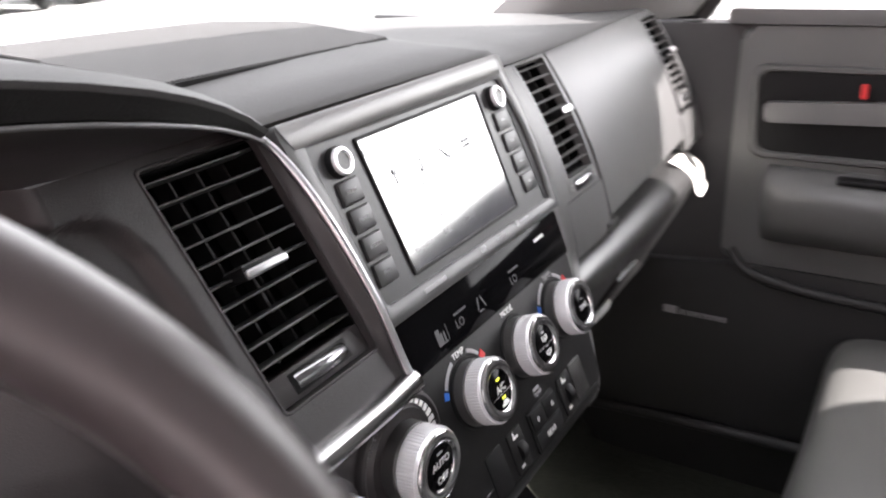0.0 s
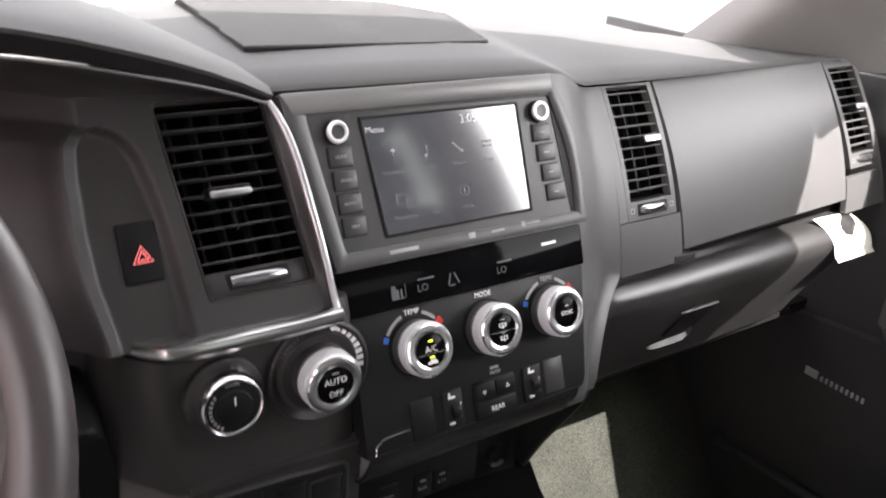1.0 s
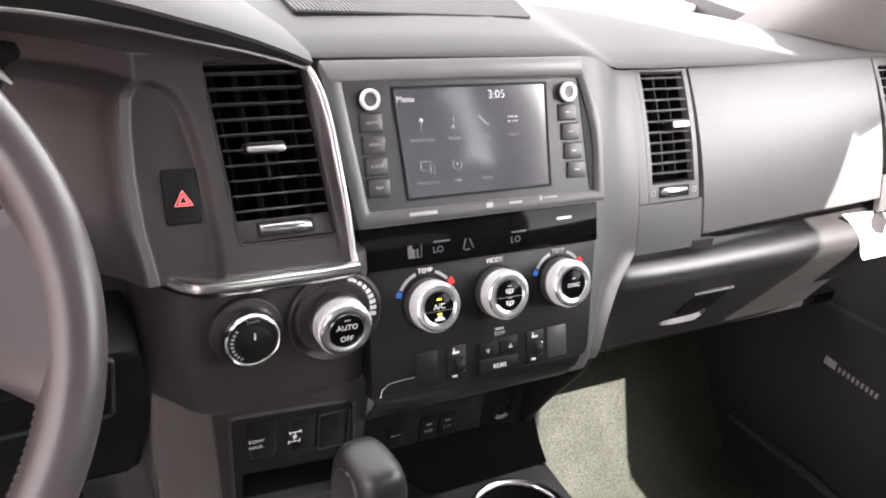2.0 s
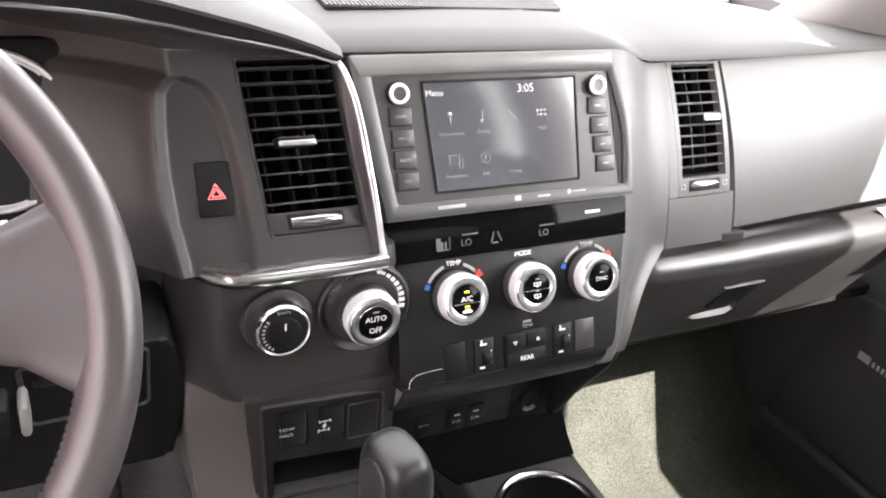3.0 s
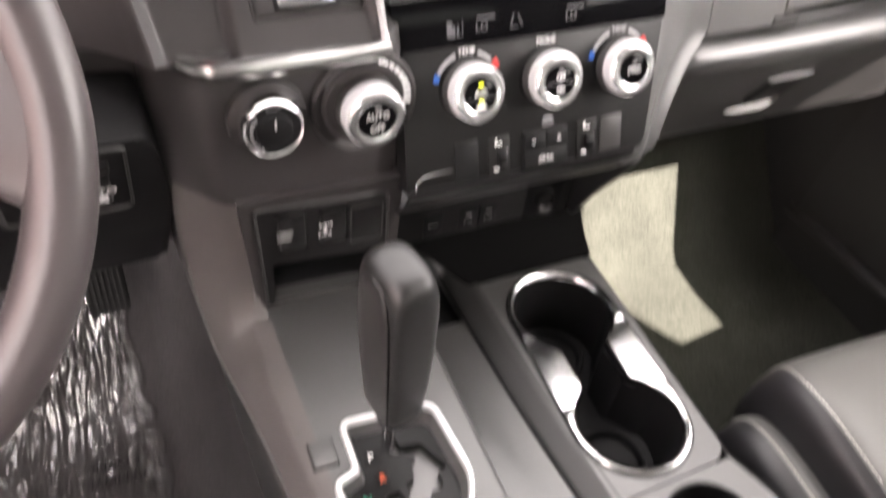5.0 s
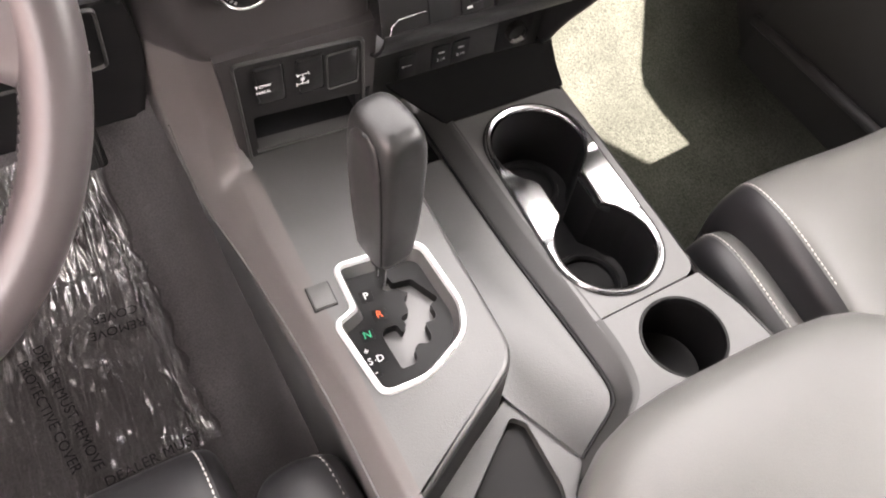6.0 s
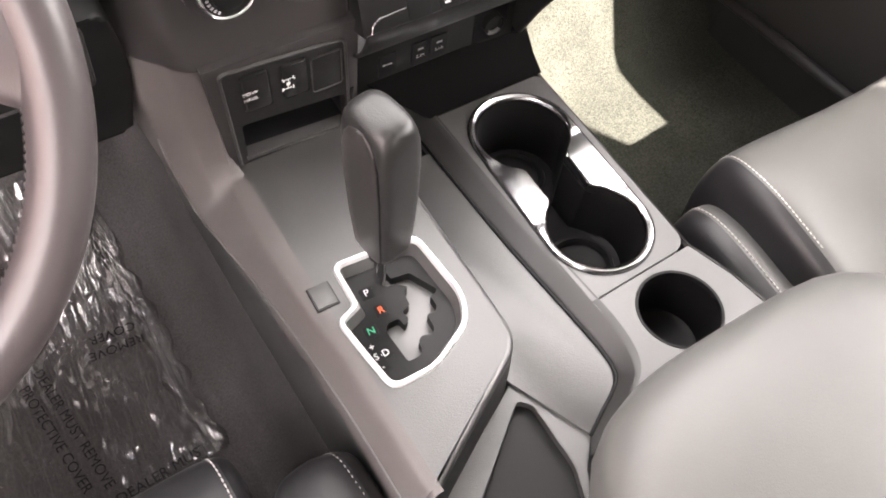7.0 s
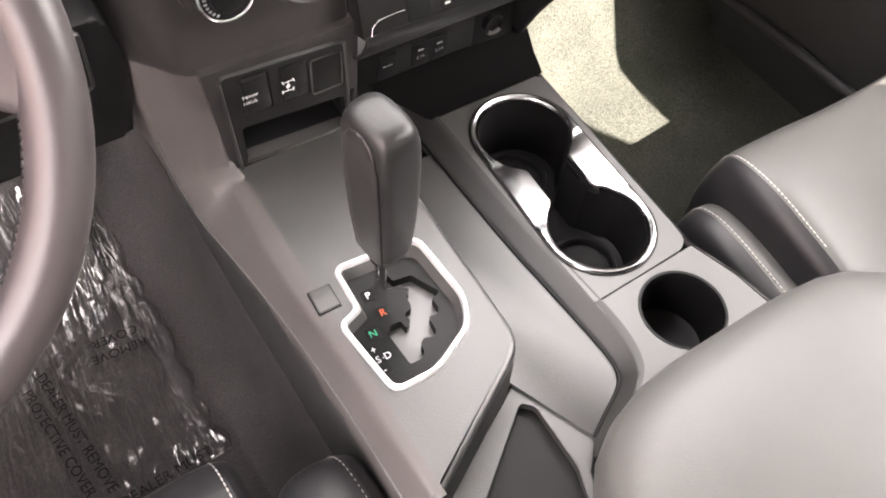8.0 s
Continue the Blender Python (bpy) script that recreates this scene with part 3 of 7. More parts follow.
grille_m = Matrix.Translation((0, 0.175, 1.0408)) @ Euler((radians(2.8), radians(1.6), 0)).to_matrix().to_4x4()
g_poly = rounded([(-0.130, -0.069), (0.130, -0.060), (0.172, 0.085), (0.120, 0.150), (-0.118, 0.165)], [0.006, 0.010, 0.03, 0.03, 0.01])
part("speaker_grille", prism(grille_m, g_poly, -0.004, 0.0035, 0.0015), MATTE, dash, "grey ribbed speaker grille")
rib = []
for i in range(72):
    u = -0.127 + i * 0.0042
    hi = 0.162 - 0.064 * (u + 0.118) if u < 0.118 else 0.147 - (u - 0.118) * 1.25
    lo = -0.066 + (u + 0.130) * 0.035 if u < 0.128 else -0.057 + (u - 0.128) * 3.45
    if u < -0.118:
        hi = -0.05 + (u + 0.130) * 16
    if hi - lo > 0.006:
        rib.append(rbox(grille_m, u - 0.0011, u + 0.0011, lo, hi, 0.003, 0.0046, 0.0))
tagged(part("grille_ribs", join(*rib), GRILLE, dash), kind="stuff")


def face_y(x, s):
    return 0.041 + 0.021 * max(0, (x - 0.28) / 0.35) - 0.115 * s + 0.045 * s * s


def face_patch(x0, x1, s0, s1, out, nx=6, ns=10, k0=0.0, k1=0.0):
    """A piece of the passenger-side face from x0 to x1, whose ends drift by k0 and k1 towards the bottom."""
    rows = []
    for j in range(ns + 1):
        s = s0 + (s1 - s0) * j / ns
        xl, xr = x0 + k0 * s, x1 + k1 * s
        rows.append([(xl + (xr - xl) * i / nx, face_y(xl + (xr - xl) * i / nx, s) - out, 1.000 - 0.175 * s) for i in range(nx + 1)])
    bm = loft(rows, thick=0.008)
    return bm


col_face = []
for j in range(13):
    s = j / 12
    z = 1.004 - 0.179 * s
    row = []
    for i in range(11):
        x = 0.105 + (0.1035 + 0.004 * s) * i / 10
        t = min(1, max(0, (x - 0.125) / 0.075))
        t = t * t * (3 - 2 * t)
        zz = z + (0.024 * (1 - t) * (1 - s) if s < 1 else 0)
        row.append((x, (0.003 + 0.38 * (zz - 1.0)) * (1 - t) + face_y(x, s) * t, zz))
    col_face.append(row)
turn_back = []
for z, x1, y0, y1 in ((0.805, 0.188, -0.071, -0.044), (0.782, 0.168, -0.079, -0.060), (0.757, 0.156, -0.0865, -0.071), (0.742, 0.1525, -0.0875, -0.074), (0.732, 0.151, -0.085, -0.0735)):
    row = []
    for i in range(11):
        x = 0.105 + (x1 - 0.105) * i / 10
        t = min(1, max(0, (x - 0.125) / (x1 - 0.1375)))
        t = t * t * (3 - 2 * t)
        row.append((x, y0 + (y1 - y0) * t, z))
    col_face.append(row)
for row in col_face[11:]:
    x, y, z = row[-1]
    turn_back.append([(x - 0.002, y, z), (x + 0.002, y + 0.006, z), (x + 0.003, y + 0.02, z), (x + 0.003, y + 0.2, z)])
col_fine = list(zip(*[spline(c, 3) for c in zip(*col_face)]))
part("column_face", loft(col_fine, thick=0.006), DASH, dash, "", 60)
part("column_side", loft(list(zip(*[spline(c, 3) for c in zip(*turn_back)])), thick=0.003), DASH, dash, "", 60)
part("passenger_panel", face_patch(0.2928, 0.6255, -0.02, 0.945, 0.001, 14, 12, 0.0180, 0.0235), DASH, dash, "grey airbag cover panel")
part("panel_backing", face_patch(0.2990, 0.620, -0.04, 1.02, -0.014, 10, 10, 0.012, 0.022), BLACK, dash)
part("lower_face", face_patch(0.2095, 0.2905, 0.712, 1.02, 0.0, k0=0.004, k1=0.0180), DASH, dash)
part("vent_surround", face_patch(0.2095, 0.2180, -0.02, 0.706, 0.0, 3, 8, 0.004, 0.0093), DASH, dash)
part("end_face", face_patch(0.6280, 0.7030, 0.785, 1.06, 0.001, 4, 5, 0.0235, 0.045), DASH, dash)
part("end_cheek", loft([[(0.7035 + 0.045 * s, face_y(0.7035, s), 1.0 - 0.175 * s), (0.722 + 0.036 * s, face_y(0.7, s) + 0.014, 0.998 - 0.175 * s), (0.752, face_y(0.7, s) + 0.05, 0.985 - 0.165 * s)] for s in [-0.02 + 0.135 * k for k in range(9)]], thick=0.006), DASH, dash, "", 60)
# shelf under the panel, over the glove box
part("shelf", rbox(WORLD, 0.20, 0.73, 0.012, 0.10, 0.800, 0.826, 0.004), BLACK, dash)
part("shelf_clip", rbox(WORLD, 0.295, 0.327, -0.0300, 0.014, 0.819, 0.8295, 0.001), GRAPHITE, dash)
# side of the centre stack, running down to the console
edge_rows = []
for z, x1, y1 in ((0.745, 0.152, -0.073), (0.715, 0.149, -0.068), (0.685, 0.146, -0.053), (0.64, 0.145, -0.026), (0.60, 0.144, -0.006), (0.57, 0.144, 0.01)):
    edge_rows.append([(x1 - 0.012, y1 + 0.06, z), (x1 - 0.010, y1 + 0.004, z), (x1 - 0.007, y1, z), (x1 - 0.002, y1, z), (x1 + 0.002, y1 + 0.005, z), (x1 + 0.003, y1 + 0.2, z)])
part("column_edge", loft(list(zip(*[spline(c, 5) for c in zip(*edge_rows)])), thick=0.002), DARK, dash, "", 60)
# panel under the dashboard, closing it over the footwells
part("under_panel", rbox(WORLD, 0.13, 0.752, 0.062, 0.70, 0.612, 0.632, 0.004), MATTE, dash)
part("knee_panel", loft([[(x, y, z) for x in (-0.80, -0.55, -0.30, -0.285)] for y, z in ((0.045, 0.895), (0.02, 0.885), (-0.005, 0.87), (0.0, 0.75), (0.06, 0.62), (0.30, 0.60))], thick=0.01), POD, dash)

# hood over the instruments
hood_rows = []
for k in range(25):
    x = -0.148 - k * 0.0275
    t = (x + 0.50) / 0.36
    arch = max(0.0, 1 - abs(t) ** 2.6)
    zt = 1.030 + 0.078 * arch
    zi = zt - 0.010 - 0.012 * arch
    out = 0.052 * min(1.0, arch * 1.6)
    hood_rows.append([(x, 0.30, zt - 0.02), (x, 0.20, zt - 0.004), (x, 0.08 - out * 0.3, zt), (x, 0.022 - out * 0.8, zt - 0.003), (x, 0.014 - out, zt - 0.008), (x, 0.016 - out, zi), (x, 0.026 - out * 0.8, zi - 0.003), (x, 0.03 + 0.02 * arch, zi - 0.010), (x, 0.06 + 0.05 * arch, zi - 0.022)])
part("instrument_hood", loft([r[:5] for r in hood_rows], thick=-0.003), PAD, dash, "dark hood over the instruments", 60)
part("hood_lip", loft([r[4:7] for r in hood_rows], thick=-0.002), MATTE, dash, "black lip under the hood", 60)
part("hood_lining", loft([r[6:] for r in hood_rows[10:]], thick=-0.002), MATTE, dash, "black lining under the hood", 60)
seam_pts = [(r[5][0], r[5][1] - 0.0005, r[5][2] - 0.002) for r in hood_rows[:20]]
part("hood_seam", tube(seam_pts, 0.0012, seg=6), DASH, dash)

# driver's pod: vent, hazard switch, fan and drive knobs
PODM = plane((0, -0.020, 0.960), 0.52)
pod = thing("driver_pod", (-0.2, -0.03, 0.87), "dark plastic pod with vent, hazard switch and drive knobs", "dashboard pod")
pod_prof = [(0.030, 1.040), (0.018, 1.030), (-0.020, 0.960), (-0.058, 0.885), (-0.064, 0.872), (-0.066, 0.84), (-0.0725, 0.772), (-0.074, 0.760), (-0.060, 0.68), (-0.043, 0.600)]
BACK = [(-0.300, 0.16), (-0.297, 0.056), (-0.290, 0.031), (-0.272, 0.0105), (-0.263, 0.003), (-0.256, 0.0006), (-0.248, 0.0), (-0.2, 0.0), (-0.15, 0.0), (-0.118, 0.0), (-0.113, 0.004), (-0.111, 0.03)]


def pod_rows(stations, prof):
    return [[(x + (0.0 if z > 0.765 or x > -0.2 else 0.030 * (0.765 - z) / 0.165 + 0.008), y + back + 0.006, z) for y, z in prof] for x, back in stations]


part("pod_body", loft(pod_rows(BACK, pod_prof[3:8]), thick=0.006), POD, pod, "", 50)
# its lower side runs down into the bevelled edge of the console
low_rows = []
for (lx, ly, lz), (mx, my, mz), (rx, ry, rz) in (
        ((-0.2880, -0.034, 0.7665), (-0.2665, -0.0565, 0.7665), (-0.2455, -0.0660, 0.7665)),
        ((-0.2870, -0.028, 0.720), (-0.2630, -0.0500, 0.720), (-0.2410, -0.0600, 0.720)),
        ((-0.2850, -0.022, 0.680), (-0.2605, -0.0460, 0.680), (-0.2385, -0.0565, 0.680)),
        ((-0.2825, -0.025, 0.640), (-0.2580, -0.0480, 0.640), (-0.2362, -0.0540, 0.640)),
        ((-0.2800, -0.033, 0.612), (-0.2580, -0.0515, 0.622), (-0.2355, -0.0545, 0.630)),
        ((-0.2772, -0.043, 0.590), (-0.2568, -0.0575, 0.6085), (-0.2365, -0.0600, 0.6175)),
        ((-0.2740, -0.056, 0.575), (-0.2560, -0.0690, 0.5985), (-0.2388, -0.0705, 0.6126))):
    low_rows.append([(lx - 0.006, ly + 0.12, lz), (lx - 0.002, ly + 0.022, lz), (lx, ly, lz), (lx + 0.0022, ly - 0.0024, lz + 0.001), (mx - 0.002, my + 0.0018, mz), (mx + 0.002, my - 0.0010, mz), (rx - 0.0035, ry + 0.0010, rz - 0.001), (rx, ry, rz), (rx + 0.005, ry + 0.006, rz + 0.0003) if rz > 0.62 else (-0.2245, ry + 0.003, 0.6124)])


def table(v, rows):
    for (a, p), (b, q) in zip(rows, rows[1:]):
        if v <= b:
            return p + (q - p) * max(0.0, (v - a) / (b - a))
    return rows[-1][1]


def ease(t):
    t = min(1.0, max(0.0, t))
    return t * t * (3 - 2 * t)


# outline of the hollow that holds the hazard switch, and the swelling beside the vent
CREST = [(-0.09, -0.288), (-0.077, -0.2892), (-0.042, -0.2945), (-0.004, -0.2962), (0.033, -0.2950), (0.053, -0.2925), (0.062, -0.2865), (0.0650, -0.2800), (0.09, -0.2790)]
HOLLOW = [(-0.09, -0.2346), (-0.057, -0.2349), (-0.017, -0.2373), (0.013, -0.2410), (0.039, -0.2465), (0.052, -0.2530), (0.0585, -0.2590), (0.0630, -0.2700), (0.0650, -0.2800), (0.09, -0.2790)]
chrome_path = [(-0.172, 0.0190, 1.0345), (-0.158, 0.0165, 1.030), (-0.1485, 0.0100, 1.0225), (-0.1420, -0.0020, 1.006), (-0.1385, -0.0165, 0.985), (-0.1362, -0.0350, 0.955), (-0.1330, -0.0490, 0.925), (-0.1290, -0.0605, 0.889), (-0.1278, -0.0660, 0.880)]
chrome_line = spline(chrome_path, 6)
chrome_uvn = sorted(((q.y, q.x, q.z) for q in (PODM.inverted() @ p for p in chrome_line)))
VENT_U, VENT_V, VENT_W, VENT_H, VENT_P = -0.1873, 0.0155, 0.0768, 0.119, 0.0185


def vent_side(v, sg):
    return VENT_U - 0.0976 * (v - VENT_V) + sg * (VENT_W / 2 + 0.0012)


def pod_height(u, v):
    """How far the pod's skin stands out at this spot of its face."""
    lo, hi = table(v, CREST), table(v, HOLLOW)
    inside = min(1.0, max(0.0, min((u - lo) / 0.0085, ease((hi - u) / 0.011 + 0.4))))
    n = -0.0085 * inside * ease((hi - lo) / 0.014) - 0.0012 * (1 - ease((u - lo) / 0.03))
    edge = vent_side(v, 1)
    if u > edge:
        uc = table(v, [(a, b) for a, b, c in chrome_uvn])
        nc = table(v, [(a, c) for a, b, c in chrome_uvn])
        n += max(0.0, nc - 0.0015) * ease((u - edge) / max(0.002, uc - edge))
    return n


def pod_patch(v0, v1, left, right, nv, nu):
    rows = []
    for j in range(nv + 1):
        v = v0 + (v1 - v0) * j / nv
        a, b = left(v), right(v)
        rows.append([PODM @ Vector((a + (b - a) * i / nu, v, pod_height(a + (b - a) * i / nu, v))) for i in range(nu + 1)])
    return loft(rows)


def chrome_u(v):
    return table(v, [(a, b) for a, b, c in chrome_uvn]) + 0.0005


V_LO, V_HI, V_TOP, V_BOT = VENT_V - VENT_H / 2 - VENT_P - 0.0012, VENT_V + VENT_H / 2 + 0.0012, 0.0835, -0.0865
skin = [pod_patch(V_BOT, V_TOP, lambda v: table(v, CREST), lambda v: vent_side(v, -1), 90, 44)]
skin.append(pod_patch(V_BOT, V_TOP, lambda v: vent_side(v, 1), chrome_u, 40, 8))
skin.append(pod_patch(V_HI, V_TOP, lambda v: vent_side(v, -1), lambda v: vent_side(v, 1), 3, 10))
skin.append(pod_patch(V_BOT, V_LO, lambda v: vent_side(v, -1), lambda v: vent_side(v, 1), 6, 10))
face_bm = join(*skin)
bmesh.ops.remove_doubles(face_bm, verts=face_bm.verts, dist=0.0004)
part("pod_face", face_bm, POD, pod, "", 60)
cheek = []
for j in range(91):
    v = V_BOT + (V_TOP - V_BOT) * j / 90
    c = PODM @ Vector((table(v, CREST), v, -0.0012))
    cheek.append(spline([c + Vector(d) for d in ((0, 0, 0), (-0.0025, 0.0012, 0), (-0.007, 0.006, 0), (-0.018, 0.019, 0), (-0.045, 0.041, 0), (-0.078, 0.061, 0), (-0.108, 0.088, 0), (-0.140, 0.135, 0))], 4))
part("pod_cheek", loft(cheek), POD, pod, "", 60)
top_line = [(p.x, p.y, p.z) for p in reversed(cheek[-1])] + [tuple(PODM @ Vector((-0.25, V_TOP, 0))), tuple(PODM @ Vector((-0.10, V_TOP, 0)))]
brow_rows = []
for r in hood_rows[:11]:
    x, y5, z5 = r[5]
    y2 = table(x, [(p[0], p[1]) for p in top_line])
    z2 = top_line[0][2]
    brow_rows.append(spline([(x, y5 + 0.004, z5 - 0.002), (x, y5 * 0.6 + y2 * 0.4, z5 * 0.80 + z2 * 0.20 - 0.001), (x, y5 * 0.2 + y2 * 0.8, z5 * 0.40 + z2 * 0.60), (x, y2, z2)], 3))
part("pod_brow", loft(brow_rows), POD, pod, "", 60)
hz = at(PODM, -0.2568, -0.0216, -0.0072)
part("switch_frame", rbox(hz, -0.0146, 0.0146, -0.0224, 0.0224, -0.006, -0.0012, 0.003), BLACK, pod)
hazard = part("hazard_switch", rbox(hz, -0.0134, 0.0134, -0.0212, 0.0212, -0.004, 0.0008, 0.0028), BLACK, pod, "black hazard switch with a lit red triangle")


def triangle(m, r, w):
    o = [(r * math.cos(a), r * math.sin(a)) for a in (math.pi / 2, math.pi * 7 / 6, math.pi * 11 / 6)]
    i = [(p[0] * (1 - w), p[1] * (1 - w)) for p in o]
    return ring(m, o, i, 0, 0.0004)


part("triangle", triangle(at(hz, 0.0006, -0.0035, 0.0008), 0.0080, 0.11), GLOW_RED, hazard)
part("triangle", triangle(at(hz, 0.0006, -0.0035, 0.0008), 0.0047, 0.24), GLOW_RED, hazard)
part("chrome_edge", tube(chrome_line, [0.0008 + 0.0024 * min(1.0, k / 14) for k in range(len(chrome_line))], flatten=0.8), TRIM, pod, "chrome edge strip")
strip = []
for x, y in ((-0.126, -0.064), (-0.16, -0.066), (-0.22, -0.0655), (-0.250, -0.0640), (-0.260, -0.0590), (-0.273, -0.046), (-0.287, -0.031)):
    strip.append([(x, y + 0.008, 0.8845), (x, y - 0.001, 0.8850), (x, y - 0.005, 0.8835), (x, y - 0.0072, 0.8795), (x, y - 0.0066, 0.8750), (x, y - 0.0035, 0.8715), (x, y + 0.008, 0.8710)])
part("chrome_strip", loft(strip, closed=True, caps=True), STRIP, pod, "polished chrome strip")


def knob(m, r, h, parent, ribs=64, name="control_knob"):
    """A turning knob: dark collar, knurled silver skirt, polished ring and recessed black face."""
    g = h * 0.36
    k = part(name, lathe(m, [(0, 0), (r * 1.07, 0), (r * 1.06, g - 0.001), (r * 1.02, g), (0, g)], 56), GRAPHITE, parent, "silver rotary knob on a dark collar", 35)
    part("skirt", lathe(m, [(r * 0.5, g), (r * 1.0, g), (r * 1.03, g + 0.0008), (r * 1.0, h * 0.90), (r * 0.985, h * 0.92), (r * 0.5, h * 0.92)], 64), SILVER, k, "satin silver skirt", 35)
    bms = []
    for i in range(ribs):
        q = m @ Matrix.Rotation(2 * math.pi * i / ribs, 4, "Z")
        bms.append(rbox(q, r * 0.99, r * 1.052, -0.00055, 0.00055, g + 0.001, h * 0.84, 0.0))
    part("ribs", join(*bms), SILVER, k)
    part("ring", lathe(m, [(r * 0.60, h * 0.90), (r * 0.99, h * 0.90), (r * 0.985, h * 0.95), (r * 0.94, h * 0.99), (r * 0.86, h), (r * 0.72, h * 0.995), (r * 0.655, h * 0.97), (r * 0.63, h * 0.93)], 64, True), CHROME, k, "polished bevel ring", 35)
    part("face", lathe(m, [(0, h * 0.90), (r * 0.65, h * 0.90), (r * 0.645, h - 0.0014), (r * 0.60, h - 0.0006), (0, h - 0.0004)], 48), GLOSS, k)
    return k


AUTO = plane((-0.143, -0.0612, 0.833), 0.10)
hub = part("fan_hub", lathe(AUTO, [(0, -0.02), (0.0425, -0.02), (0.0425, 0.0015), (0.0415, 0.0040), (0.0395, 0.0050), (0.0380, 0.0042), (0.0365, 0.0015), (0.034, 0.0005), (0.031, 0.004), (0, 0.004)], 56), POD, pod)
fan = knob(at(AUTO, 0, 0, 0.004), 0.0226, 0.0265, pod)
lettering("word", "AUTO", 0.0066, at(AUTO, 0, 0.0036, 0.0302), WHITE, fan)
lettering("word", "OFF", 0.0066, at(AUTO, 0, -0.0068, 0.0302), WHITE, fan)
part("bar", rbox(at(AUTO, 0, 0.0100, 0.0302), -0.0026, 0.0026, -0.0006, 0.0006, 0, 0.0004, 0), DIM, fan)
for i in range(8):
    a = radians(62 - i * 9.5)
    q = at(AUTO, 0.0350 * math.cos(a), 0.0350 * math.sin(a), 0.0028) @ Matrix.Rotation(a, 4, "Z")
    part("fan_mark", rbox(q, -0.0014 - 0.0003 * i, 0.0010 + 0.0003 * i, -0.0019, 0.0019, 0, 0.0006, 0), WHITE, hub)
part("fan_symbol", join(*[rbox(at(AUTO, 0.0125, 0.0335, 0.0035) @ Matrix.Rotation(radians(a), 4, "Z"), -0.0026, 0.0026, -0.0007, 0.0007, 0, 0.0005, 0) for a in (0, 60, 120)]), WHITE, hub)
for i in range(7):
    a = radians(112 + i * 6)
    q = at(AUTO, 0.0355 * math.cos(a), 0.0355 * math.sin(a), 0.0028) @ Matrix.Rotation(a, 4, "Z")
    part("fan_mark", rbox(q, -0.0018, 0.0018, -0.0005, 0.0005, 0, 0.0005, 0), FAINT, hub)
DRIVE = plane((-0.218, -0.0655, 0.835), 0.10)
part("drive_seat", lathe(DRIVE, [(0, -0.01), (0.030, -0.01), (0.029, 0.001), (0.0275, 0.002), (0, 0.002)], 48), POD, pod)
dk = part("drive_knob", lathe(at(DRIVE, 0, 0, 0.002), [(0, 0), (0.0235, 0), (0.0235, 0.012), (0.0225, 0.0155), (0.021, 0.017), (0.0195, 0.016), (0, 0.016)], 48), CHROME, pod, "chrome-ringed black drive selector knob", 35)
part("face", lathe(at(DRIVE, 0, 0, 0.002), [(0, 0.014), (0.0195, 0.014), (0.0195, 0.0162), (0.0135, 0.0172), (0.013, 0.0190), (0.012, 0.0195), (0, 0.0195)], 48), BLACK, dk)
part("pointer", rbox(at(DRIVE, 0.0005, 0.006, 0.0215), -0.0006, 0.0006, -0.003, 0.003, -0.0004, 0.0004, 0), WHITE, dk)
lettering("word", "2WD", 0.0048, at(DRIVE, 0, 0.0165, 0.0182), DIM, dk)
for a in (140, 152, 164, 176, 188, 200, 212, 224, 236):
    q = at(DRIVE, 0.0165 * math.cos(radians(a)), 0.0165 * math.sin(radians(a)), 0.0185) @ Matrix.Rotation(radians(a), 4, "Z")
    part("bar", rbox(q, -0.0012, 0.0012, -0.0009, 0.0009, 0, 0.0004, 0), DIM, dk)

# lower switch panel of the pod
LOW = plane((0, -0.0745, 0.760), -0.19)
lo_out = rounded([(-0.2225, -0.1565), (-0.1035, -0.165), (-0.121, -0.012), (-0.236, -0.003)], 0.008)
lo_in = rounded([(-0.2200, -0.1540), (-0.1060, -0.1625), (-0.1235, -0.0145), (-0.2335, -0.0055)], 0.007)
part("lower_face", plate_with_hole(LOW, [(-0.2290, -0.170), (-0.0965, -0.170), (-0.110, 0.0035), (-0.2475, 0.0035)], lo_out, -0.012, -0.0006), POD, pod)
part("panel_rim", ring(LOW, lo_out, lo_in, -0.012, 0.0022, 0.001), GRAPHITE, pod)
part("switch_panel", ring(LOW, lo_in, rounded([(-0.2145, -0.1405), (-0.1100, -0.1500), (-0.1170, -0.0960), (-0.2185, -0.0850)], 0.005), -0.01, 0.0005), DARK, pod)
part("pocket", rbox(LOW, -0.222, -0.106, -0.152, -0.080, -0.060, -0.055, 0.001), BLACK, pod)
part("pocket_floor", prism(LOW, [(-0.2145, -0.1425), (-0.1090, -0.1520), (-0.1090, -0.1480), (-0.2150, -0.1385)], -0.06, -0.010), BLACK, pod)
part("pocket_lip", prism(LOW, [(-0.2155, -0.1440), (-0.1085, -0.1535), (-0.1090, -0.1475), (-0.2160, -0.1380)], -0.010, 0.002, 0.001), GRAPHITE, pod)
part("pocket_side", rbox(LOW, -0.2225, -0.2185, -0.144, -0.082, -0.06, 0.0, 0.0005), BLACK, pod)
part("pocket_side", rbox(LOW, -0.1100, -0.1060, -0.154, -0.092, -0.06, 0.0, 0.0005), BLACK, pod)
part("pocket_top", prism(LOW, [(-0.2195, -0.0845), (-0.1100, -0.0965), (-0.1100, -0.0930), (-0.2195, -0.0810)], -0.06, -0.001), BLACK, pod)


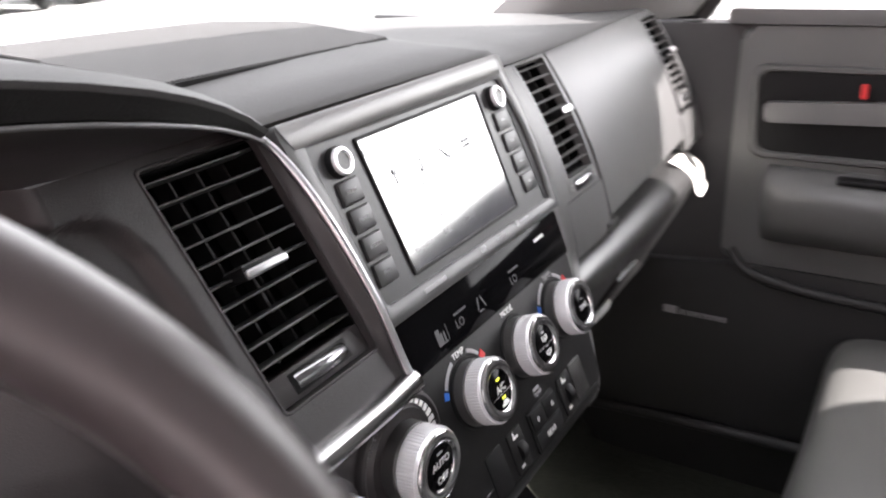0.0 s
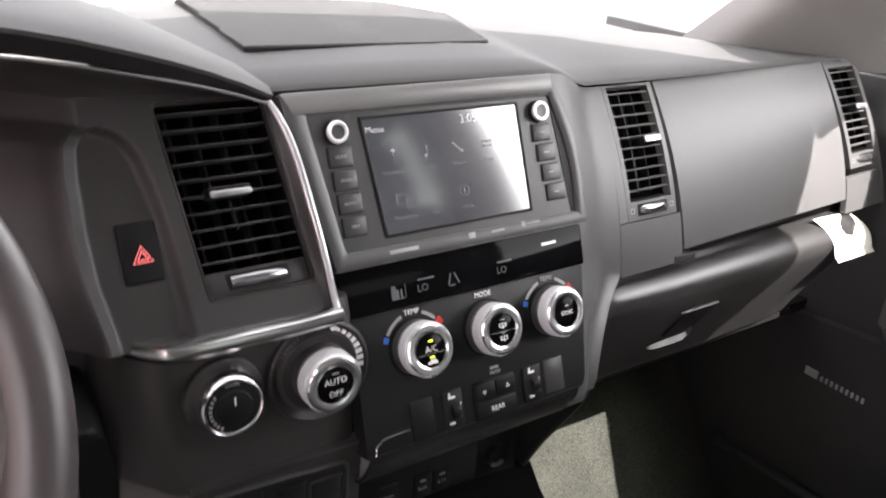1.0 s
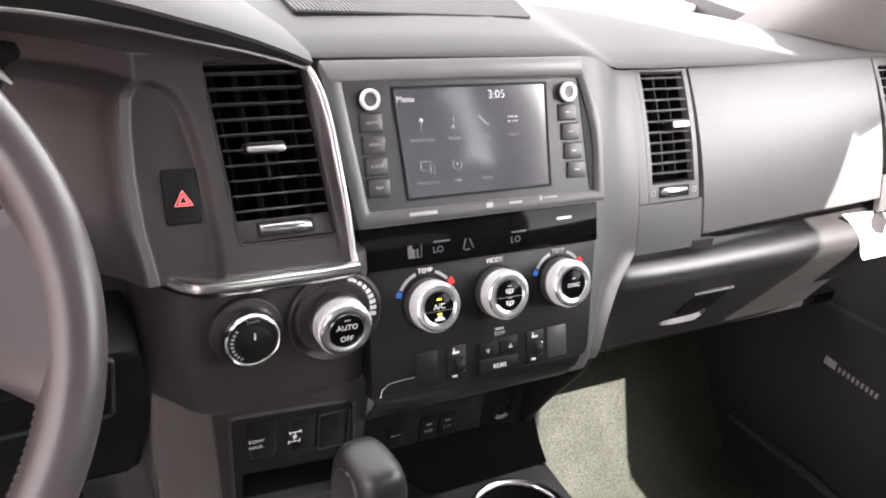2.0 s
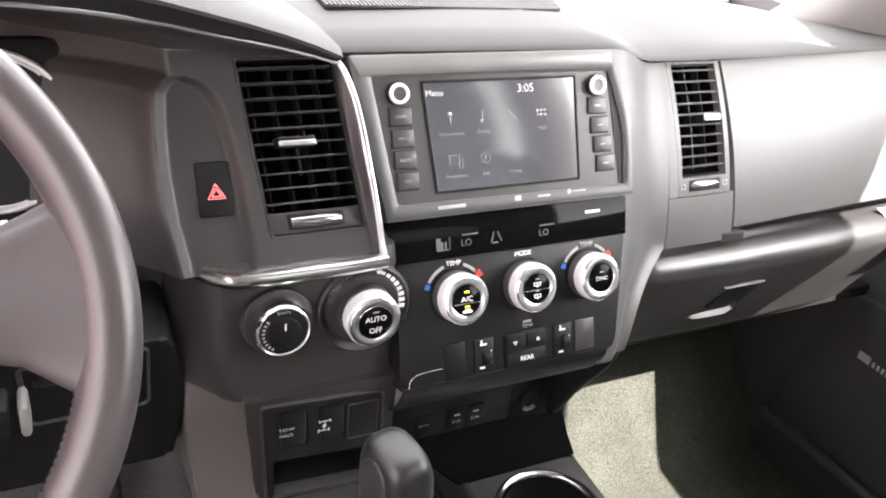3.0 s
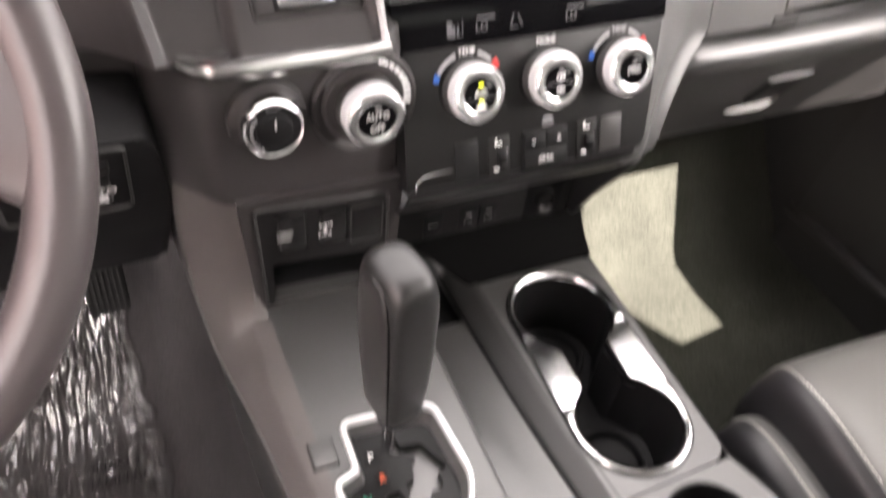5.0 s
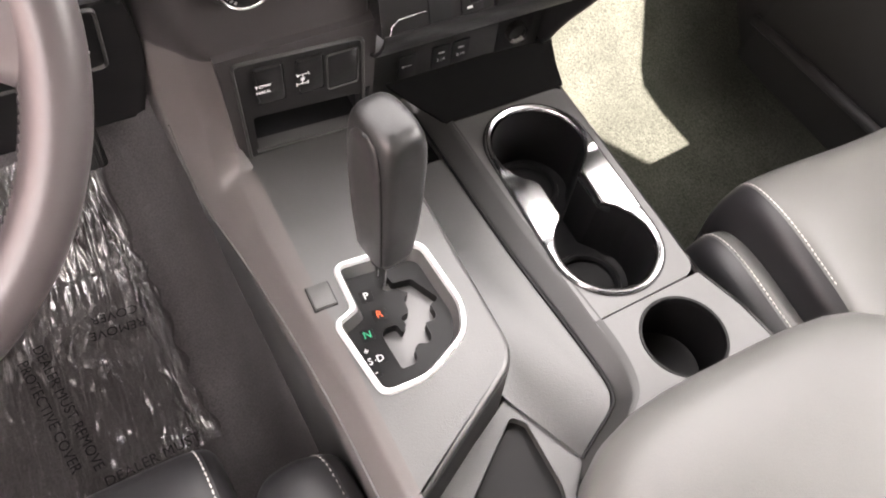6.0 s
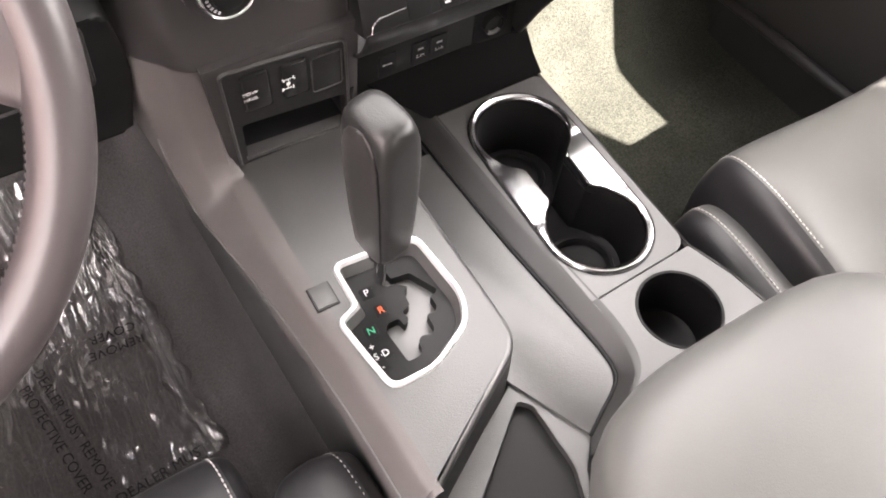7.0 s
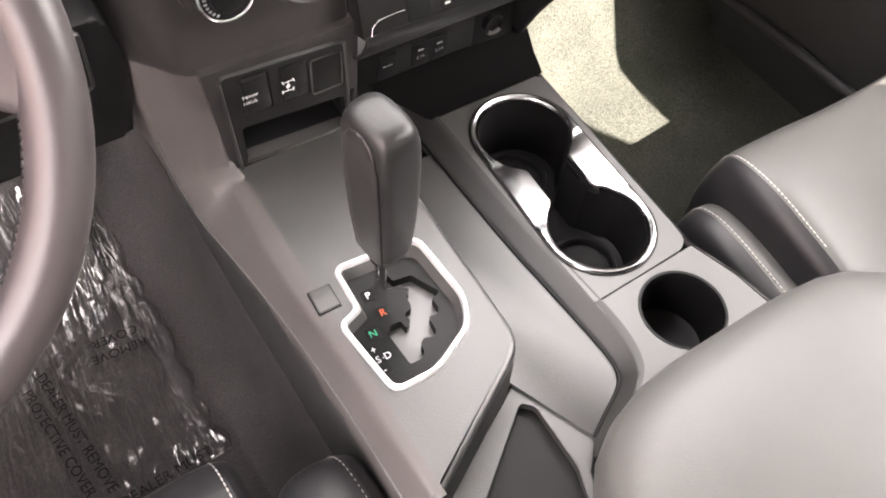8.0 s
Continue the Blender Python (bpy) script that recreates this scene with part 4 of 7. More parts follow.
def switch(u0, u1, v0, v1, lab):
    skew = LOW @ Matrix(((1, -0.09, 0, -0.09 * -0.042), (0, 1, 0, 0), (0, 0, 1, 0), (0, 0, 0, 1)))
    part("switch_rim", ring(skew, rounded(rect(u0 - 0.0016, u1 + 0.0016, v0 - 0.0016, v1 + 0.0016), 0.004), rounded(rect(u0 - 0.0008, u1 + 0.0008, v0 - 0.0008, v1 + 0.0008), 0.0032), -0.006, 0.0016, 0.0006), BLACK, pod)
    part("switch_well", rbox(skew, u0 - 0.0015, u1 + 0.0015, v0 - 0.0015, v1 + 0.0015, -0.008, 0.0004, 0.001), BLACK, pod)
    return part("push_switch", rbox(skew, u0, u1, v0, v1, -0.006, 0.0030, 0.0026), DARK, pod, lab)


s1 = switch(-0.2223, -0.1992, -0.0665, -0.0170, "dark tow and haul switch")
lettering("word", "TOW", 0.0058, at(LOW, -0.2105, -0.0375, 0.0036), WHITE, s1)
lettering("word", "HAUL", 0.0058, at(LOW, -0.2100, -0.0455, 0.0036), WHITE, s1, 0.85)
s2 = switch(-0.1862, -0.1640, -0.0668, -0.0205, "dark differential lock switch")
dm = at(LOW, -0.1752, -0.0440, 0.0031) @ Matrix.Scale(0.85, 4)
for sx in (-1, 1):
    for sy in (-1, 1):
        part("wheel_mark", rbox(at(dm, sx * 0.0058, sy * 0.0075) @ Matrix.Rotation(0.35 * (sy > 0), 4, "Z"), -0.0007, 0.0007, -0.0026, 0.0026, 0, 0.0004, 0), WHITE, s2)
part("axle_mark", rbox(dm, -0.005, 0.005, 0.0070, 0.0080, 0, 0.0004, 0), WHITE, s2)
part("axle_mark", rbox(dm, -0.005, 0.005, -0.0080, -0.0070, 0, 0.0004, 0), WHITE, s2)
part("shaft_mark", rbox(dm, -0.0005, 0.0005, -0.007, 0.007, 0, 0.0004, 0), WHITE, s2)
part("gear_mark", rbox(dm, -0.002, 0.002, -0.002, 0.002, 0, 0.0005, 0), WHITE, s2)
SKEW = LOW @ Matrix(((1, -0.09, 0, -0.09 * 0.049), (0, 1, 0, 0), (0, 0, 1, 0), (0, 0, 0, 1)))
part("blank_switch", rbox(SKEW, -0.1505, -0.1240, -0.0735, -0.026, -0.006, 0.0012, 0.002), DARK, pod)
part("blank_rim", ring(SKEW, rounded(rect(-0.1522, -0.1223, -0.0752, -0.0243), 0.004), rounded(rect(-0.1512, -0.1233, -0.0742, -0.0253), 0.003), -0.004, 0.0020, 0.0004), GRAPHITE, pod)


# ---- air vents ----
def air_vent(m, w, h, slats, uprights, panel, label, matf, skew_tab=0.0):
    """An outlet whose opening is w by h, centred on m, with a thumbwheel in a panel of that height below it."""
    v = thing("air_vent", m.translation, label, "air vent", "dashboard air vents")
    o = rounded(rect(-w / 2 - 0.0022, w / 2 + 0.0022, -h / 2 - panel - 0.0022, h / 2 + 0.0022), 0.004)
    i = rounded(rect(-w / 2, w / 2, -h / 2 - panel, h / 2), 0.004)
    part("bezel", ring(m, o, i, -0.02, 0.0008, 0.0008, 0.003), matf, v)
    part("duct", rbox(m, -w / 2, w / 2, -h / 2 - panel, h / 2, -0.050, -0.044, 0.001), DEEP_SHADE, v)
    for sgn in (-1, 1):
        part("duct_side", rbox(m, sgn * w / 2 - 0.001, sgn * w / 2 + 0.001, -h / 2 - panel, h / 2, -0.05, -0.004, 0.0003), DEEP_SHADE, v)
    part("duct_top", rbox(m, -w / 2, w / 2, h / 2 - 0.001, h / 2 + 0.001, -0.05, -0.004, 0.0003), DEEP_SHADE, v)
    for k in range(slats):
        y = -h / 2 + h * (k + 0.5) / slats
        q = at(m, 0, y) @ Matrix.Rotation(radians(2), 4, "X")
        part("slat", rbox(q, -w / 2 + 0.001, w / 2 - 0.001, -0.0008, 0.0008, -0.018, -0.003, 0.0006, 1), GRAPHITE, v)
    for k in range(uprights):
        x = -w / 2 + w * (k + 0.5) / uprights
        part("upright", rbox(m, x - 0.0009, x + 0.0009, -h / 2, h / 2, -0.034, -0.020, 0.0004, 1), DARK, v)
    tm = at(m, skew_tab, -0.0055)
    tab = part("tab", rbox(tm, -0.0155 * min(1, w / 0.075), 0.0155 * min(1, w / 0.075), -0.004, 0.0035, -0.010, 0.0075, 0.0015), BLACK, v)
    part("tab_trim", rbox(tm, -0.0152 * min(1, w / 0.075), 0.0152 * min(1, w / 0.075), -0.0040, 0.0010, 0.0050, 0.0095, 0.0018, 3), TRIM, tab)
    for k in range(14):
        part("tab_rib", rbox(tm, -0.0142 + k * 0.0021, -0.0132 + k * 0.0021, 0.0030, 0.0040, -0.006, 0.0072, 0.0), GRAPHITE, tab)
    part("stem", rbox(at(m, skew_tab + 0.004, -0.018), -0.001, 0.001, -0.014, 0.008, -0.016, -0.012, 0.0004), DARK, tab)
    pm = at(m, 0, -h / 2 - panel / 2)
    part("lower_panel", rbox(pm, -w / 2 + 0.0005, w / 2 - 0.0005, -panel / 2 + 0.0005, panel / 2 - 0.001, -0.02, -0.0035, 0.001), matf if panel < 0.022 else DARK, v)
    wheel_w = w * 0.27
    part("wheel_well", rbox(pm, -wheel_w - 0.003, wheel_w + 0.003, -0.0062, 0.0062, -0.006, -0.0028, 0.001), BLACK, v)
    wr = [[(x, (0.0048 - 0.0000) * math.cos(a), -0.0055 + 0.0065 * math.cos(x / wheel_w * 1.2) + 0.004 * math.sin(a) - 0.002) for a in [2 * math.pi * j / 14 for j in range(14)]] for x in [wheel_w * (-1 + 2 * k / 12) for k in range(13)]]
    bm = loft(wr, closed=True, caps=True)
    bm.transform(pm)
    part("thumbwheel", bm, WHEEL_TRIM, v, "ribbed dark chrome thumbwheel")
    return v


air_vent(plane(PODM @ Vector((VENT_U, VENT_V, 0.0)), 0.52, -0.0976), VENT_W, VENT_H, 10, 4, VENT_P, "tall black air vent with chrome tab and thumbwheel", POD, -0.0055)


def face_vent(xl, xr, kl, kr, s0, s1, ml, mr, tab_x, label):
    """A slim outlet let flush into the curved passenger-side face; its sides drift by kl and kr from top to bottom. ml, mr: margins of its grey surround."""
    v = thing("air_vent", ((xl + xr) / 2, 0.02, 0.95), label, "air vent", "dashboard air vents")

    def spot(f, s, n=0.0):
        x = xl + kl * s + (xr - xl + (kr - kl) * s) * f
        return Vector((x, face_y(x, s) + n, 1.0 - 0.175 * s))

    sb = s1 + 0.105
    for name, a, b, p, q in (("surround_left", -ml / (xr - xl), -0.0, -0.02, sb), ("surround_right", 1.0, 1 + mr / (xr - xl), -0.02, sb), ("surround_top", 0.0, 1.0, -0.02, s0), ("surround_bottom", 0.0, 1.0, s1, sb)):
        rows = [[spot(a + (b - a) * i / 3, p + (q - p) * j / 8) for i in range(4)] for j in range(9)]
        part("surround", loft(rows, thick=0.010), DASH, v)
    part("duct", loft([[spot(f, s0 + (s1 - s0) * j / 6, 0.045) for f in (-0.05, 0.5, 1.05)] for j in range(7)], thick=0.002), DEEP_SHADE, v)
    for f in (-0.01, 1.01):
        part("duct_side", loft([[spot(f, s0 + (s1 - s0) * j / 6, d) for d in (0.008, 0.046)] for j in range(7)], thick=0.001), DEEP_SHADE, v)
    for s in (s0, s1):
        part("duct_end", loft([[spot(f, s, d) for d in (0.009, 0.046)] for f in (0.0, 0.5, 1.0)], thick=0.001), DEEP_SHADE, v)
    count = 10
    for k in range(count):
        s = s0 + (s1 - s0) * (k + 0.67) / (count + 0.6)
        rows = []
        for f in (0.005, 0.5, 0.995):
            p = spot(f, s, 0.0025)
            rows.append([p + Vector((0, d, h)) for d, h in ((0.0, -0.0007), (0.0, 0.0007), (0.0006, 0.0007), (0.0042, 0.0002), (0.0042, -0.0010), (0.0006, -0.0009))])
        part("slat", loft(rows, closed=True, caps=True), DASH, v)
    for f in (0.2, 0.5, 0.8):
        part("upright", loft([[spot(f, s0 + (s1 - s0) * j / 6, 0.018) + Vector((dx, dy, 0)) for dx, dy in ((-0.0008, 0), (0.0008, 0), (0.0008, 0.012), (-0.0008, 0.012))] for j in range(7)], closed=True, caps=True), DARK, v)
    sm = s0 + (s1 - s0) * 0.45
    c = spot(tab_x, sm, -0.004)
    tm = Matrix.Translation(c) @ Euler((radians(62), 0, 0)).to_matrix().to_4x4()
    tab = part("tab", rbox(tm, -0.013, 0.011, -0.0036, 0.0036, -0.014, 0.004, 0.0014), BLACK, v)
    part("tab_trim", rbox(tm, -0.0125, 0.0105, -0.0034, 0.0034, 0.0034, 0.0055, 0.0012), TRIM, tab)
    wm = Matrix.Translation(spot(0.5, (s1 + sb) / 2 - 0.004, 0.0)) @ Euler((radians(74), 0, 0)).to_matrix().to_4x4()
    ww = (xr - xl) * 0.37
    part("wheel_well", rbox(wm, -ww, ww, -0.0066, 0.0066, -0.004, 0.0006, 0.0015), BLACK, v)
    wr = [[(x, 0.0050 * math.cos(a), -0.0075 + 0.0075 * math.cos(x / ww * 1.1) + 0.004 * math.sin(a)) for a in [2 * math.pi * j / 14 for j in range(14)]] for x in [ww * 0.93 * (-1 + 2 * k / 12) for k in range(13)]]
    bm = loft(wr, closed=True, caps=True)
    bm.transform(wm)
    part("thumbwheel", bm, WHEEL_TRIM, v, "ribbed dark chrome thumbwheel")
    for f in (0.02, 0.98):
        im = Matrix.Translation(spot(f, (s1 + sb) / 2 - 0.004, -0.0002)) @ Euler((radians(74), 0, 0)).to_matrix().to_4x4()
        part("flow_mark", ring(im, rect(-0.0028, 0.0028, -0.0028, 0.0028), rect(-0.0021, 0.0021, -0.0021, 0.0021), 0, 0.0003), DIM, v)


face_vent(0.2238, 0.2832, 0.0095, 0.0115, -0.006, 0.600, 0.0052, 0.0064, 0.66, "slim black air vent in the grey passenger dash")
face_vent(0.6370, 0.6990, 0.0400, 0.0330, 0.030, 0.625, 0.0080, 0.0090, 0.62, "slim black air vent at the door end of the dash")

# ---- centre stack: screen unit ----
ST = plane((0, 0.002, 0.9995), 0.38)
unit = thing("infotainment_unit", (0, -0.02, 0.96), "grey touchscreen unit with two knobs and side buttons", "infotainment")
out_l = rounded([(-0.117, -0.1075), (0.1425, -0.1075), (0.1405, -0.03), (0.1195, 0.0290), (-0.143, 0.031)], [0.002, 0.002, 0.06, 0.012, 0.006])
in_l = rounded([(-0.1065, -0.0950), (0.1310, -0.0970), (0.1320, -0.045), (0.1140, 0.0110), (-0.1235, 0.0130)], [0.004, 0.002, 0.06, 0.002, 0.003])
part("outer_frame", ring(ST, out_l, in_l, -0.02, 0.0045, 0.0007, 0.001), FRAME, unit, "dark grey outer frame")
# paler overlay on the frame's top edge, standing in for the windscreen's reflection
part("top_sheen", loft([[ST @ Vector((u, v, n)) for u in (-0.1415 + 0.5 * (0.0305 - v) * (v < 0.02), -0.06, 0.03, 0.1175)] for v, n in ((0.0142, 0.0048), (0.0146, 0.0052), (0.0295, 0.0052), (0.0305, 0.0046))]), SATIN, unit, "top of the screen frame, paler for the windscreen's sheen", 60)
part("fascia", prism(ST, in_l, -0.02, 0.001, 0.0), FASCIA, unit)
SCREEN_POLY = [(-0.0672, -0.0862), (0.0790, -0.0862), (0.0760, 0.0062), (-0.0765, 0.0062)]
part("screen_rim", ring(ST, rounded(shrink(SCREEN_POLY, -0.0024), 0.002), rounded(SCREEN_POLY, 0.0015), -0.002, 0.0026, 0.0004), BLACK, unit)
screen = part("screen", prism(ST, shrink(SCREEN_POLY, -0.0003), -0.002, 0.0016), SCREEN, unit, "dark glossy touchscreen showing a menu")
SC = at(ST, 0.0015, -0.04, 0.0018) @ Matrix(((1, -0.055, 0, 0), (0, 1, 0, 0), (0, 0, 1, 0), (0, 0, 0, 1)))
lettering("word", "Menu", 0.0075, at(SC, -0.066, 0.0375), SCREEN_TEXT, screen)
lettering("word", "3:05", 0.0105, at(SC, 0.0245, 0.0385), SCREEN_TEXT, screen)
part("status_mark", rbox(at(SC, 0.058, 0.0395), -0.005, 0.004, -0.0008, 0.0008, 0, 0.0002, 0), SCREEN_INK, screen)


def icon(kind_, m):
    if kind_ == "pin":
        return join(lathe(at(m, 0, 0.003), [(0, 0), (0.0022, 0), (0.0022, 0.0002), (0, 0.0002)], 16), rbox(m, -0.0003, 0.0003, -0.006, 0.002, 0, 0.0002, 0))
    if kind_ == "note":
        return join(lathe(at(m, -0.001, -0.004), [(0, 0), (0.0015, 0), (0.0015, 0.0002), (0, 0.0002)], 16), rbox(m, 0.0002, 0.0007, -0.004, 0.005, 0, 0.0002, 0))
    if kind_ == "phone":
        return join(rbox(m @ Matrix.Rotation(-0.8, 4, "Z"), -0.006, 0.006, -0.0006, 0.0006, 0, 0.0002, 0), rbox(at(m, 0.004, -0.0035), -0.0015, 0.0015, -0.001, 0.001, 0, 0.0002, 0))
    if kind_ == "grid":
        return join(*[rbox(at(m, x, y), -0.0012, 0.0012, -0.0012, 0.0012, 0, 0.0002, 0) for x in (-0.004, 0, 0.004) for y in (-0.002, 0.002)])
    if kind_ == "cast":
        return join(ring(m, rect(-0.006, 0.004, -0.003, 0.005), rect(-0.0055, 0.0035, -0.0025, 0.0045), 0, 0.0002), ring(at(m, 0.005, -0.003), rect(-0.0022, 0.0022, -0.004, 0.004), rect(-0.0017, 0.0017, -0.0035, 0.0035), 0, 0.0002))
    a = [(0.0048 * math.cos(k / 10 * math.pi), 0.0048 * math.sin(k / 10 * math.pi)) for k in range(20)]
    return join(ring(m, a, [(p[0] * 0.88, p[1] * 0.88) for p in a], 0, 0.0002), rbox(m, -0.0004, 0.0004, -0.002, 0.002, 0, 0.0002, 0))


for kind_, word, u, v in (("pin", "Destination", -0.053, 0.016), ("note", "Audio", -0.0215, 0.016), ("phone", "Phone", 0.009, 0.016), ("grid", "Apps", 0.040, 0.016), ("cast", "Projection", -0.0515, -0.021), ("info", "Info", -0.0215, -0.021), ("set", "Setup", 0.009, -0.021)):
    dim = SCREEN_INK
    part("icon", icon(kind_, at(SC, u, v)), dim, screen, "", 0)
    lettering("word", word, 0.0052, at(SC, u, v - 0.0135), dim, screen)

for u, v in ((-0.1005, -0.0015), (0.1000, -0.0020)):
    km = at(ST, u, v, 0.001)
    kb = part("tuning_knob", lathe(km, [(0, 0), (0.0100, 0), (0.0097, 0.0040), (0.0090, 0.0046), (0, 0.0046)], 36), BLACK, unit, "small black knob with a bright ring")
    part("knob_ring", lathe(km, [(0.0056, 0.0040), (0.0090, 0.0042), (0.0088, 0.0066), (0.0080, 0.0074), (0.0066, 0.0074), (0.0056, 0.0062)], 36, True), SILVER, kb)
    part("knob_face", lathe(km, [(0, 0.0040), (0.0058, 0.0040), (0.0058, 0.0062), (0, 0.0059)], 30), GRAPHITE, kb)
for u, du, words in ((-0.0990, 0.0012, ("HOME", "MENU", "AUDIO", "MAP")), (0.1015, 0.0030, ("", "", "", ""))):
    for k in range(4):
        bm_m = at(ST, u + du * k, -0.0205 - 0.0182 * k, 0.001)
        part("button_gap", rbox(bm_m, -0.0108, 0.0108, -0.0082, 0.0082, -0.002, 0.0003, 0.0006), BLACK, unit)
        bt = part("button", rbox(bm_m, -0.0100, 0.0100, -0.0074, 0.0074, -0.002, 0.0022, 0.0009), FASCIA, unit)
        if words[k]:
            lettering("word", words[k], 0.0036, at(bm_m, 0, 0, 0.0022), DIM, bt)
        else:
            part("bar", rbox(at(bm_m, 0, 0, 0.0022), -0.0030, 0.0030, -0.0006, 0.0006, 0, 0.0002, 0), DIM, bt)
part("side_slot", prism(ST, rounded([(0.1143, 0.0093), (0.1204, -0.0402), (0.1266, -0.0955), (0.1308, -0.0963), (0.1320, -0.0543), (0.1272, -0.0136)], [0.001, 0.05, 0.001, 0.001, 0.05, 0.03]), 0.0, 0.0016), BLACK, unit)
part("maker_mark", rbox(at(ST, -0.056, -0.1005, 0.0044), -0.0135, 0.0135, -0.0016, 0.0016, 0, 0.0004, 0.0002), DIM, unit)
part("maker_mark", rbox(at(ST, 0.011, -0.0995, 0.0044), -0.0035, 0.0035, -0.0024, 0.0024, 0, 0.0004, 0.0002), DIM, unit)
part("maker_mark", rbox(at(ST, 0.039, -0.0998, 0.0044), -0.007, 0.007, -0.0011, 0.0011, 0, 0.0004, 0.0002), DIM, unit)
part("maker_mark", lathe(at(ST, 0.067, -0.0985, 0.0044), [(0, 0), (0.0024, 0), (0.0024, 0.0004), (0, 0.0004)], 20), DIM, unit)
part("maker_mark", rbox(at(ST, 0.078, -0.0985, 0.0044), -0.0075, 0.0075, -0.0007, 0.0007, 0, 0.0004, 0.0002), DIM, unit)

# ---- centre stack: climate panel ----
cl = thing("climate_panel", (0, -0.07, 0.83), "dark climate control panel with three silver knobs", "climate panel")
part("fascia", prism(ST, rounded([(-0.113, -0.262), (0.120, -0.262), (0.1330, -0.1472), (-0.110, -0.1472)], [0.003, 0.012, 0.002, 0.002]), -0.02, 0.0, 0.001), DARK, cl)
display = part("display", prism(ST, rounded([(-0.110, -0.1467), (0.1345, -0.1467), (0.1350, -0.1090), (-0.117, -0.1080)], 0.002), -0.02, 0.0012, 0.0006), GLOSS, cl, "gloss black climate display strip")
for u, v in ((-0.042, -0.1345), (0.0395, -0.1350)):
    lettering("word", "LO", 0.0085, at(ST, u, v, 0.0012), FAINT, display)
    part("bar", rbox(at(ST, u + 0.004, v + 0.0072, 0.0012), -0.008, 0.008, -0.0007, 0.0007, 0, 0.0002, 0), FAINT, display)
for u, w in ((-0.0695, 0.0022), (-0.066, 0.0012), (-0.0625, 0.0008)):
    part("fan_mark", rbox(at(ST, u, -0.1335, 0.0012), -w, w, -0.005, 0.0055 if w > 0.002 else 0.002, 0, 0.0002, 0), FAINT, display)
part("fan_mark", rbox(at(ST, -0.064, -0.139, 0.0012), -0.0075, 0.0045, -0.0004, 0.0004, 0, 0.0002, 0), FAINT, display)
part("fan_mark", rbox(at(ST, -0.0585, -0.1335, 0.0012), -0.0003, 0.0003, -0.0055, 0.0055, 0, 0.0002, 0), FAINT, display)
for a in (-0.5, 0.7):
    part("flow_mark", rbox(at(ST, -0.012 + a * 0.006, -0.1325, 0.0012) @ Matrix.Rotation(a * 0.6, 4, "Z"), -0.0005, 0.0005, -0.005, 0.005, 0, 0.0002, 0), FAINT, display)
part("flow_mark", rbox(at(ST, -0.0125, -0.138, 0.0012), -0.003, 0.003, -0.0005, 0.0005, 0, 0.0002, 0), FAINT, display)
part("print_bar", rbox(at(ST, 0.0955, -0.1205, 0.0012), -0.0085, 0.0085, -0.0013, 0.0013, 0, 0.0002, 0), WHITE, display)
part("seam", rbox(ST, -0.117, 0.136, -0.1086, -0.1078, -0.004, 0.0022, 0.0003), SATIN, cl)


def arc(m, r0, r1, a0, a1, h=0.0005, n=14):
    o = [(r1 * math.cos(radians(a0 + (a1 - a0) * k / n)), r1 * math.sin(radians(a0 + (a1 - a0) * k / n))) for k in range(n + 1)]
    i = [(r0 * math.cos(radians(a0 + (a1 - a0) * k / n)), r0 * math.sin(radians(a0 + (a1 - a0) * k / n))) for k in range(n, -1, -1)]
    return prism(m, o + i, 0, h)


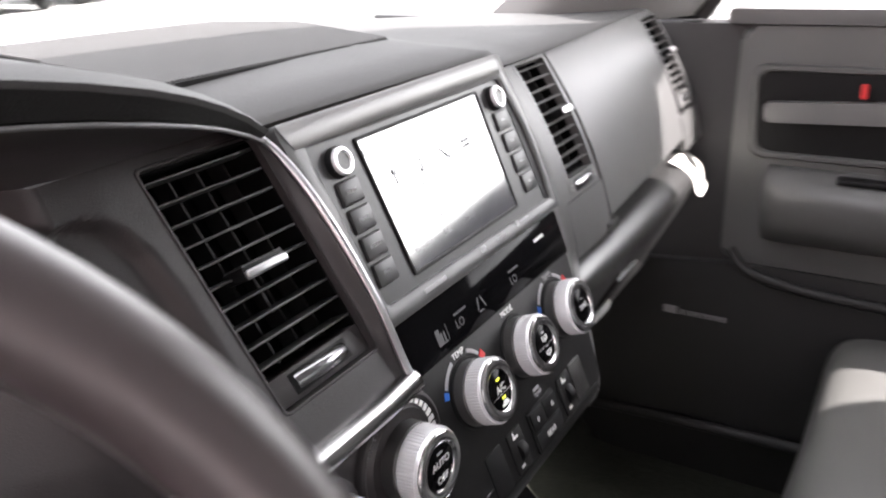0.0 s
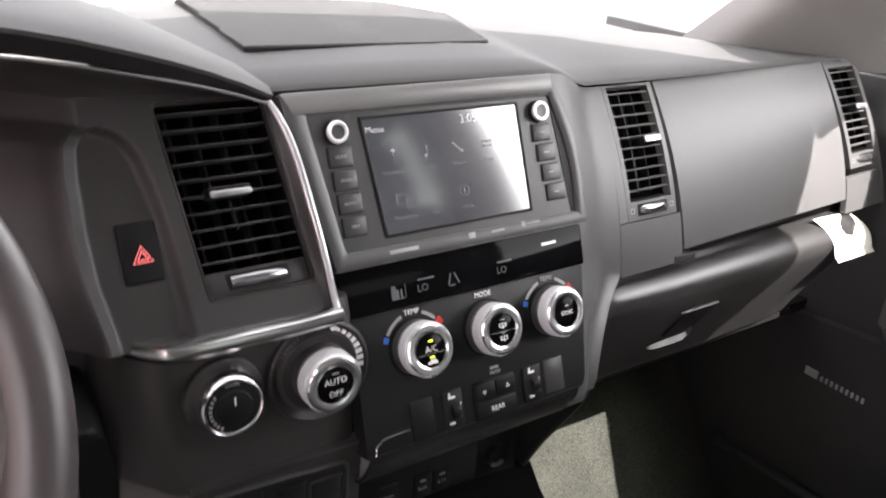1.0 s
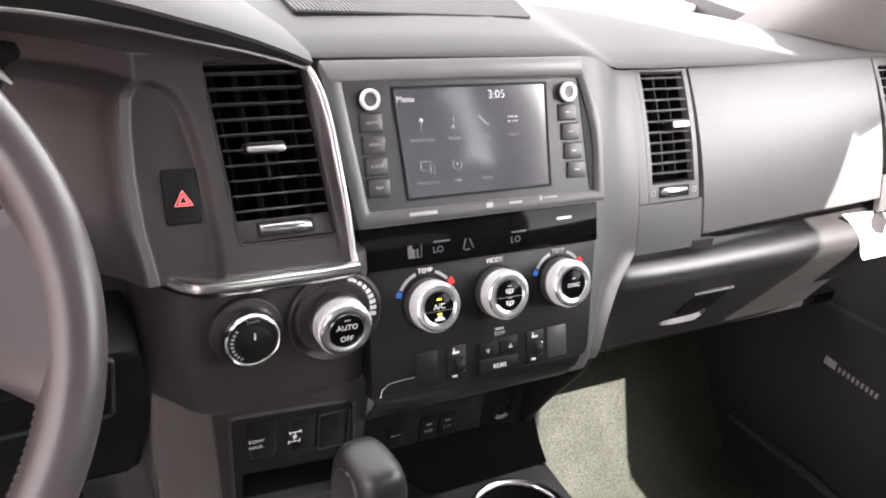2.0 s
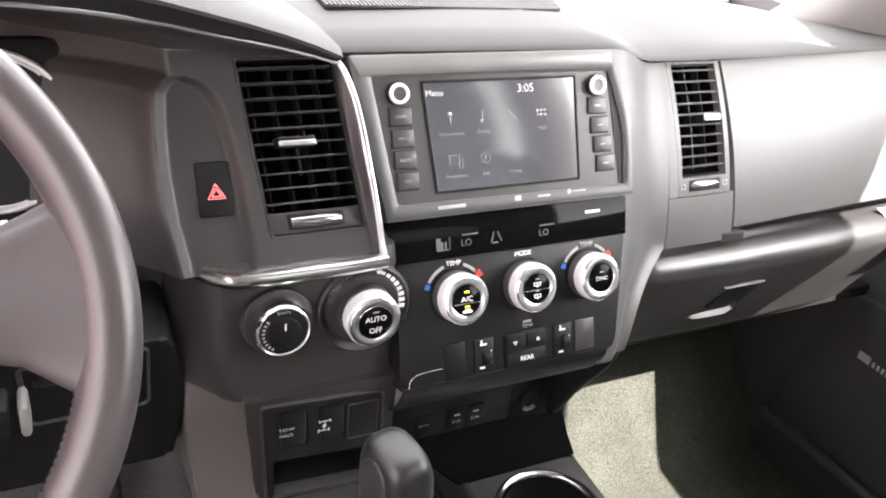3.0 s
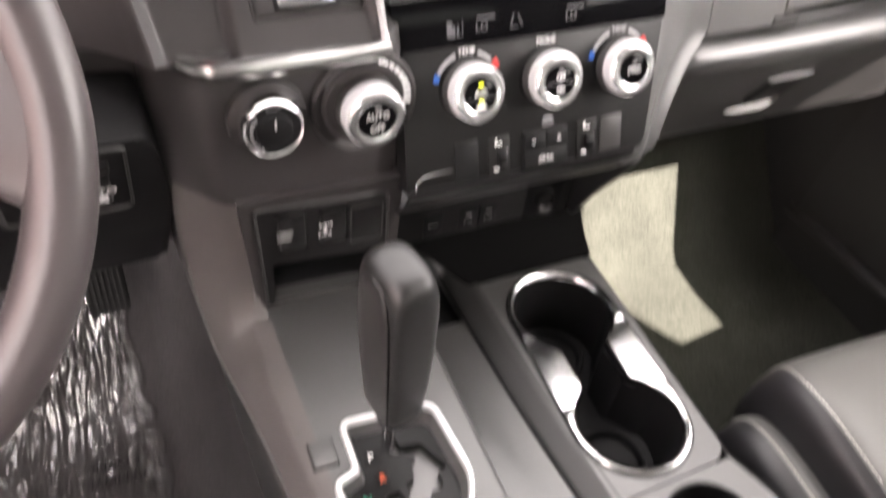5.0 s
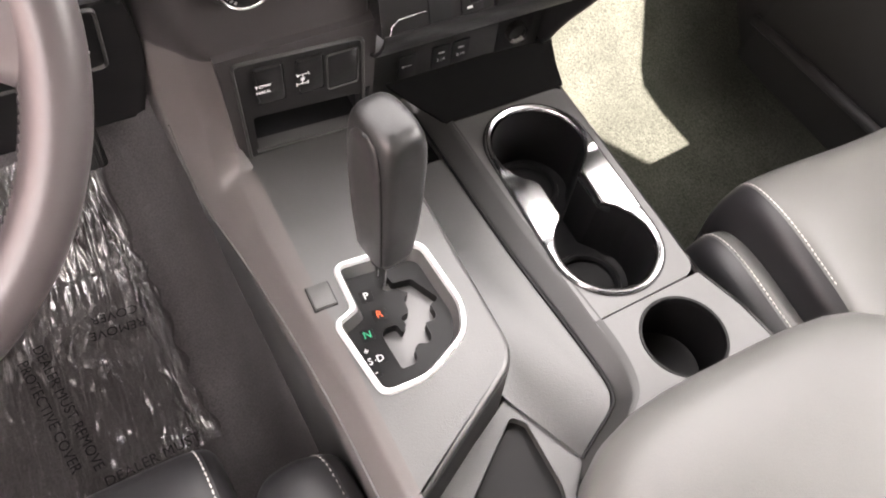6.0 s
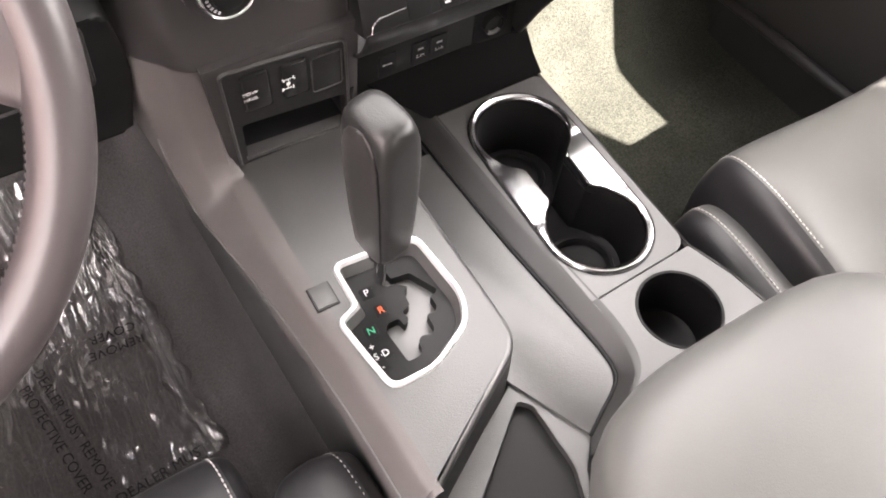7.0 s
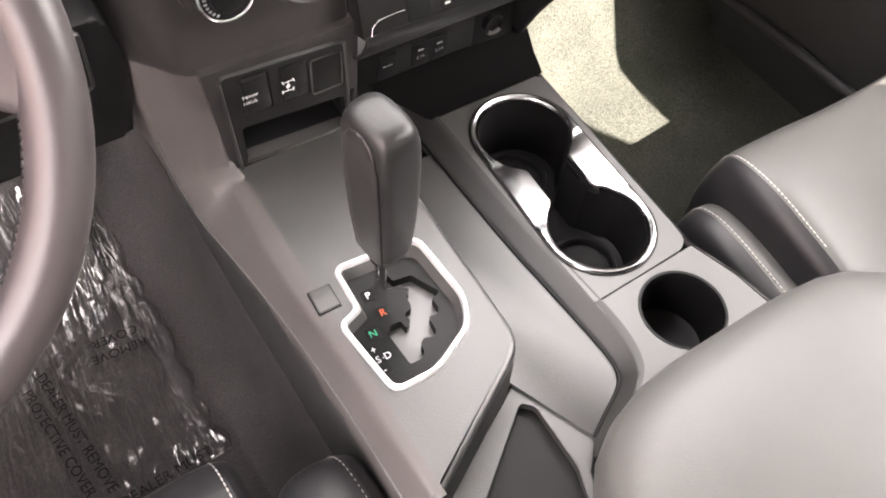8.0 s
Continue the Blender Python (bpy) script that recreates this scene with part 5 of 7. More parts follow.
for u, kind_ in ((-0.0555, "ac"), (0.0165, "mode"), (0.088, "sync")):
    km = at(ST, u, -0.181, 0.0)
    part("knob_seat", lathe(km, [(0, 0), (0.0252, 0), (0.0248, 0.0018), (0, 0.0018)], 48), BLACK, cl)
    kn = knob(at(km, 0, 0, 0.0018), 0.0216, 0.0229, cl)
    fm = at(km, 0, 0, 0.0244) @ Matrix.Scale(0.82, 4)
    if kind_ == "ac":
        lettering("word", "A/C", 0.0084, at(fm, 0, 0.0012), WHITE, kn)
        part("lamp", rbox(at(fm, 0, 0.0092), -0.0027, 0.0027, -0.0009, 0.0009, 0, 0.0004, 0.0002), GLOW_YELLOW, kn)
        part("lamp", rbox(at(fm, 0, -0.0068), -0.0027, 0.0027, -0.0009, 0.0009, 0, 0.0004, 0.0002), GLOW_YELLOW, kn)
        part("car_mark", join(rbox(at(fm, 0, -0.0125), -0.0055, 0.0055, -0.0013, 0.0013, 0, 0.0003, 0), rbox(at(fm, 0.0005, -0.0105), -0.003, 0.003, -0.0012, 0.0012, 0, 0.0003, 0)), WHITE, kn)
        part("divider", rbox(at(fm, 0, -0.0035), -0.0155, 0.0155, -0.0002, 0.0002, 0, 0.0002, 0), DIM, kn)
    elif kind_ == "mode":
        for v in (0.005, -0.0085):
            part("demist_mark", ring(at(fm, 0, v), [(-0.0042, -0.002), (0.0042, -0.002), (0.0048, 0.0022), (-0.0048, 0.0022)], [(-0.003, -0.001), (0.003, -0.001), (0.0035, 0.0013), (-0.0035, 0.0013)], 0, 0.0003), WHITE, kn)
            part("demist_mark", rbox(at(fm, 0, v), -0.0006, 0.0006, -0.0036, 0.001, 0, 0.0003, 0), WHITE, kn)
            part("bar", rbox(at(fm, 0, v + 0.0058), -0.0025, 0.0025, -0.0006, 0.0006, 0, 0.0003, 0), DIM, kn)
        part("divider", rbox(at(fm, 0, -0.0015), -0.0155, 0.0155, -0.0002, 0.0002, 0, 0.0002, 0), DIM, kn)
    else:
        lettering("word", "SYNC", 0.0066, at(fm, 0, -0.0008), WHITE, kn)
        part("bar", rbox(at(fm, 0, 0.007), -0.0022, 0.0022, -0.0006, 0.0006, 0, 0.0003, 0), DIM, kn)
    am = at(ST, u, -0.181, 0.0002)
    if kind_ != "mode":
        part("temperature_scale", arc(am, 0.0272, 0.0300, 110, 150), DIM, cl)
        part("temperature_scale", arc(am, 0.0272, 0.0300, 42, 70), DIM, cl)
        part("cold_mark", arc(am, 0.0262, 0.0310, 153, 163), BLUE, cl, "blue cold mark")
        part("hot_mark", arc(am, 0.0275, 0.0330, 27, 39), RED, cl, "red hot mark")
    lettering("word", "MODE" if kind_ == "mode" else "TEMP", 0.0062, at(am, 0, 0.0292), WHITE if kind_ != "sync" else DIM, cl)
lettering("word", "TEMP", 0.0050, at(ST, 0.019, -0.2220, 0.0), DIM, cl)
part("print_bar", rbox(at(ST, 0.019, -0.2175, 0.0), -0.0045, 0.0045, -0.0011, 0.0011, 0, 0.0003, 0), DIM, cl)
rear = part("rear_switch", rbox(ST, -0.0065, 0.0385, -0.2605, -0.2265, -0.004, 0.002, 0.0012), BLACK, cl, "black rear temperature rocker switch")
for u in (0.003, 0.0085 + 0.0205):
    part("rear_key", rbox(ST, u - 0.008 if u < 0.01 else 0.0165, u + 0.0125 if u < 0.01 else 0.0370, -0.2425, -0.2280, 0.0005, 0.0034, 0.001), BLACK, rear)
part("rear_key", rbox(ST, -0.005, 0.0370, -0.2590, -0.2445, 0.0005, 0.0030, 0.001), BLACK, rear)
lettering("word", "REAR", 0.0062, at(ST, 0.016, -0.2520, 0.0032), WHITE, rear)
part("arrow", triangle(at(ST, 0.0285, -0.2355, 0.0035), 0.0024, 0.5), WHITE, rear)
part("arrow", triangle(at(ST, 0.0035, -0.2355, 0.0035) @ Matrix.Rotation(math.pi, 4, "Z"), 0.0024, 0.5), WHITE, rear)
for u in (-0.0285, 0.0580):
    hs = part("heater_switch", rbox(ST, u - 0.0105, u + 0.0105, -0.2585, -0.2260, -0.004, 0.0018, 0.0015), DARK, cl, "seat heater thumb switch")
    part("thumbwheel", lathe(at(ST, u + 0.002, -0.2440, -0.002) @ Matrix.Rotation(math.pi / 2, 4, "Y"), [(0, -0.0042), (0.0075, -0.0042), (0.0082, -0.003), (0.0082, 0.003), (0.0075, 0.0042), (0, 0.0042)], 28), BLACK, hs)
    # chrome sliver modelled as the highlight along the thumbwheel
    part("wheel_glint", rbox(at(ST, u + 0.0065, -0.244, 0.002), -0.0006, 0.0006, -0.0065, 0.0065, 0, 0.0012, 0.0003), CHROME, hs)
    part("seat_mark", join(rbox(at(ST, u - 0.001, -0.2315, 0.0018), -0.0035, 0.0035, -0.0009, 0.0009, 0, 0.0003, 0), rbox(at(ST, u - 0.003, -0.2293, 0.0018), -0.0009, 0.0009, -0.002, 0.002, 0, 0.0003, 0)), WHITE, hs)
    part("bar", rbox(at(ST, u - 0.003, -0.2535, 0.0018), -0.0026, 0.0026, -0.001, 0.001, 0, 0.0003, 0), WHITE, hs)
part("blank_plate", rbox(ST, 0.0725, 0.0950, -0.2565, -0.2255, -0.004, 0.0010, 0.001), GRAPHITE, cl, "plain grey blanking plate")
part("blank_plate", rbox(ST, -0.0695, -0.0475, -0.2600, -0.2255, -0.004, 0.0012, 0.001), BLACK, cl)
part("socket_cover_edge", tube([ST @ Vector(p) for p in ((-0.106, -0.2610, 0.0006), (-0.104, -0.2530, 0.0006), (-0.097, -0.2480, 0.0006), (-0.080, -0.2470, 0.0006), (-0.072, -0.2470, 0.0006))], 0.0006, seg=6), CHROME, cl)
# lip under the climate panel, then the charging panel set back below it
lip = []
for (y, z) in ((-0.0915, 0.7575), (-0.0925, 0.754), (-0.091, 0.747), (-0.084, 0.733), (-0.076, 0.722), (-0.064, 0.714), (-0.03, 0.710), (0.02, 0.709)):
    lip.append([(-0.111, y, z), (-0.05, y, z), (0.05, y, z), (0.11, y, z), (0.119, y + 0.01, z)])
part("lip", loft(lip, thick=0.003), DARK, cl)
USB = plane((0, 0.0, 0.600), 0.0)
usb = thing("charging_panel", (0, 0.04, 0.62), "dark recessed panel with charging ports", "charging panel")
part("panel", rbox(USB, -0.112, 0.128, -0.03, 0.134, -0.02, 0.0, 0.002), DARK, usb)
for k, u in enumerate((-0.0365, 0.003, 0.0265)):
    pl = part("port_cover", rbox(USB, u - 0.0105, u + 0.0105, 0.004, 0.034, -0.002, 0.0025, 0.0015), BLACK, usb)
    if k:
        part("port_mark", rbox(at(USB, u, 0.0255, 0.0025), -0.0035, 0.0035, -0.0011, 0.0011, 0, 0.0004, 0.0002), DIM, pl)
        lettering("word", "2.1A", 0.0056, at(USB, u, 0.0165, 0.0025), DIM, pl)
    else:
        part("port_mark", rbox(at(USB, u, 0.021, 0.0025), -0.005, 0.005, -0.0004, 0.0004, 0, 0.0004, 0), DIM, pl)
        part("port_mark", lathe(at(USB, u - 0.005, 0.021, 0.0025), [(0, 0), (0.0013, 0), (0.0013, 0.0004), (0, 0.0004)], 12), DIM, pl)
part("socket_recess", rbox(USB, 0.072, 0.116, 0.0, 0.060, -0.001, 0.001, 0.004), BLACK, usb)
sk_m = at(USB, 0.0935, 0.026, 0.001)
part("power_socket", lathe(sk_m, [(0, 0.0), (0.0125, 0.0), (0.0125, 0.006), (0.0115, 0.008), (0.0095, 0.008), (0.009, 0.004), (0, 0.004)], 32), MATTE, usb, "black power socket")
part("socket_tab", arc(at(sk_m, 0, 0, 0.006), 0.0085, 0.0122, 225, 315, 0.003), SATIN, usb)

# ---- glove box and paper tag ----
glove = thing("glove_box", (0.43, 0.02, 0.72), "closed dark grey glove box with a latch handle", "glove box")
g_prof = [(0.06, 0.812), (0.0, 0.812), (-0.020, 0.810), (-0.033, 0.802), (-0.0375, 0.791), (-0.035, 0.778), (-0.024, 0.755), (-0.006, 0.722), (0.012, 0.690), (0.024, 0.668), (0.036, 0.645), (0.05, 0.634)]
gr = []
for x, k in ((0.184, 0.04), (0.187, 0.015), (0.194, 0.004), (0.21, 0.0), (0.30, -0.003), (0.45, -0.004), (0.58, -0.001), (0.645, 0.006), (0.672, 0.018), (0.682, 0.05)):
    gr.append([(x - 0.012 * max(0, 0.80 - z) / 0.12 * (x < 0.25), y + k, z) for y, z in g_prof])
part("lid", loft([spline(r, 3) for r in gr], thick=0.006), GLOVE, glove, "", 60)
GH = plane((0.36, -0.0195, 0.735), -0.55)
part("latch_recess", prism(GH, rounded([(-0.030, -0.034), (0.024, -0.034), (0.026, 0.022), (-0.020, 0.022), (-0.026, -0.004)], 0.008), -0.004, 0.0006, 0.0004), DARK, glove)
part("handle", loft([[GH @ Vector(p) for p in ((u - 0.003, v - h, 0.001), (u - 0.001, v - h * 0.5, 0.003 + d), (u, v + h * 0.3, 0.004 + d), (u, v + h, 0.001))] for u, v, h, d in ((-0.046, -0.0435, 0.0008, 0.0), (-0.036, -0.0425, 0.0025, 0.002), (-0.015, -0.0415, 0.0035, 0.003), (0.004, -0.0405, 0.003, 0.003), (0.014, -0.036, 0.002, 0.002), (0.016, -0.026, 0.001, 0.0))], thick=0.001), DASH, glove, "grey curved latch handle", 60)
part("latch_edge", rbox(GH, -0.0415, 0.0225, 0.0245, 0.0265, 0.0, 0.0035, 0.0008), DASH, glove)
part("lower_edge", loft([[(x, y, z) for x in (0.175, 0.3, 0.5, 0.675)] for y, z in ((0.044, 0.642), (0.042, 0.634), (0.05, 0.626), (0.09, 0.624))], thick=0.004), DARK, glove)
tg = []
for i in range(9):
    t = i / 8
    row = []
    for s in (0, 0.25, 0.5, 0.75, 1):
        p = Vector((0.579, -0.004, 0.8165)).lerp(Vector((0.70, 0.012, 0.800)), s).lerp(Vector((0.596, -0.048, 0.770)).lerp(Vector((0.738, -0.020, 0.748)), s), t)
        row.append(p + Vector((0, -0.012, 0.005)) * math.sin(math.pi * min(1, t + 0.12)) + Vector((0, -0.004, 0.004)) * math.sin(math.pi * s))
    tg.append(row)
solo("paper_tag", loft(tg, thick=0.0004), PAPER, "white paper tag hanging from the glove box lid", "tag")

# ---- centre console ----
con = thing("centre_console", (-0.05, -0.2, 0.3), "dark grey plastic centre console between the front seats", "console")
ZD, ZP, ZT = 0.612, 0.56, 0.548
# raised deck on the driver's side with a bevelled left flank
deck_poly = rounded([(-0.232, 0.0), (-0.232, -0.226), (-0.231, -0.402), (-0.2265, -0.4045), (-0.0990, -0.332), (-0.0930, -0.165), (-0.090, 0.0)], [0.002, 0.05, 0.003, 0.004, 0.024, 0.05, 0.002])
gate_o = [(-0.2172, -0.3184), (-0.1744, -0.3196), (-0.1288, -0.2971), (-0.1160, -0.2703), (-0.1202, -0.1945), (-0.1975, -0.1881), (-0.2045, -0.1937), (-0.2059, -0.2335), (-0.2226, -0.2393), (-0.2255, -0.2464)]
gate_r = [0.012, 0.015, 0.014, 0.014, 0.014, 0.006, 0.006, 0.006, 0.005, 0.005]


flank = low_rows
for y, xl, ex in ((-0.095, -0.2675, -0.2420), (-0.124, -0.263, -0.2440), (-0.186, -0.2555, -0.2425), (-0.25, -0.2505, -0.2385), (-0.315, -0.2475, -0.2355), (-0.392, -0.2465, -0.2340), (-0.402, -0.243, -0.2315), (-0.407, -0.2335, -0.2315)):
    mx = (xl + ex) / 2
    flank.append([(xl * 0.6 - 0.0995, y, 0.53), (xl - 0.0004, y, 0.5665), (xl, y, 0.5705), (xl + 0.0022, y, 0.574), (mx - 0.002, y, 0.5895), (mx + 0.002, y, 0.5955), (ex - 0.0022, y, ZD - 0.0042), (ex + 0.0022, y, ZD - 0.0008), (-0.2245, y, ZD + 0.0002)])
columns = [spline(c, 4) for c in zip(*flank)]
# the flank's paler tone stands in for light from the left
part("left_flank", loft([list(r) for r in zip(*columns)]), FLANK_LIT, con, "", 60)
wall_rows = [[(xl, y, zt), (xl * 0.6 - 0.0995, y, 0.53), (xl * 0.2 - 0.200, y, 0.44), (-0.2475, y, FLOOR)] for y, xl, zt in ((0.50, -0.278, 0.70), (0.25, -0.281, 0.70), (0.05, -0.283, 0.70), (0.0, -0.2815, 0.66), (-0.033, -0.2798, 0.612), (-0.045, -0.2768, 0.590), (-0.058, -0.2735, 0.5655), (-0.124, -0.2628, 0.568), (-0.186, -0.2553, 0.568), (-0.25, -0.2503, 0.568), (-0.315, -0.2473, 0.568), (-0.392, -0.2463, 0.568), (-0.407, -0.2333, 0.568))]
part("lower_wall", loft([spline(r, 4) for r in wall_rows]), CONSOLE, con, "", 60)
part("flank_bead", tube([(p[0] - 0.0003, p[1] - 0.0003, p[2]) for p in columns[2][10:-3]], 0.0009, seg=8), SATIN, con, "thin bright bead along the flank")
hole = rounded(gate_o, gate_r, 5)


part("deck", plate_with_hole(WORLD, shrink(deck_poly, 0.0060), hole, ZD - 0.006, ZD), CONSOLE, con)
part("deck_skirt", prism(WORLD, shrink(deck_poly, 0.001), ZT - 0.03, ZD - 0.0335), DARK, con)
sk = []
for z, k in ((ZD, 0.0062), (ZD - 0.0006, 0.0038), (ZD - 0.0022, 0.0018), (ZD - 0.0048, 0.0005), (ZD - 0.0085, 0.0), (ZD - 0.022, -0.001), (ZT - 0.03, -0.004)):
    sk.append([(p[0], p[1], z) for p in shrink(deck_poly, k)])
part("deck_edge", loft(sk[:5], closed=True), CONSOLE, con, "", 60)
# darker than the deck's top: shade down towards the tray put into the colour
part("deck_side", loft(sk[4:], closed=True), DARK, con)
# tray between deck and cup holders
tray = rounded([(-0.092, -0.20), (-0.108, -0.335), (-0.0725, -0.4165), (-0.0270, -0.3930), (-0.0140, -0.3740), (-0.0140, -0.318), (-0.0210, -0.216), (-0.0235, -0.075), (-0.090, -0.075)], [0.01, 0.01, 0.004, 0.012, 0.012, 0.03, 0.03, 0.004, 0.004])
part("tray_mat", prism(WORLD, tray, ZT - 0.01, ZT, 0.001), CONSOLE, con, "smooth grey tray mat")
part("tray_base", prism(WORLD, [(-0.232, 0.04), (-0.232, -0.395), (-0.20, -0.46), (-0.05, -0.46), (0.0, -0.40), (0.0, 0.04)], 0.26, ZT - 0.014), DARK, con)
part("front_step", rbox(WORLD, -0.10, 0.0, -0.066, 0.036, ZT - 0.03, ZT - 0.012, 0.006), BLACK, con)
part("coin_slot", rbox(WORLD, -0.088, -0.045, -0.070, -0.045, ZT - 0.016, ZT - 0.006, 0.003), BLACK, con)
# rear platform and open cubby
cub_o = [(-0.240, -0.412), (-0.100, -0.338), (-0.068, -0.414), (-0.094, -0.440), (-0.150, -0.56), (-0.240, -0.56)]
cub_i = rounded([(-0.200, -0.424), (-0.109, -0.3565), (-0.0985, -0.3670), (-0.1000, -0.4300), (-0.128, -0.51), (-0.200, -0.51)], [0.01, 0.005, 0.005, 0.006, 0.01, 0.01])
part("rear_platform", plate_with_hole(WORLD, cub_o, cub_i, ZT - 0.02, ZT - 0.004), CONSOLE, con)
cw = []
for z, k in ((ZT - 0.003, -0.001), (ZT - 0.006, 0.0006), (ZT - 0.012, 0.001), (ZT - 0.06, 0.005)):
    cw.append([(p[0], p[1], z) for p in shrink(cub_i, k)])
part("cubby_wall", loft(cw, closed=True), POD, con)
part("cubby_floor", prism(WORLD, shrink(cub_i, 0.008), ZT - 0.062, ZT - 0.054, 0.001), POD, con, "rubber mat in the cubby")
mat_line = [(p[0], p[1], ZT - 0.0535) for p in shrink(cub_i, 0.0095)]
part("mat_edge", tube(mat_line, 0.0010, closed=True, seg=6), DASH, con, "raised edge of the mat")
# cup holder plate
C1, C2, R1, C3, R3 = (0.0725, -0.1085), (0.0655, -0.2460), 0.0515, (0.0755, -0.3640), 0.0425


def pill(k, n=40, waist=0.0245):
    """The outline round both cup wells, drawn in at the waist, grown by k."""
    out = []
    c1, c2 = Vector(C1), Vector(C2)
    ax = (c1 - c2).normalized()
    sd = Vector((ax.y, -ax.x))
    mid, half = (c1 + c2) / 2, (c1 - c2).length / 2
    span = half + R1 + k
    for i in range(n):
        a = 2 * math.pi * i / n
        t, sgn = math.cos(a), math.sin(a)
        s = span * t
        if abs(s) >= half:
            w = math.sqrt(max(0, (R1 + k) ** 2 - (abs(s) - half) ** 2))
        else:
            w = R1 + k
            if k < 0.003:
                r_ = R1 + k
                w = max(waist + 0.0, math.sqrt(max(0, r_ * r_ - (half - abs(s)) ** 2)))
        out.append(tuple(mid + ax * s + sd * (w if sgn >= 0 else -w)))
    return out


part("cup_plate", plate_with_hole(WORLD, rounded([(0.001, -0.043), (0.0060, -0.315), (0.133, -0.311), (0.143, -0.043)], [0.002, 0.002, 0.02, 0.012]), pill(0.0042, 72), ZP - 0.008, ZP), CONSOLE, con)
part("rear_plate", plate_with_hole(WORLD, rounded([(0.0062, -0.3165), (0.0095, -0.352), (0.0020, -0.388), (-0.022, -0.407), (-0.040, -0.47), (0.165, -0.47), (0.150, -0.36), (0.1345, -0.3125)], [0.002, 0.01, 0.01, 0.01, 0.01, 0.01, 0.03, 0.004]), [(C3[0] + R3 * math.cos(a), C3[1] + R3 * math.sin(a)) for a in [2 * math.pi * i / 40 for i in range(40)]], ZP - 0.008, ZP - 0.0008), CONSOLE, con)
# recess black here paints the shade under the stack onto the plate's front
part("front_apron", loft([[(-0.004, -0.0415, ZP - 0.0005), (0.06, -0.0415, ZP - 0.0005), (0.1475, -0.0415, ZP - 0.0005)], [(-0.03, -0.02, ZP + 0.016), (0.06, -0.02, ZP + 0.016), (0.149, -0.02, ZP + 0.012)], [(-0.06, 0.0, 0.601), (0.06, 0.0, 0.601), (0.150, 0.0, 0.592)], [(-0.06, 0.036, 0.615), (0.06, 0.036, 0.615), (0.154, 0.036, 0.605)]], thick=0.006), DEEP_SHADE, con)
outer_line = spline([(-0.003, 0.03, 0), (-0.002, -0.044, 0), (-0.001, -0.184, 0), (0.006, -0.290, 0), (0.008, -0.350, 0), (-0.001, -0.388, 0), (-0.024, -0.408, 0), (-0.052, -0.420, 0), (-0.090, -0.434, 0)], 6)
inner_line = spline([(-0.024, 0.03, 0), (-0.0235, -0.060, 0), (-0.0215, -0.200, 0), (-0.0150, -0.305, 0), (-0.0125, -0.360, 0), (-0.0165, -0.383, 0), (-0.028, -0.394, 0), (-0.050, -0.4055, 0), (-0.0725, -0.4175, 0)], 6)
wr = []
for o, i in zip(outer_line, inner_line):
    wr.append([(o.x + 0.006, o.y, ZP + 0.0002), (o.x, o.y, ZP - 0.0004), (o.x * 0.85 + i.x * 0.15, o.y * 0.85 + i.y * 0.15, ZP - 0.0022), (o.x * 0.2 + i.x * 0.8, o.y * 0.2 + i.y * 0.8, ZT + 0.0010), (i.x, i.y, ZT - 0.0015), (i.x - 0.001, i.y, ZT - 0.010)])
part("tray_wall", loft(wr), GRAPHITE, con, "", 60)
part("tray_edge", tube([(i.x - 0.0012, i.y, ZT + 0.0008) for i in inner_line[3:]], 0.0016, seg=6), BLACK, con)
rf = []
for x, y in ((0.155, 0.34), (0.152, 0.04), (0.143, -0.043), (0.1345, -0.31), (0.150, -0.36), (0.165, -0.47), (0.17, -0.6)):
    rf.append([(x - 0.002, y, ZP), (x + 0.004, y, ZP - 0.004), (x + 0.012, y, ZP - 0.05), (x + 0.030, y, FLOOR)])
part("right_flank", loft(rf, thick=0.004), DARK, con)


def bowl(name, pts, depth, mat):
    rows = []
    n = len(pts)
    c = sum((Vector(p) for p in pts), Vector((0, 0))) / n
    for z, k in ((ZP - 0.001, 1.0), (ZP - 0.01, 0.985), (ZP - depth, 0.93), (ZP - depth - 0.004, 0.80)):
        rows.append([(c.x + (p[0] - c.x) * k, c.y + (p[1] - c.y) * k, z) for p in pts])
    bm = loft(rows, closed=True)
    bmesh.ops.contextual_create(bm, geom=[e for e in bm.edges if e.is_boundary and all(abs(v.co.z - (ZP - depth - 0.004)) < 1e-5 for v in e.verts)])
    return part(name, bm, mat, con)


bowl("cup_well", pill(-0.001, 72), 0.075, BLACK)
bowl("cup_well", [(C3[0] + R3 * math.cos(a), C3[1] + R3 * math.sin(a)) for a in [2 * math.pi * i / 40 for i in range(40)]], 0.07, BLACK)
for c in (C1, C2):
    part("well_rib", lathe(Matrix.Translation((c[0], c[1], ZP - 0.0745)), [(0.030, 0), (0.033, 0.004), (0.036, 0.004), (0.038, 0)], 40, True), BLACK, con)
po, pi_ = pill(0.0080, 144), pill(-0.0005, 144)
rows = []
for a, b, z in ((0.0, 0, -0.002), (0.0006, 0, 0.0016), (0.0018, 0, 0.0032), (0.0035, 0, 0.0036), (0, 0.0042, 0.0030), (0, 0.0022, 0.0022), (0, 0.0008, 0.0002), (0, 0.0, -0.004), (0, -0.0006, -0.012)):
    row = []
    for o, i in zip(po, pi_):
        o, i = Vector(o), Vector(i)
        w = (i - o).length
        d = min(a, 0.45 * w) if a or not b and z < 0 and not rows else max(0.46 * w, w - b)
        p = o + (i - o).normalized() * d
        row.append((p.x, p.y, ZP + z - (0.0025 * math.sin(math.pi * min(1.0, d / w)) if w > 0.016 else 0.0)))
    rows.append(row)
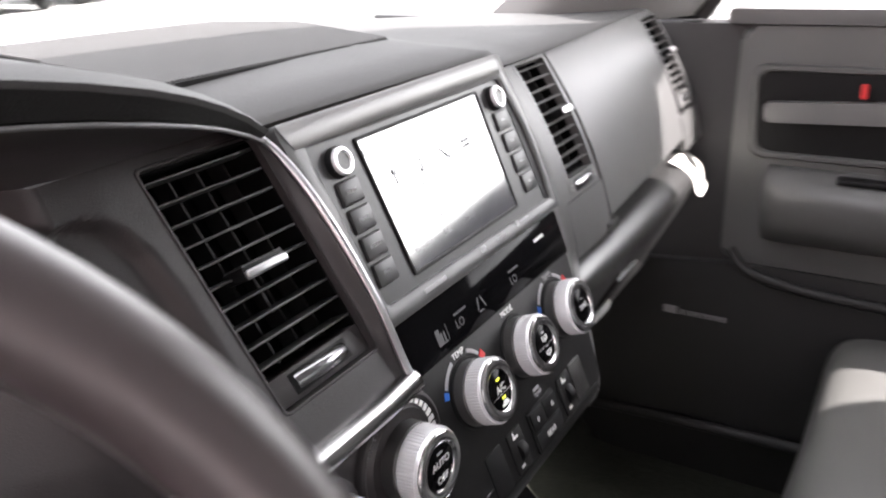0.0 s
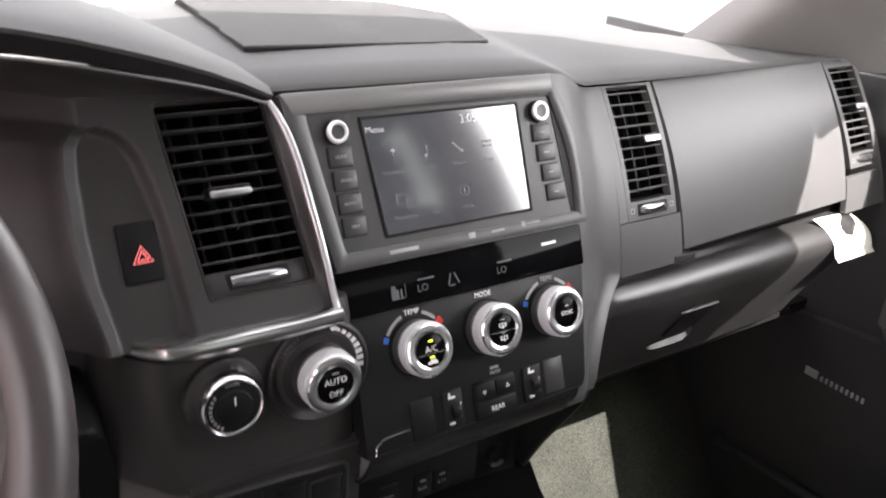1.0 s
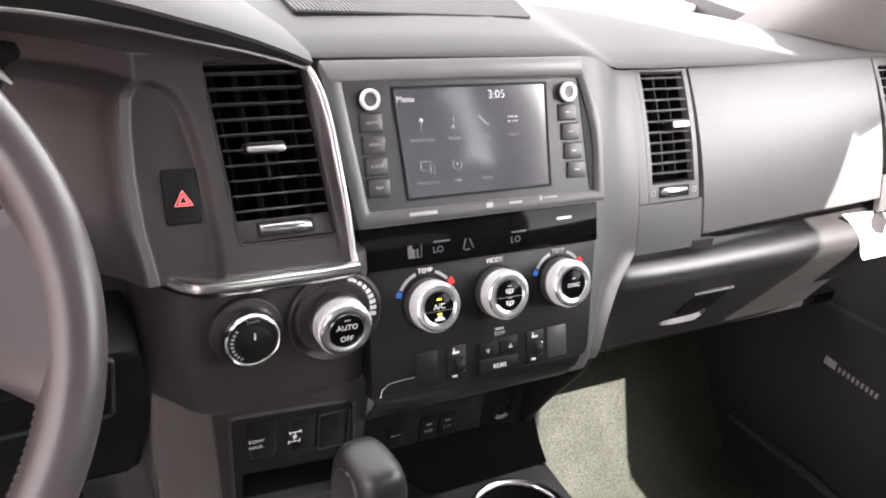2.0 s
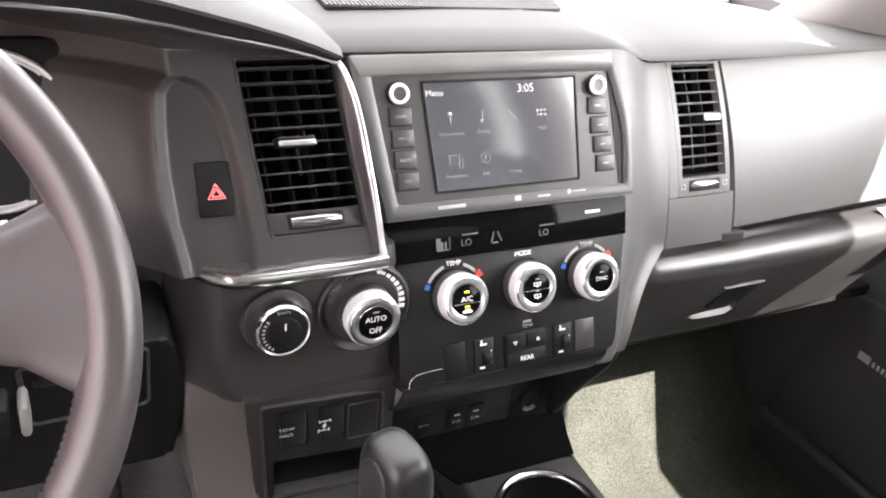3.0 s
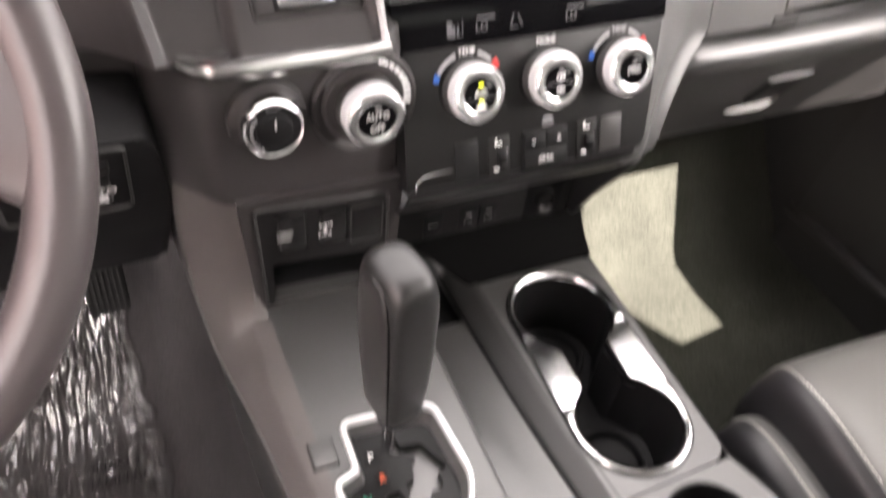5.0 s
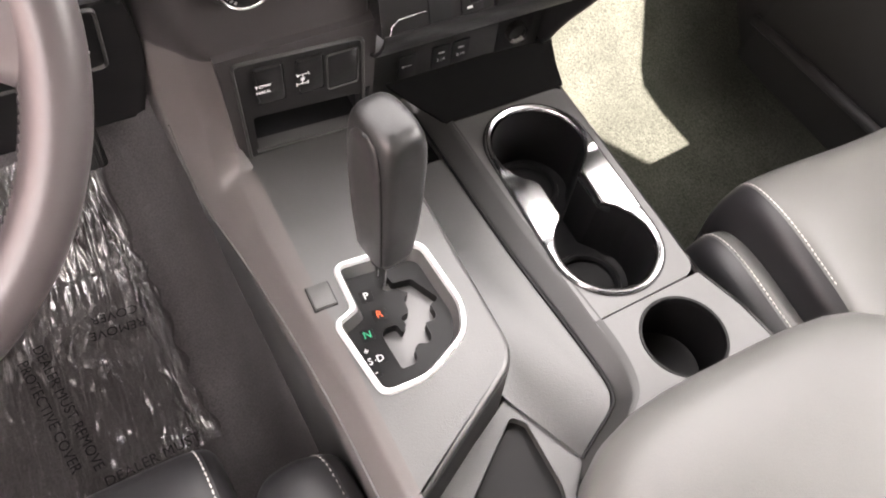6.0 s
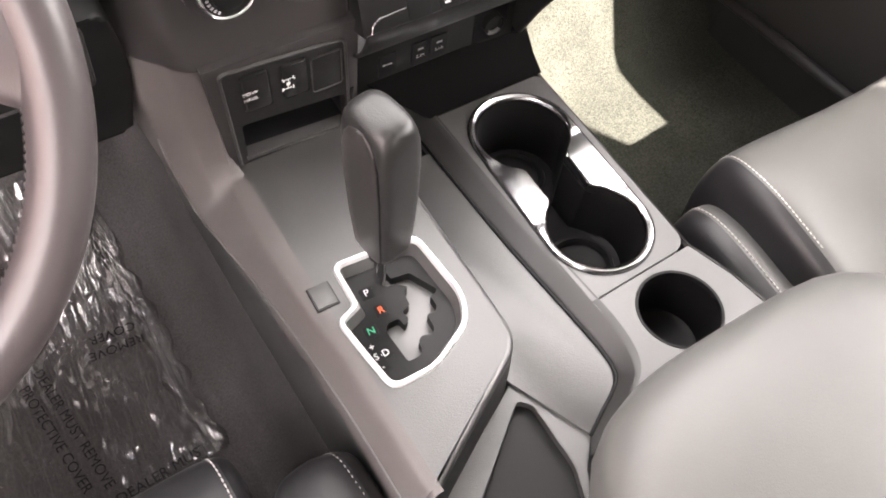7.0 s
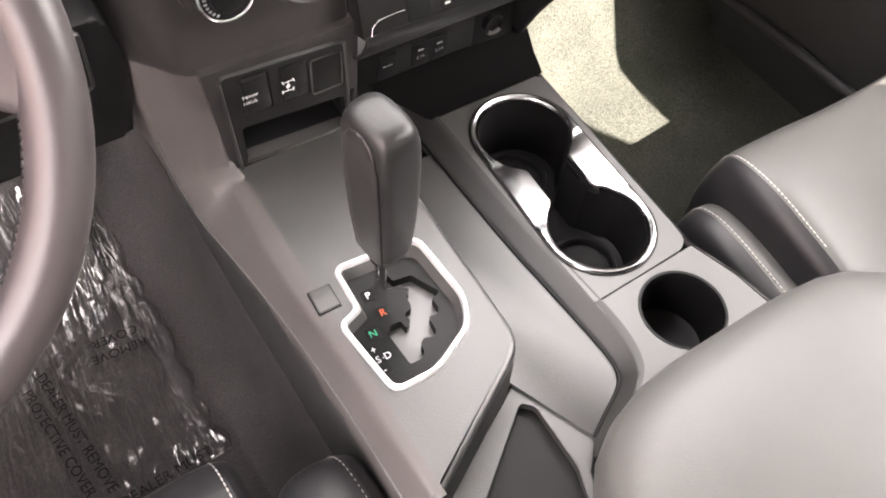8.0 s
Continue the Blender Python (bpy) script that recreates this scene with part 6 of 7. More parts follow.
part("chrome_ring", loft(rows, closed=True), CHROME, con, "bright chrome surround of the cup holders", 30)
part("ring_gap", loft([[(p[0], p[1], ZP + 0.0004) for p in pill(0.0080, 72)], [(p[0], p[1], ZP + 0.0006) for p in pill(0.0094, 72)]], closed=True), BLACK, con)
part("well_lip", lathe(Matrix.Translation((C3[0], C3[1], ZP - 0.001)), [(R3 + 0.001, 0), (R3 + 0.0005, 0.001), (R3 - 0.002, 0.0005), (R3 - 0.003, -0.004)], 48, True), BLACK, con)

# ---- gear selector ----
gear = thing("gear_selector", (-0.17, -0.25, ZD), "black leather gear lever in a stepped gate with chrome surround", "gear selector")
gi = shrink(gate_o, 0.0055)
part("gate_trim", ring(WORLD, rounded(gate_o, gate_r, 5), rounded(gi, [max(0.004, r - 0.004) for r in gate_r], 5), ZD - 0.012, ZD + 0.0035, 0.002, 0.002), SILVER, gear, "chrome gate surround")
part("gate_wall", loft([[(p[0], p[1], z) for p in rounded(shrink(gate_o, k), [max(0.004, r - 0.004) for r in gate_r], 5)] for z, k in ((ZD - 0.001, 0.0056), (ZD - 0.016, 0.010))], closed=True), DASH, gear)
slot_poly = [(-0.1592, -0.2181), (-0.142, -0.2208), (-0.129, -0.2479), (-0.1339, -0.251), (-0.1383, -0.2503), (-0.1384, -0.2626), (-0.1434, -0.2666), (-0.1507, -0.2651), (-0.1519, -0.2799), (-0.157, -0.2841), (-0.1654, -0.2805), (-0.1709, -0.2844), (-0.1715, -0.2917), (-0.1769, -0.2966), (-0.188, -0.296), (-0.1896, -0.2677), (-0.1891, -0.2601), (-0.184, -0.2559), (-0.174, -0.2566), (-0.1726, -0.2659), (-0.166, -0.2602), (-0.168, -0.2521), (-0.1587, -0.2501), (-0.1566, -0.2365), (-0.1502, -0.2328), (-0.1588, -0.2244), (-0.1665, -0.2240), (-0.1702, -0.2190), (-0.1685, -0.2085), (-0.1600, -0.2090)]
slot_poly = rounded(slot_poly, 0.0022, 2)
ZG = ZD - 0.014
part("gate_plate", plate_with_hole(WORLD, rounded(shrink(gate_o, 0.0095), 0.006, 4), slot_poly, ZG - 0.002, ZG), GATE, gear)
part("slot_wall", loft([[(p[0], p[1], z) for p in slot_poly] for z in (ZG - 0.0005, ZG - 0.011)], closed=True), BLACK, gear)
part("gate_blind", prism(WORLD, shrink(gate_o, 0.014), ZG - 0.016, ZG - 0.011), SATIN, gear, "pale sliding blind under the gate")
for letter, x, y, col in (("P", -0.1858, -0.2210, WHITE), ("R", -0.1831, -0.2420, ORANGE), ("N", -0.2008, -0.2559, GREEN)):
    lm = Matrix.Translation((x, y, ZG)) @ Matrix.Rotation(radians(-6), 4, "Z")
    tile = part("letter_tile", rbox(lm, -0.0058, 0.0058, -0.0058, 0.0058, 0, 0.0006, 0.0003), BLACK, gear)
    lettering("letter", letter, 0.0094, at(lm, 0, 0, 0.0006), col, tile)
lm = Matrix.Translation((-0.2092, -0.2795, ZG)) @ Matrix.Rotation(radians(-2), 4, "Z")
tile = part("letter_tile", prism(lm, rounded([(-0.005, -0.015), (0.006, -0.015), (0.006, -0.005), (0.0145, -0.005), (0.0145, 0.006), (0.004, 0.006), (0.004, 0.0145), (-0.005, 0.0145), (-0.005, 0.004)], 0.002, 3), 0, 0.0006), BLACK, gear)
for letter, u, v in (("S", 0.0, 0.0), ("D", 0.0088, 0.0), ("+", 0.0005, 0.0098), ("-", 0.0005, -0.0103), (".", 0.0045, 0.002)):
    lettering("letter", letter, 0.0088, at(lm, u, v, 0.0006), WHITE, tile)
part("lock_button", rbox(Matrix.Translation((-0.2235, -0.2125, ZD)) @ Matrix.Rotation(radians(-2), 4, "Z"), -0.0095, 0.0095, -0.0115, 0.0115, -0.002, 0.003, 0.0015), DASH, gear, "square shift lock button")
part("button_gap", rbox(Matrix.Translation((-0.2235, -0.2125, ZD)) @ Matrix.Rotation(radians(-2), 4, "Z"), -0.0108, 0.0108, -0.0128, 0.0128, -0.002, 0.0006, 0.001), BLACK, gear)
base_p, top_p = Vector((-0.168, -0.214, ZD - 0.014)), Vector((-0.189, -0.240, 0.845))
ax = (top_p - base_p).normalized()
part("shaft", tube([base_p - ax * 0.008, base_p + ax * 0.07], 0.0055, seg=16), CHROME, gear, "chrome lever shaft")
part("shaft_collar", tube([base_p + ax * 0.052, base_p + ax * 0.064], 0.0095, seg=20), BLACK, gear)
sidev = Vector((1, 0.20, 0)).normalized()
fwd = ax.cross(sidev).normalized()
kr = []
L = (top_p - base_p).length
for t, w, d in ((0.245, 0.010, 0.012), (0.262, 0.0155, 0.019), (0.32, 0.0185, 0.0235), (0.50, 0.0205, 0.027), (0.68, 0.0215, 0.0285), (0.85, 0.0216, 0.0288), (0.92, 0.0213, 0.0284), (0.955, 0.0204, 0.0274), (0.978, 0.0186, 0.0252), (0.993, 0.0152, 0.0212), (0.999, 0.0098, 0.0145), (1.0005, 0.003, 0.005)):
    c = base_p + ax * (L * t) + Vector((0.0035, 0.0, 0.0))
    w, d = w * 0.87, d * 0.87
    q = 0.40 + 0.25 * ease((t - 0.88) / 0.12)
    kr.append([c + sidev * (w * math.copysign(abs(math.cos(a)) ** q, math.cos(a))) + fwd * (d * math.copysign(abs(math.sin(a)) ** q, math.sin(a))) for a in [2 * math.pi * j / 48 for j in range(48)]])
part("lever_knob", loft(kr, closed=True, caps=True), LEVER_SHADED, gear, "padded black lever grip", 60)
# raised panel on the driver's side of the grip, with a groove round it
panel_rows = []
for t, w, d in ((0.275, 0.0170, 0.0135), (0.30, 0.0182, 0.0180), (0.50, 0.0205, 0.0205), (0.70, 0.0215, 0.0215), (0.85, 0.0216, 0.0205), (0.92, 0.0208, 0.0170), (0.955, 0.0196, 0.0115), (0.968, 0.0188, 0.0030)):
    c = base_p + ax * (L * t) + Vector((0.0035, 0.0, 0.0))
    w, d = w * 0.87, d * 0.87
    panel_rows.append([c - sidev * (w + h) + fwd * (d * f) for f, h in ((-1.0, -0.002), (-1.0, 0.0003), (-0.93, 0.0011), (-0.5, 0.0016), (0.0, 0.0018), (0.5, 0.0016), (0.93, 0.0011), (1.0, 0.0003), (1.0, -0.002))])
part("grip_panel", loft(panel_rows, caps=True), PANEL, gear, "smooth side panel of the lever grip", 60)
rim_line = [r[0] - sidev * 0.0022 for r in panel_rows] + [p - sidev * 0.0008 for p in panel_rows[-1][2:6]]
part("grip_seam", tube(rim_line, 0.0007, seg=6), BLACK, gear)

# ---- steering wheel, column and instruments ----
WC, WR, WT, WL = Vector((-0.540, -0.195, 0.962)), 0.191, 0.0165, 0.56
sw = thing("steering_wheel", WC, "grey leather steering wheel with stitched rim", "steering wheel")
WM = Matrix((Vector((1, 0, 0)), Vector((0, math.sin(WL), math.cos(WL))), Vector((0, -math.cos(WL), math.sin(WL))))).transposed().to_4x4()
WM.translation = WC
circle = [WM @ Vector((WR * math.cos(2 * math.pi * k / 96), WR * math.sin(2 * math.pi * k / 96), 0)) for k in range(96)]
part("rim", tube(circle, WT, closed=True, seg=24, up=WM.to_3x3() @ Vector((0, 0, 1))), WHEEL, sw, "", 60)
hubm = at(WM, 0, -0.01, -0.02)
part("hub", prism(hubm, rounded([(-0.075, -0.07), (0.075, -0.07), (0.09, 0.05), (-0.09, 0.05)], 0.03), -0.02, 0.03, 0.015, 3), DARK, sw)
for sg in (-1, 1):
    sp = [[WM @ Vector((sg * x, yc + h * math.cos(a), zc + 0.012 * math.sin(a))) for a in [2 * math.pi * j / 20 for j in range(20)]] for x, yc, h, zc in ((0.07, 0.010, 0.026, -0.006), (0.11, 0.010, 0.030, -0.006), (0.145, 0.008, 0.038, -0.004), (0.168, 0.004, 0.052, -0.002), (0.182, 0.0, 0.075, 0.0))]
    part("spoke", loft(sp, closed=True, caps=True), WHEEL, sw)
    part("lower_spoke", tube([WM @ Vector((sg * 0.05, -0.07, -0.01)), WM @ Vector((sg * 0.10, -0.15, -0.004))], 0.013, flatten=0.6), DARK, sw)
    part("switch_pad", rbox(WM, min(sg * 0.08, sg * 0.125), max(sg * 0.08, sg * 0.125), -0.02, 0.02, 0.002, 0.012, 0.005), BLACK, sw)
for k in range(46):
    a = radians(-78 + k * 1.5)
    p = Vector(((WR - WT * 0.98) * math.cos(a), (WR - WT * 0.98) * math.sin(a), 0.003))
    if k % 1 == 0:
        q = Vector(((WR - WT * 0.98) * math.cos(a + 0.012), (WR - WT * 0.98) * math.sin(a + 0.012), -0.003))
        part("stitch", tube([WM @ p, WM @ q], 0.0009, seg=5), LEATHER_DARK, sw)
col = thing("column_shroud", (-0.53, -0.06, 0.86), "black plastic steering column shroud", "column shroud")
CM = Matrix.Translation((-0.54, -0.04, 0.87)) @ Euler((radians(-25), 0, 0)).to_matrix().to_4x4()
part("shroud", rbox(CM, -0.075, 0.075, -0.12, 0.12, -0.065, 0.05, 0.02, 4), BLACK, col)
swp = thing("switch_panel", (-0.35, -0.045, 0.70), "black switch panel beside the steering column", "switch panel")
SWM = plane((-0.350, -0.045, 0.790), -0.365)
part("switch_block", prism(SWM, rounded([(-0.10, 0.048), (-0.10, -0.148), (0.0525, -0.148), (0.0615, -0.055), (0.0590, -0.003), (0.0500, 0.044)], [0.01, 0.01, 0.008, 0.03, 0.03, 0.010]), -0.06, 0.0, 0.005), BLACK, swp)
rec_o, rec_i = rounded(rect(-0.06, 0.0335, -0.0440, 0.0400), 0.008), rounded(rect(-0.056, 0.0310, -0.0415, 0.0375), 0.0065)
part("recess_frame", ring(SWM, rec_o, rec_i, -0.004, 0.003, 0.001), GRAPHITE, swp)
part("recess", prism(SWM, rec_i, -0.004, 0.0005), BLACK, swp)
asw = part("rocker", rbox(SWM, -0.016, 0.0190, -0.027, 0.010, 0.0, 0.006, 0.003), DARK, swp, "black switch marked for automatic window")
lettering("word", "AUTO", 0.0095, at(SWM, 0.0095, -0.0070, 0.006), WHITE, asw)
part("window_mark", rbox(at(SWM, 0.0095, -0.0175, 0.006), -0.0062, 0.0062, -0.0042, 0.0042, 0, 0.0004, 0.0015), WHITE, asw)
part("cover", rbox(SWM, -0.05, 0.0205, 0.0115, 0.0230, 0.0, 0.004, 0.003), DARK, swp)
cruise = thing("stalk", (-0.43, -0.17, 0.87), "black cruise control stalk with bright end ring", "stalk", "column stalks")
part("lever", tube([(-0.54, -0.16, 0.880), (-0.425, -0.172, 0.878)], 0.014, seg=18), BLACK, cruise)
part("end_cap", rbox(Matrix.Translation((-0.415, -0.173, 0.878)), -0.055, 0.008, -0.012, 0.012, -0.012, 0.012, 0.004), BLACK, cruise)
for k, (u, w) in enumerate(((-0.030, 0.010), (-0.032, 0.008), (-0.030, 0.010))):
    part("print_bar", rbox(Matrix.Translation((-0.415, -0.1853, 0.885 - 0.007 * k)), u - w, u + w, -0.0002, 0.0006, -0.0013, 0.0013, 0), DIM, cruise)
    part("arrow", rbox(Matrix.Translation((-0.415, -0.1853, 0.885 - 0.007 * k)), -0.010, -0.005, -0.0002, 0.0006, -0.0015, 0.0015, 0), WHITE, cruise)
part("end_ring", rbox(Matrix.Translation((-0.400, -0.174, 0.878)), -0.003, 0.003, -0.0115, 0.0115, -0.0112, 0.0112, 0.003), SATIN, cruise)
wiper = thing("stalk", (-0.42, -0.13, 0.96), "grey wiper stalk with a ribbed end", "stalk", "column stalks")
part("lever", tube([(-0.54, -0.07, 0.925), (-0.42, -0.085, 0.940)], 0.010, seg=18), SILVER, wiper)
part("end_cap", tube([(-0.425, -0.084, 0.939), (-0.362, -0.092, 0.948)], [0.0135, 0.0155], seg=20), DASH, wiper)
part("end_ring", tube([(-0.402, -0.087, 0.9424), (-0.397, -0.0875, 0.943)], 0.0162, seg=20), WHITE, wiper)
clu = thing("instrument_cluster", (-0.53, 0.06, 0.97), "dark instrument cluster with bright-rimmed dials", "instrument cluster")
KM = plane((-0.53, 0.05, 0.965), 0.35)
part("dial_plate", rbox(KM, -0.19, 0.20, -0.07, 0.07, -0.02, 0.0, 0.01), BLACK, clu)
for u in (-0.12, 0.0, 0.125):
    d = part("dial", lathe(at(KM, u, 0.0, 0.0), [(0, 0.001), (0.056, 0.001), (0.058, 0.006), (0.060, 0.006), (0.062, 0.0)], 48), SILVER, clu)
    part("dial_face", lathe(at(KM, u, 0.0, 0.0), [(0, 0.0025), (0.055, 0.0025), (0.055, 0.001)], 48), BLACK, d)
    for k in range(12):
        a = radians(-40 + k * 23)
        part("tick", rbox(at(KM, u + 0.046 * math.cos(a), 0.046 * math.sin(a), 0.0026) @ Matrix.Rotation(a, 4, "Z"), -0.004, 0.004, -0.0008, 0.0008, 0, 0.0004, 0), WHITE, d)
pedal = thing("accelerator_pedal", (-0.36, 0.2, 0.43), "dark ribbed accelerator pedal under the dashboard", "pedal")
PM = plane((-0.361, 0.20, 0.435), 0.5)
part("pad", rbox(PM, -0.024, 0.024, -0.038, 0.038, -0.008, 0.004, 0.006), RUBBER, pedal)
for k in range(7):
    part("rib", rbox(PM, -0.020 + k * 0.0062, -0.0175 + k * 0.0062, -0.033, 0.033, 0.003, 0.007, 0.001), RUBBER, pedal)
part("arm", tube([PM @ Vector((0.012, 0.03, -0.008)), (-0.33, 0.34, 0.66)], 0.009), DARK, pedal)

# ---- seats ----


seat = thing("front_seat", (0.45, -0.7, 0.3), "grey leather passenger seat with pale stitching", "seat")
def pad(name, c, size, power, mat, parent, label="", turn=0.0, tilt=0.0):
    """A stuffed pad: a rounded block with soft, full sides."""
    bm = bmesh.new()
    bmesh.ops.create_cube(bm, size=2.0)
    bmesh.ops.subdivide_edges(bm, edges=bm.edges[:], cuts=11, use_grid_fill=True)
    for v in bm.verts:
        p = v.co
        n = (abs(p.x) ** power + abs(p.y) ** power + abs(p.z) ** power) ** (1 / power)
        v.co = Vector((p.x / n * size[0] / 2, p.y / n * size[1] / 2, p.z / n * size[2] / 2))
    bm.transform(Matrix.Translation(c) @ Euler((radians(tilt), 0, radians(turn))).to_matrix().to_4x4())
    return part(name, bm, mat, parent, label, 0)


def stuffed(profile, stations, seam, parent, shift, mat):
    """A stitched cushion: its section across the car, carried from the front edge to the back. stations: y, height of the top, how far the sides draw in. The section's first points up to the seam are the side panel."""
    base, top = min(z for x, z in profile), max(z for x, z in profile)
    mid = sum(x for x, z in profile) / len(profile)
    rows = []
    for y, h, pull in stations:
        rows.append([Vector((x + (mid - x) / abs(mid - x) * min(pull, abs(mid - x) * 0.8), y - 0.010 * max(0.0, 1 - (z - base) / (top - base)) * (pull > 0.006), base + (z - base) * (h - base) / (top - base))) + Vector(shift) for x, z in profile])
    side = [spline(r[:seam + 1], 4) for r in rows]
    upper = [spline(r[seam:], 5) for r in rows]
    fine = [list(zip(*[spline(c, 4) for c in zip(*part_)])) for part_ in (side, upper)]
    part("side_panel", loft(fine[0]), LEATHER_DARK, parent, "black leather side panel", 70)
    part("cushion", loft(fine[1]), mat, parent, "", 70)
    part("cushion_front", loft([[Vector(p) for p in rows[0]], [Vector((p.x, p.y - 0.004, base - 0.06)) for p in rows[0]]]), LEATHER_DARK, parent)
    return [Vector(r[0]) for r in fine[1]]


upper_seam = stuffed([(0.268, 0.36), (0.262, 0.44), (0.260, 0.495), (0.264, 0.525), (0.271, 0.541), (0.281, 0.549), (0.300, 0.5535), (0.36, 0.551), (0.45, 0.542), (0.54, 0.541), (0.63, 0.551), (0.70, 0.555), (0.735, 0.545), (0.748, 0.50), (0.748, 0.36)],
                     [(-0.236, 0.47, 0.016), (-0.238, 0.50, 0.012), (-0.244, 0.525, 0.008), (-0.258, 0.543, 0.004), (-0.285, 0.5525, 0.001), (-0.33, 0.553, 0.0), (-0.40, 0.541, 0.0), (-0.50, 0.525, 0.0), (-0.92, 0.50, 0.0)], 5, seat, (-0.010, 0.018, 0.0), LEATHER)
lower_seam = stuffed([(0.208, 0.32), (0.203, 0.40), (0.202, 0.450), (0.207, 0.478), (0.217, 0.494), (0.231, 0.4995), (0.246, 0.500), (0.262, 0.492), (0.272, 0.46), (0.275, 0.32)],
                     [(-0.254, 0.43, 0.012), (-0.256, 0.455, 0.009), (-0.262, 0.480, 0.006), (-0.275, 0.493, 0.003), (-0.300, 0.500, 0.001), (-0.34, 0.500, 0.0), (-0.42, 0.490, 0.0), (-0.60, 0.475, 0.0), (-0.88, 0.47, 0.0)], 5, seat, (-0.004, 0.014, 0.0), LEATHER)
pad("backrest", (0.48, -0.99, 0.86), (0.52, 0.16, 0.80), 5, LEATHER, seat, tilt=14)
pad("headrest", (0.48, -1.09, 1.34), (0.28, 0.10, 0.20), 4, LEATHER, seat, tilt=10)
part("seat_base", rbox(WORLD, 0.26, 0.70, -0.80, -0.30, FLOOR, 0.32, 0.03), BLACK, seat)
dseat = thing("front_seat", (-0.52, -0.9, 0.3), "grey leather driver's seat with pale stitching", "seat")
drive_seam = stuffed([(-0.354, 0.38), (-0.354, 0.48), (-0.355, 0.527), (-0.359, 0.549), (-0.3675, 0.5595), (-0.39, 0.565), (-0.45, 0.562), (-0.55, 0.556), (-0.65, 0.562), (-0.71, 0.566), (-0.74, 0.54), (-0.75, 0.38)],
                     [(-0.240, 0.48, 0.010), (-0.243, 0.515, 0.007), (-0.252, 0.545, 0.004), (-0.270, 0.560, 0.001), (-0.31, 0.566, 0.0), (-0.40, 0.565, 0.0), (-0.60, 0.53, 0.0), (-0.92, 0.50, 0.0)], 4, dseat, (0.011, -0.008, -0.012), LEATHER_DARK)
bolster_seam = stuffed([(-0.258, 0.38), (-0.2565, 0.48), (-0.2585, 0.524), (-0.2645, 0.548), (-0.275, 0.5605), (-0.289, 0.567), (-0.310, 0.569), (-0.330, 0.563), (-0.342, 0.545), (-0.347, 0.51), (-0.348, 0.38)],
                       [(-0.290, 0.48, 0.016), (-0.292, 0.518, 0.012), (-0.300, 0.548, 0.007), (-0.314, 0.563, 0.003), (-0.340, 0.5685, 0.001), (-0.38, 0.569, 0.0), (-0.50, 0.565, 0.0), (-0.92, 0.56, 0.0)], 4, dseat, (0.011, -0.008, -0.012), LEATHER_DARK)
pad("backrest", (-0.54, -1.06, 0.86), (0.50, 0.16, 0.80), 5, LEATHER, dseat, tilt=14)
pad("headrest", (-0.54, -1.16, 1.34), (0.28, 0.10, 0.20), 4, LEATHER, dseat, tilt=10)
part("seat_base", rbox(WORLD, -0.74, -0.30, -0.9, -0.36, FLOOR, 0.32, 0.03), BLACK, dseat)
arm = thing("armrest", (0.02, -0.75, 0.5), "padded grey leather armrest lid on the console", "armrest")
pad("lid", (0.015, -0.70, 0.655), (0.37, 0.55, 0.13), 4, LEATHER, arm)
part("bin", rbox(WORLD, -0.14, 0.19, -0.98, -0.5, FLOOR, 0.62, 0.02), DARK, arm)


def stitches(path, parent, pitch=0.0058, r=0.0009, ln=0.0042):
    """A row of short raised threads along a line."""
    P = spline(path, 12)
    run = [0.0]
    for a, b in zip(P, P[1:]):
        run.append(run[-1] + (b - a).length)
    bms = []
    i = 0
    for k in range(int(run[-1] / pitch)):
        f = (k + 0.5) * pitch
        while run[i + 1] < f:
            i += 1
        d = (P[i + 1] - P[i]).normalized()
        p = P[i] + d * (f - run[i])
        bms.append(tube([p - d * ln / 2, p, p + d * ln / 2], [r * 0.6, r, r * 0.6], seg=6))
    return tagged(part("stitching", join(*bms), THREAD, parent, "pale contrast stitching"), kind="stuff")


for line_, parent, sg in ((upper_seam, seat, 1), (lower_seam, seat, 1), (drive_seam, dseat, -1), (bolster_seam, dseat, -1)):
    stitches([p + Vector((0.0034 * sg, 0, 0.0011)) for p in line_[4:25:2]], parent)

# ---- protective film on the driver's floor ----
film = thing("protective_film", (-0.55, 0.03, 0.235), "crumpled clear plastic film over the driver's carpet", "film")
fr = []


def toe_rise(y):
    """How far the floor has climbed towards the bulkhead."""
    line_ = ((0.10, 0.0), (0.155, 0.006), (0.18, 0.025), (0.25, 0.115), (0.36, 0.26))
    for (a, p), (b, q) in zip(line_, line_[1:]):
        if a <= y <= b:
            return p + (q - p) * (y - a) / (b - a)
    return 0.0


NX, NY = 130, 120
for i in range(NX + 1):
    row = []
    for j in range(NY + 1):
        u, v = i / NX, j / NY
        y = -0.155 + 0.42 * v
        x = -0.78 + (0.424 + 0.004 * math.sin(13 * v)) * u
        warp = noise.noise(Vector((x * 9, y * 9, 2.0))) * 0.05
        a, b = x - 0.06 * y + warp, -0.06 * x - y + warp * 0.6
        crease = noise.noise(Vector((a * 40, b * 4.5, 1.3)))
        fine = noise.noise(Vector((a * 110, b * 9, 5.1)))
        z = 0.2290 + 0.0015 * abs(crease) + 0.0045 * max(0.0, 1 - 5.0 * abs(fine)) ** 2 * max(0.0, 0.35 + noise.noise(Vector((x * 14, y * 14, 8.0)))) + 0.0040 * max(0.0, 1 - 5 * abs(crease)) ** 2
        z += toe_rise(y)
        row.append((x, y, z))
    fr.append(row)
part("sheet", loft(fr), FILM, film, "", 80)
